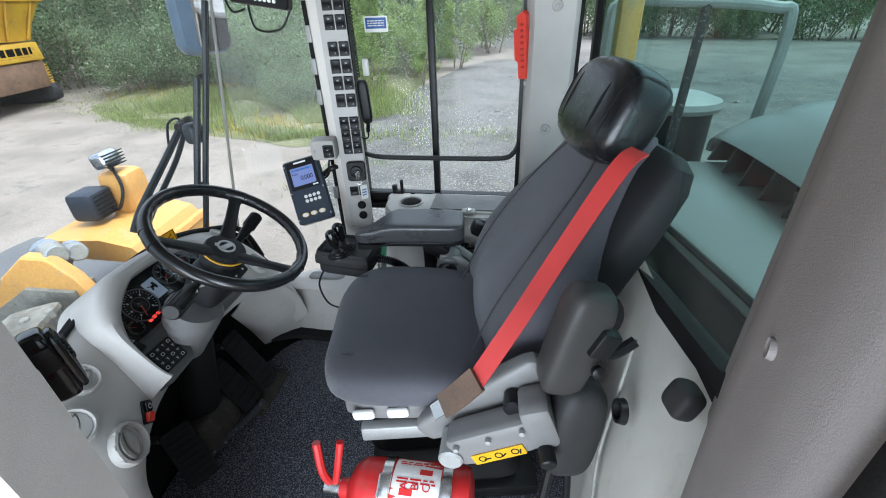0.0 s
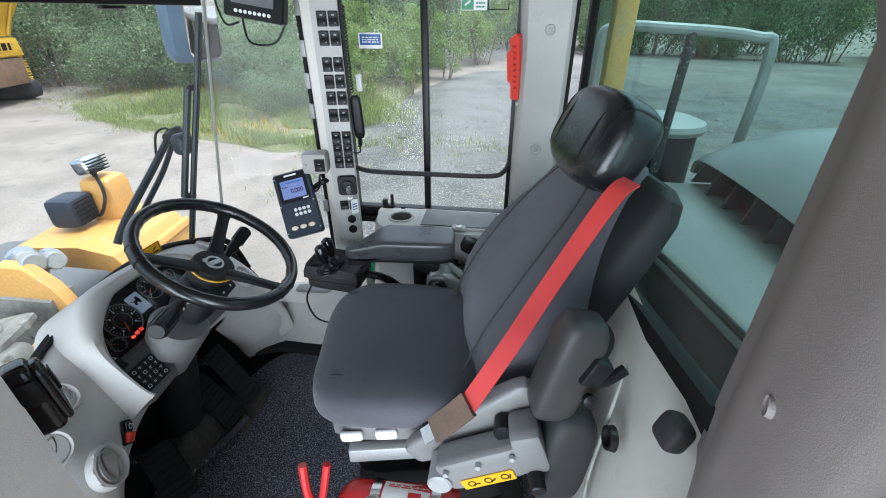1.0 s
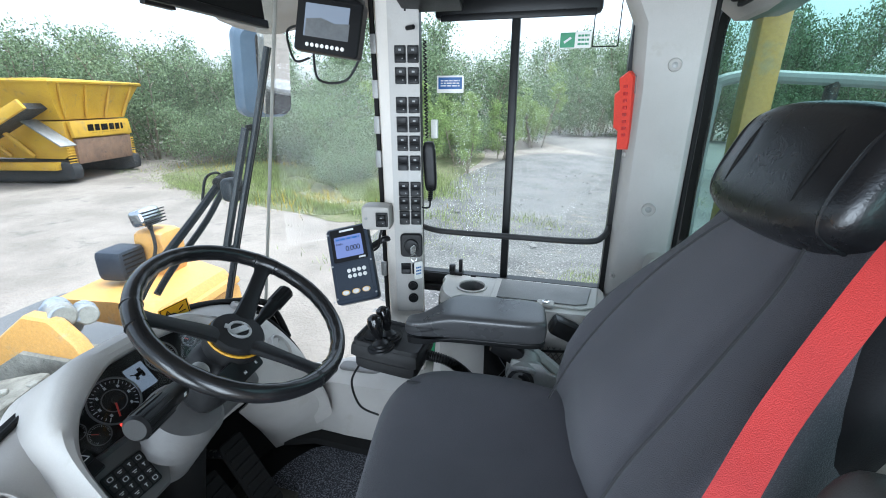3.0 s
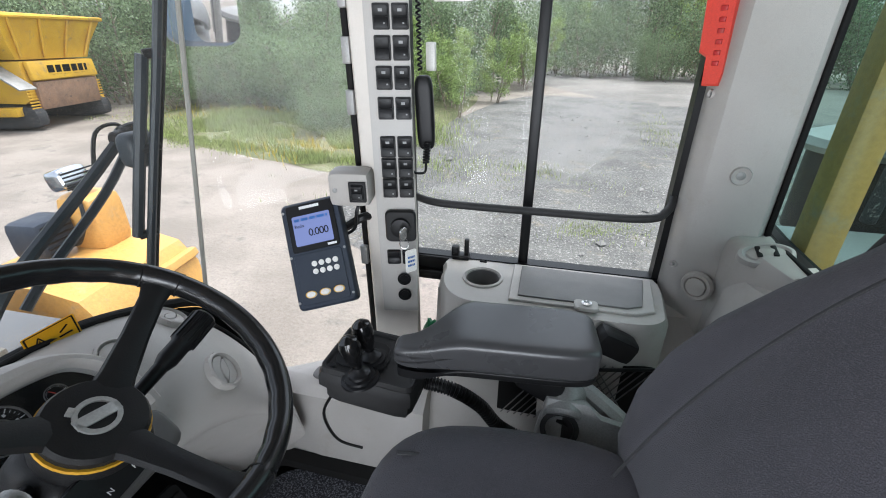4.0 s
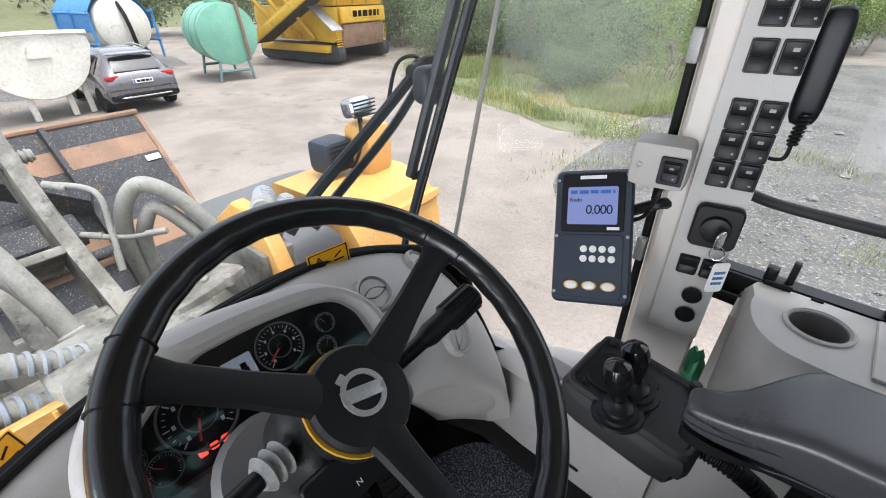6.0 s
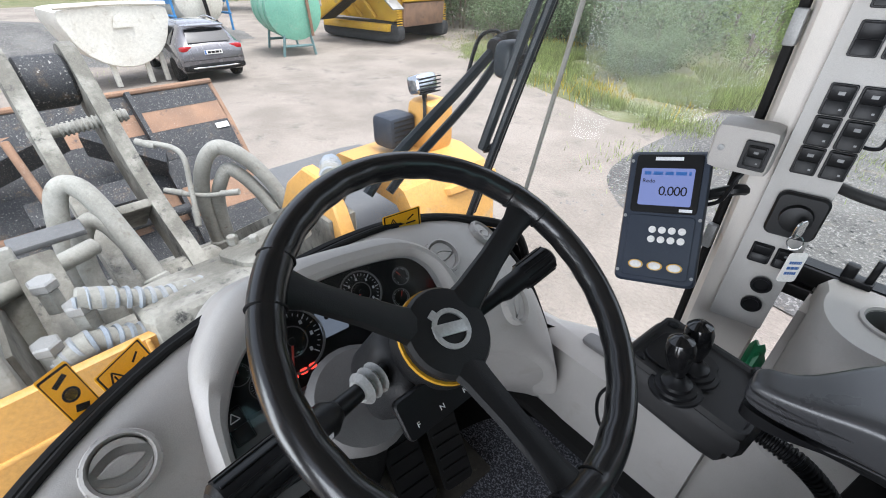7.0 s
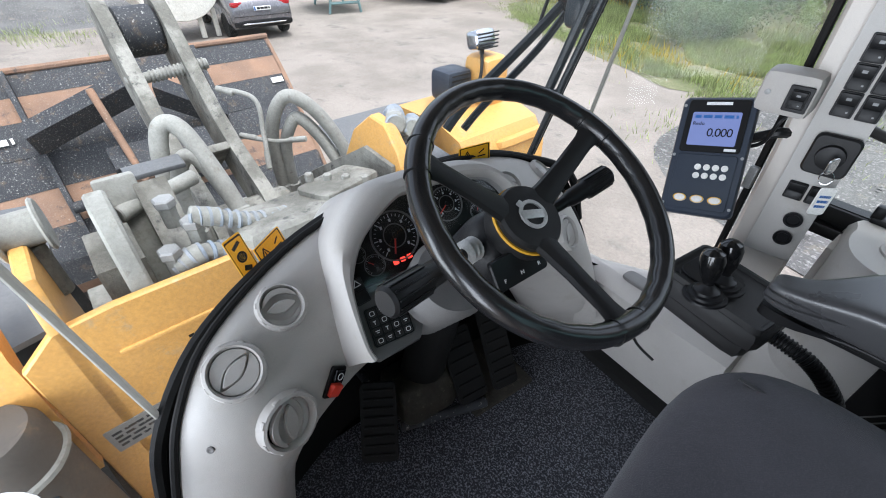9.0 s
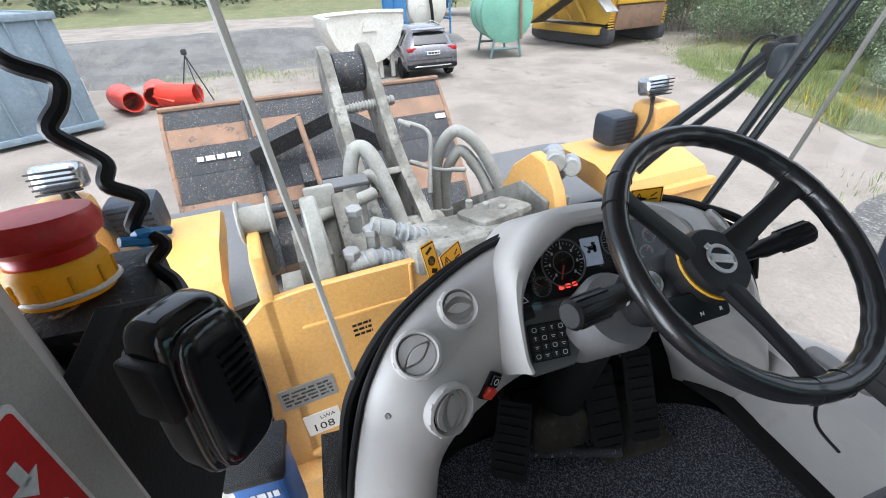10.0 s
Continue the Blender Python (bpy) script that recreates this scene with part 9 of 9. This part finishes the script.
part("tie", make(tube, [(0.045, -0.645, 0.945), (0.03, -0.63, 0.935), (0.022, -0.642, 0.93), (0.036, -0.635, 0.945), (0.015, -0.622, 0.935)], 0.004, 6, 5), M_BLUEP, sbx, "blue string knot")
lc = thing("handset_cable", "thick black coiled lead hanging by the pillar", "cord")
pts = [V(0.015, -0.69, 1.10), V(0.016, -0.671, 1.068), V(0.008, -0.652, 1.053), V(0.012, -0.655, 1.038), V(0.020, -0.664, 1.024), V(0.014, -0.655, 1.008), V(0.016, -0.643, 0.995), V(0.024, -0.645, 0.982), V(0.022, -0.6285, 0.968), V(0.026, -0.636, 0.955), V(0.026, -0.640, 0.945), V(0.033, -0.622, 0.933), V(0.040, -0.632, 0.920), V(0.048, -0.620, 0.905), V(0.07, -0.610, 0.900), V(0.10, -0.60, 0.895), V(0.15, -0.585, 0.89), V(0.19, -0.565, 0.895)]
part("coil", make(tube, pts, 0.0058, 9, 6), M_BLACK, lc)
rl_ = thing("red_label", "red label with white arrow marks on the door pillar", "label")
lm = basis((0.2255, -0.5915, 0.945), (0.75, -0.66, 0), (0, 0, 1)) @ Matrix.Rotation(radians(0), 4, "Z")
lm = along((0.2515, -0.6033, 0.952), (0.119, 0.993, 0.0), (0, 0, 1))
part("sheet", make(slab, rrect(0.072, 0.027, 0.003), 0, 0.0014, lm), M_WHITE, rl_)
part("field", make(slab, rrect(0.066, 0.023, 0.002), 0.0014, 0.0018, lm), M_ALERT, rl_)
for x, sg in ((-0.014, 1), (0.014, -1)):
    bm = make(box, (0.010, 0.004, 0.0004), lm @ Matrix.Translation((x, 0, 0.002)))
    slab(bm, [(-0.004 * sg, -0.006), (0.005 * sg, 0), (-0.004 * sg, 0.006)], 0.0018, 0.0022, lm @ Matrix.Translation((x + 0.007 * sg, 0, 0)))
    part("arrow", bm, M_MARK, rl_)
bb = thing("blue_canister", "blue and white printed canister behind the pillar", "canister")
part("body", make(boxat, (-0.115, -0.71, 0.30), (-0.03, -0.635, 0.50), 0.012), M_BLUE, bb)
part("rim", make(boxat, (-0.12, -0.715, 0.495), (-0.025, -0.63, 0.515), 0.006), M_BLACK, bb)
part("print", make(bars, 4, 0.05, 0.12, basis((-0.0285, -0.672, 0.42), (0, 1, 0), (0, 0, 1)), 7), M_MARK, bb)
bw = thing("white_bucket", "white plastic pail outside the pillar", "pail")
part("pail", make(lathe, [(0.10, 0), (0.13, 0.24), (0.14, 0.26), (0.13, 0.26), (0.11, 0.02)], Matrix.Translation((-0.27, -0.90, -0.02)), 28), M_WHITE, bw)
part("shelf", make(boxat, (-0.45, -1.05, -0.08), (0.15, -0.75, -0.022), 0.01), M_STEEL, bw)
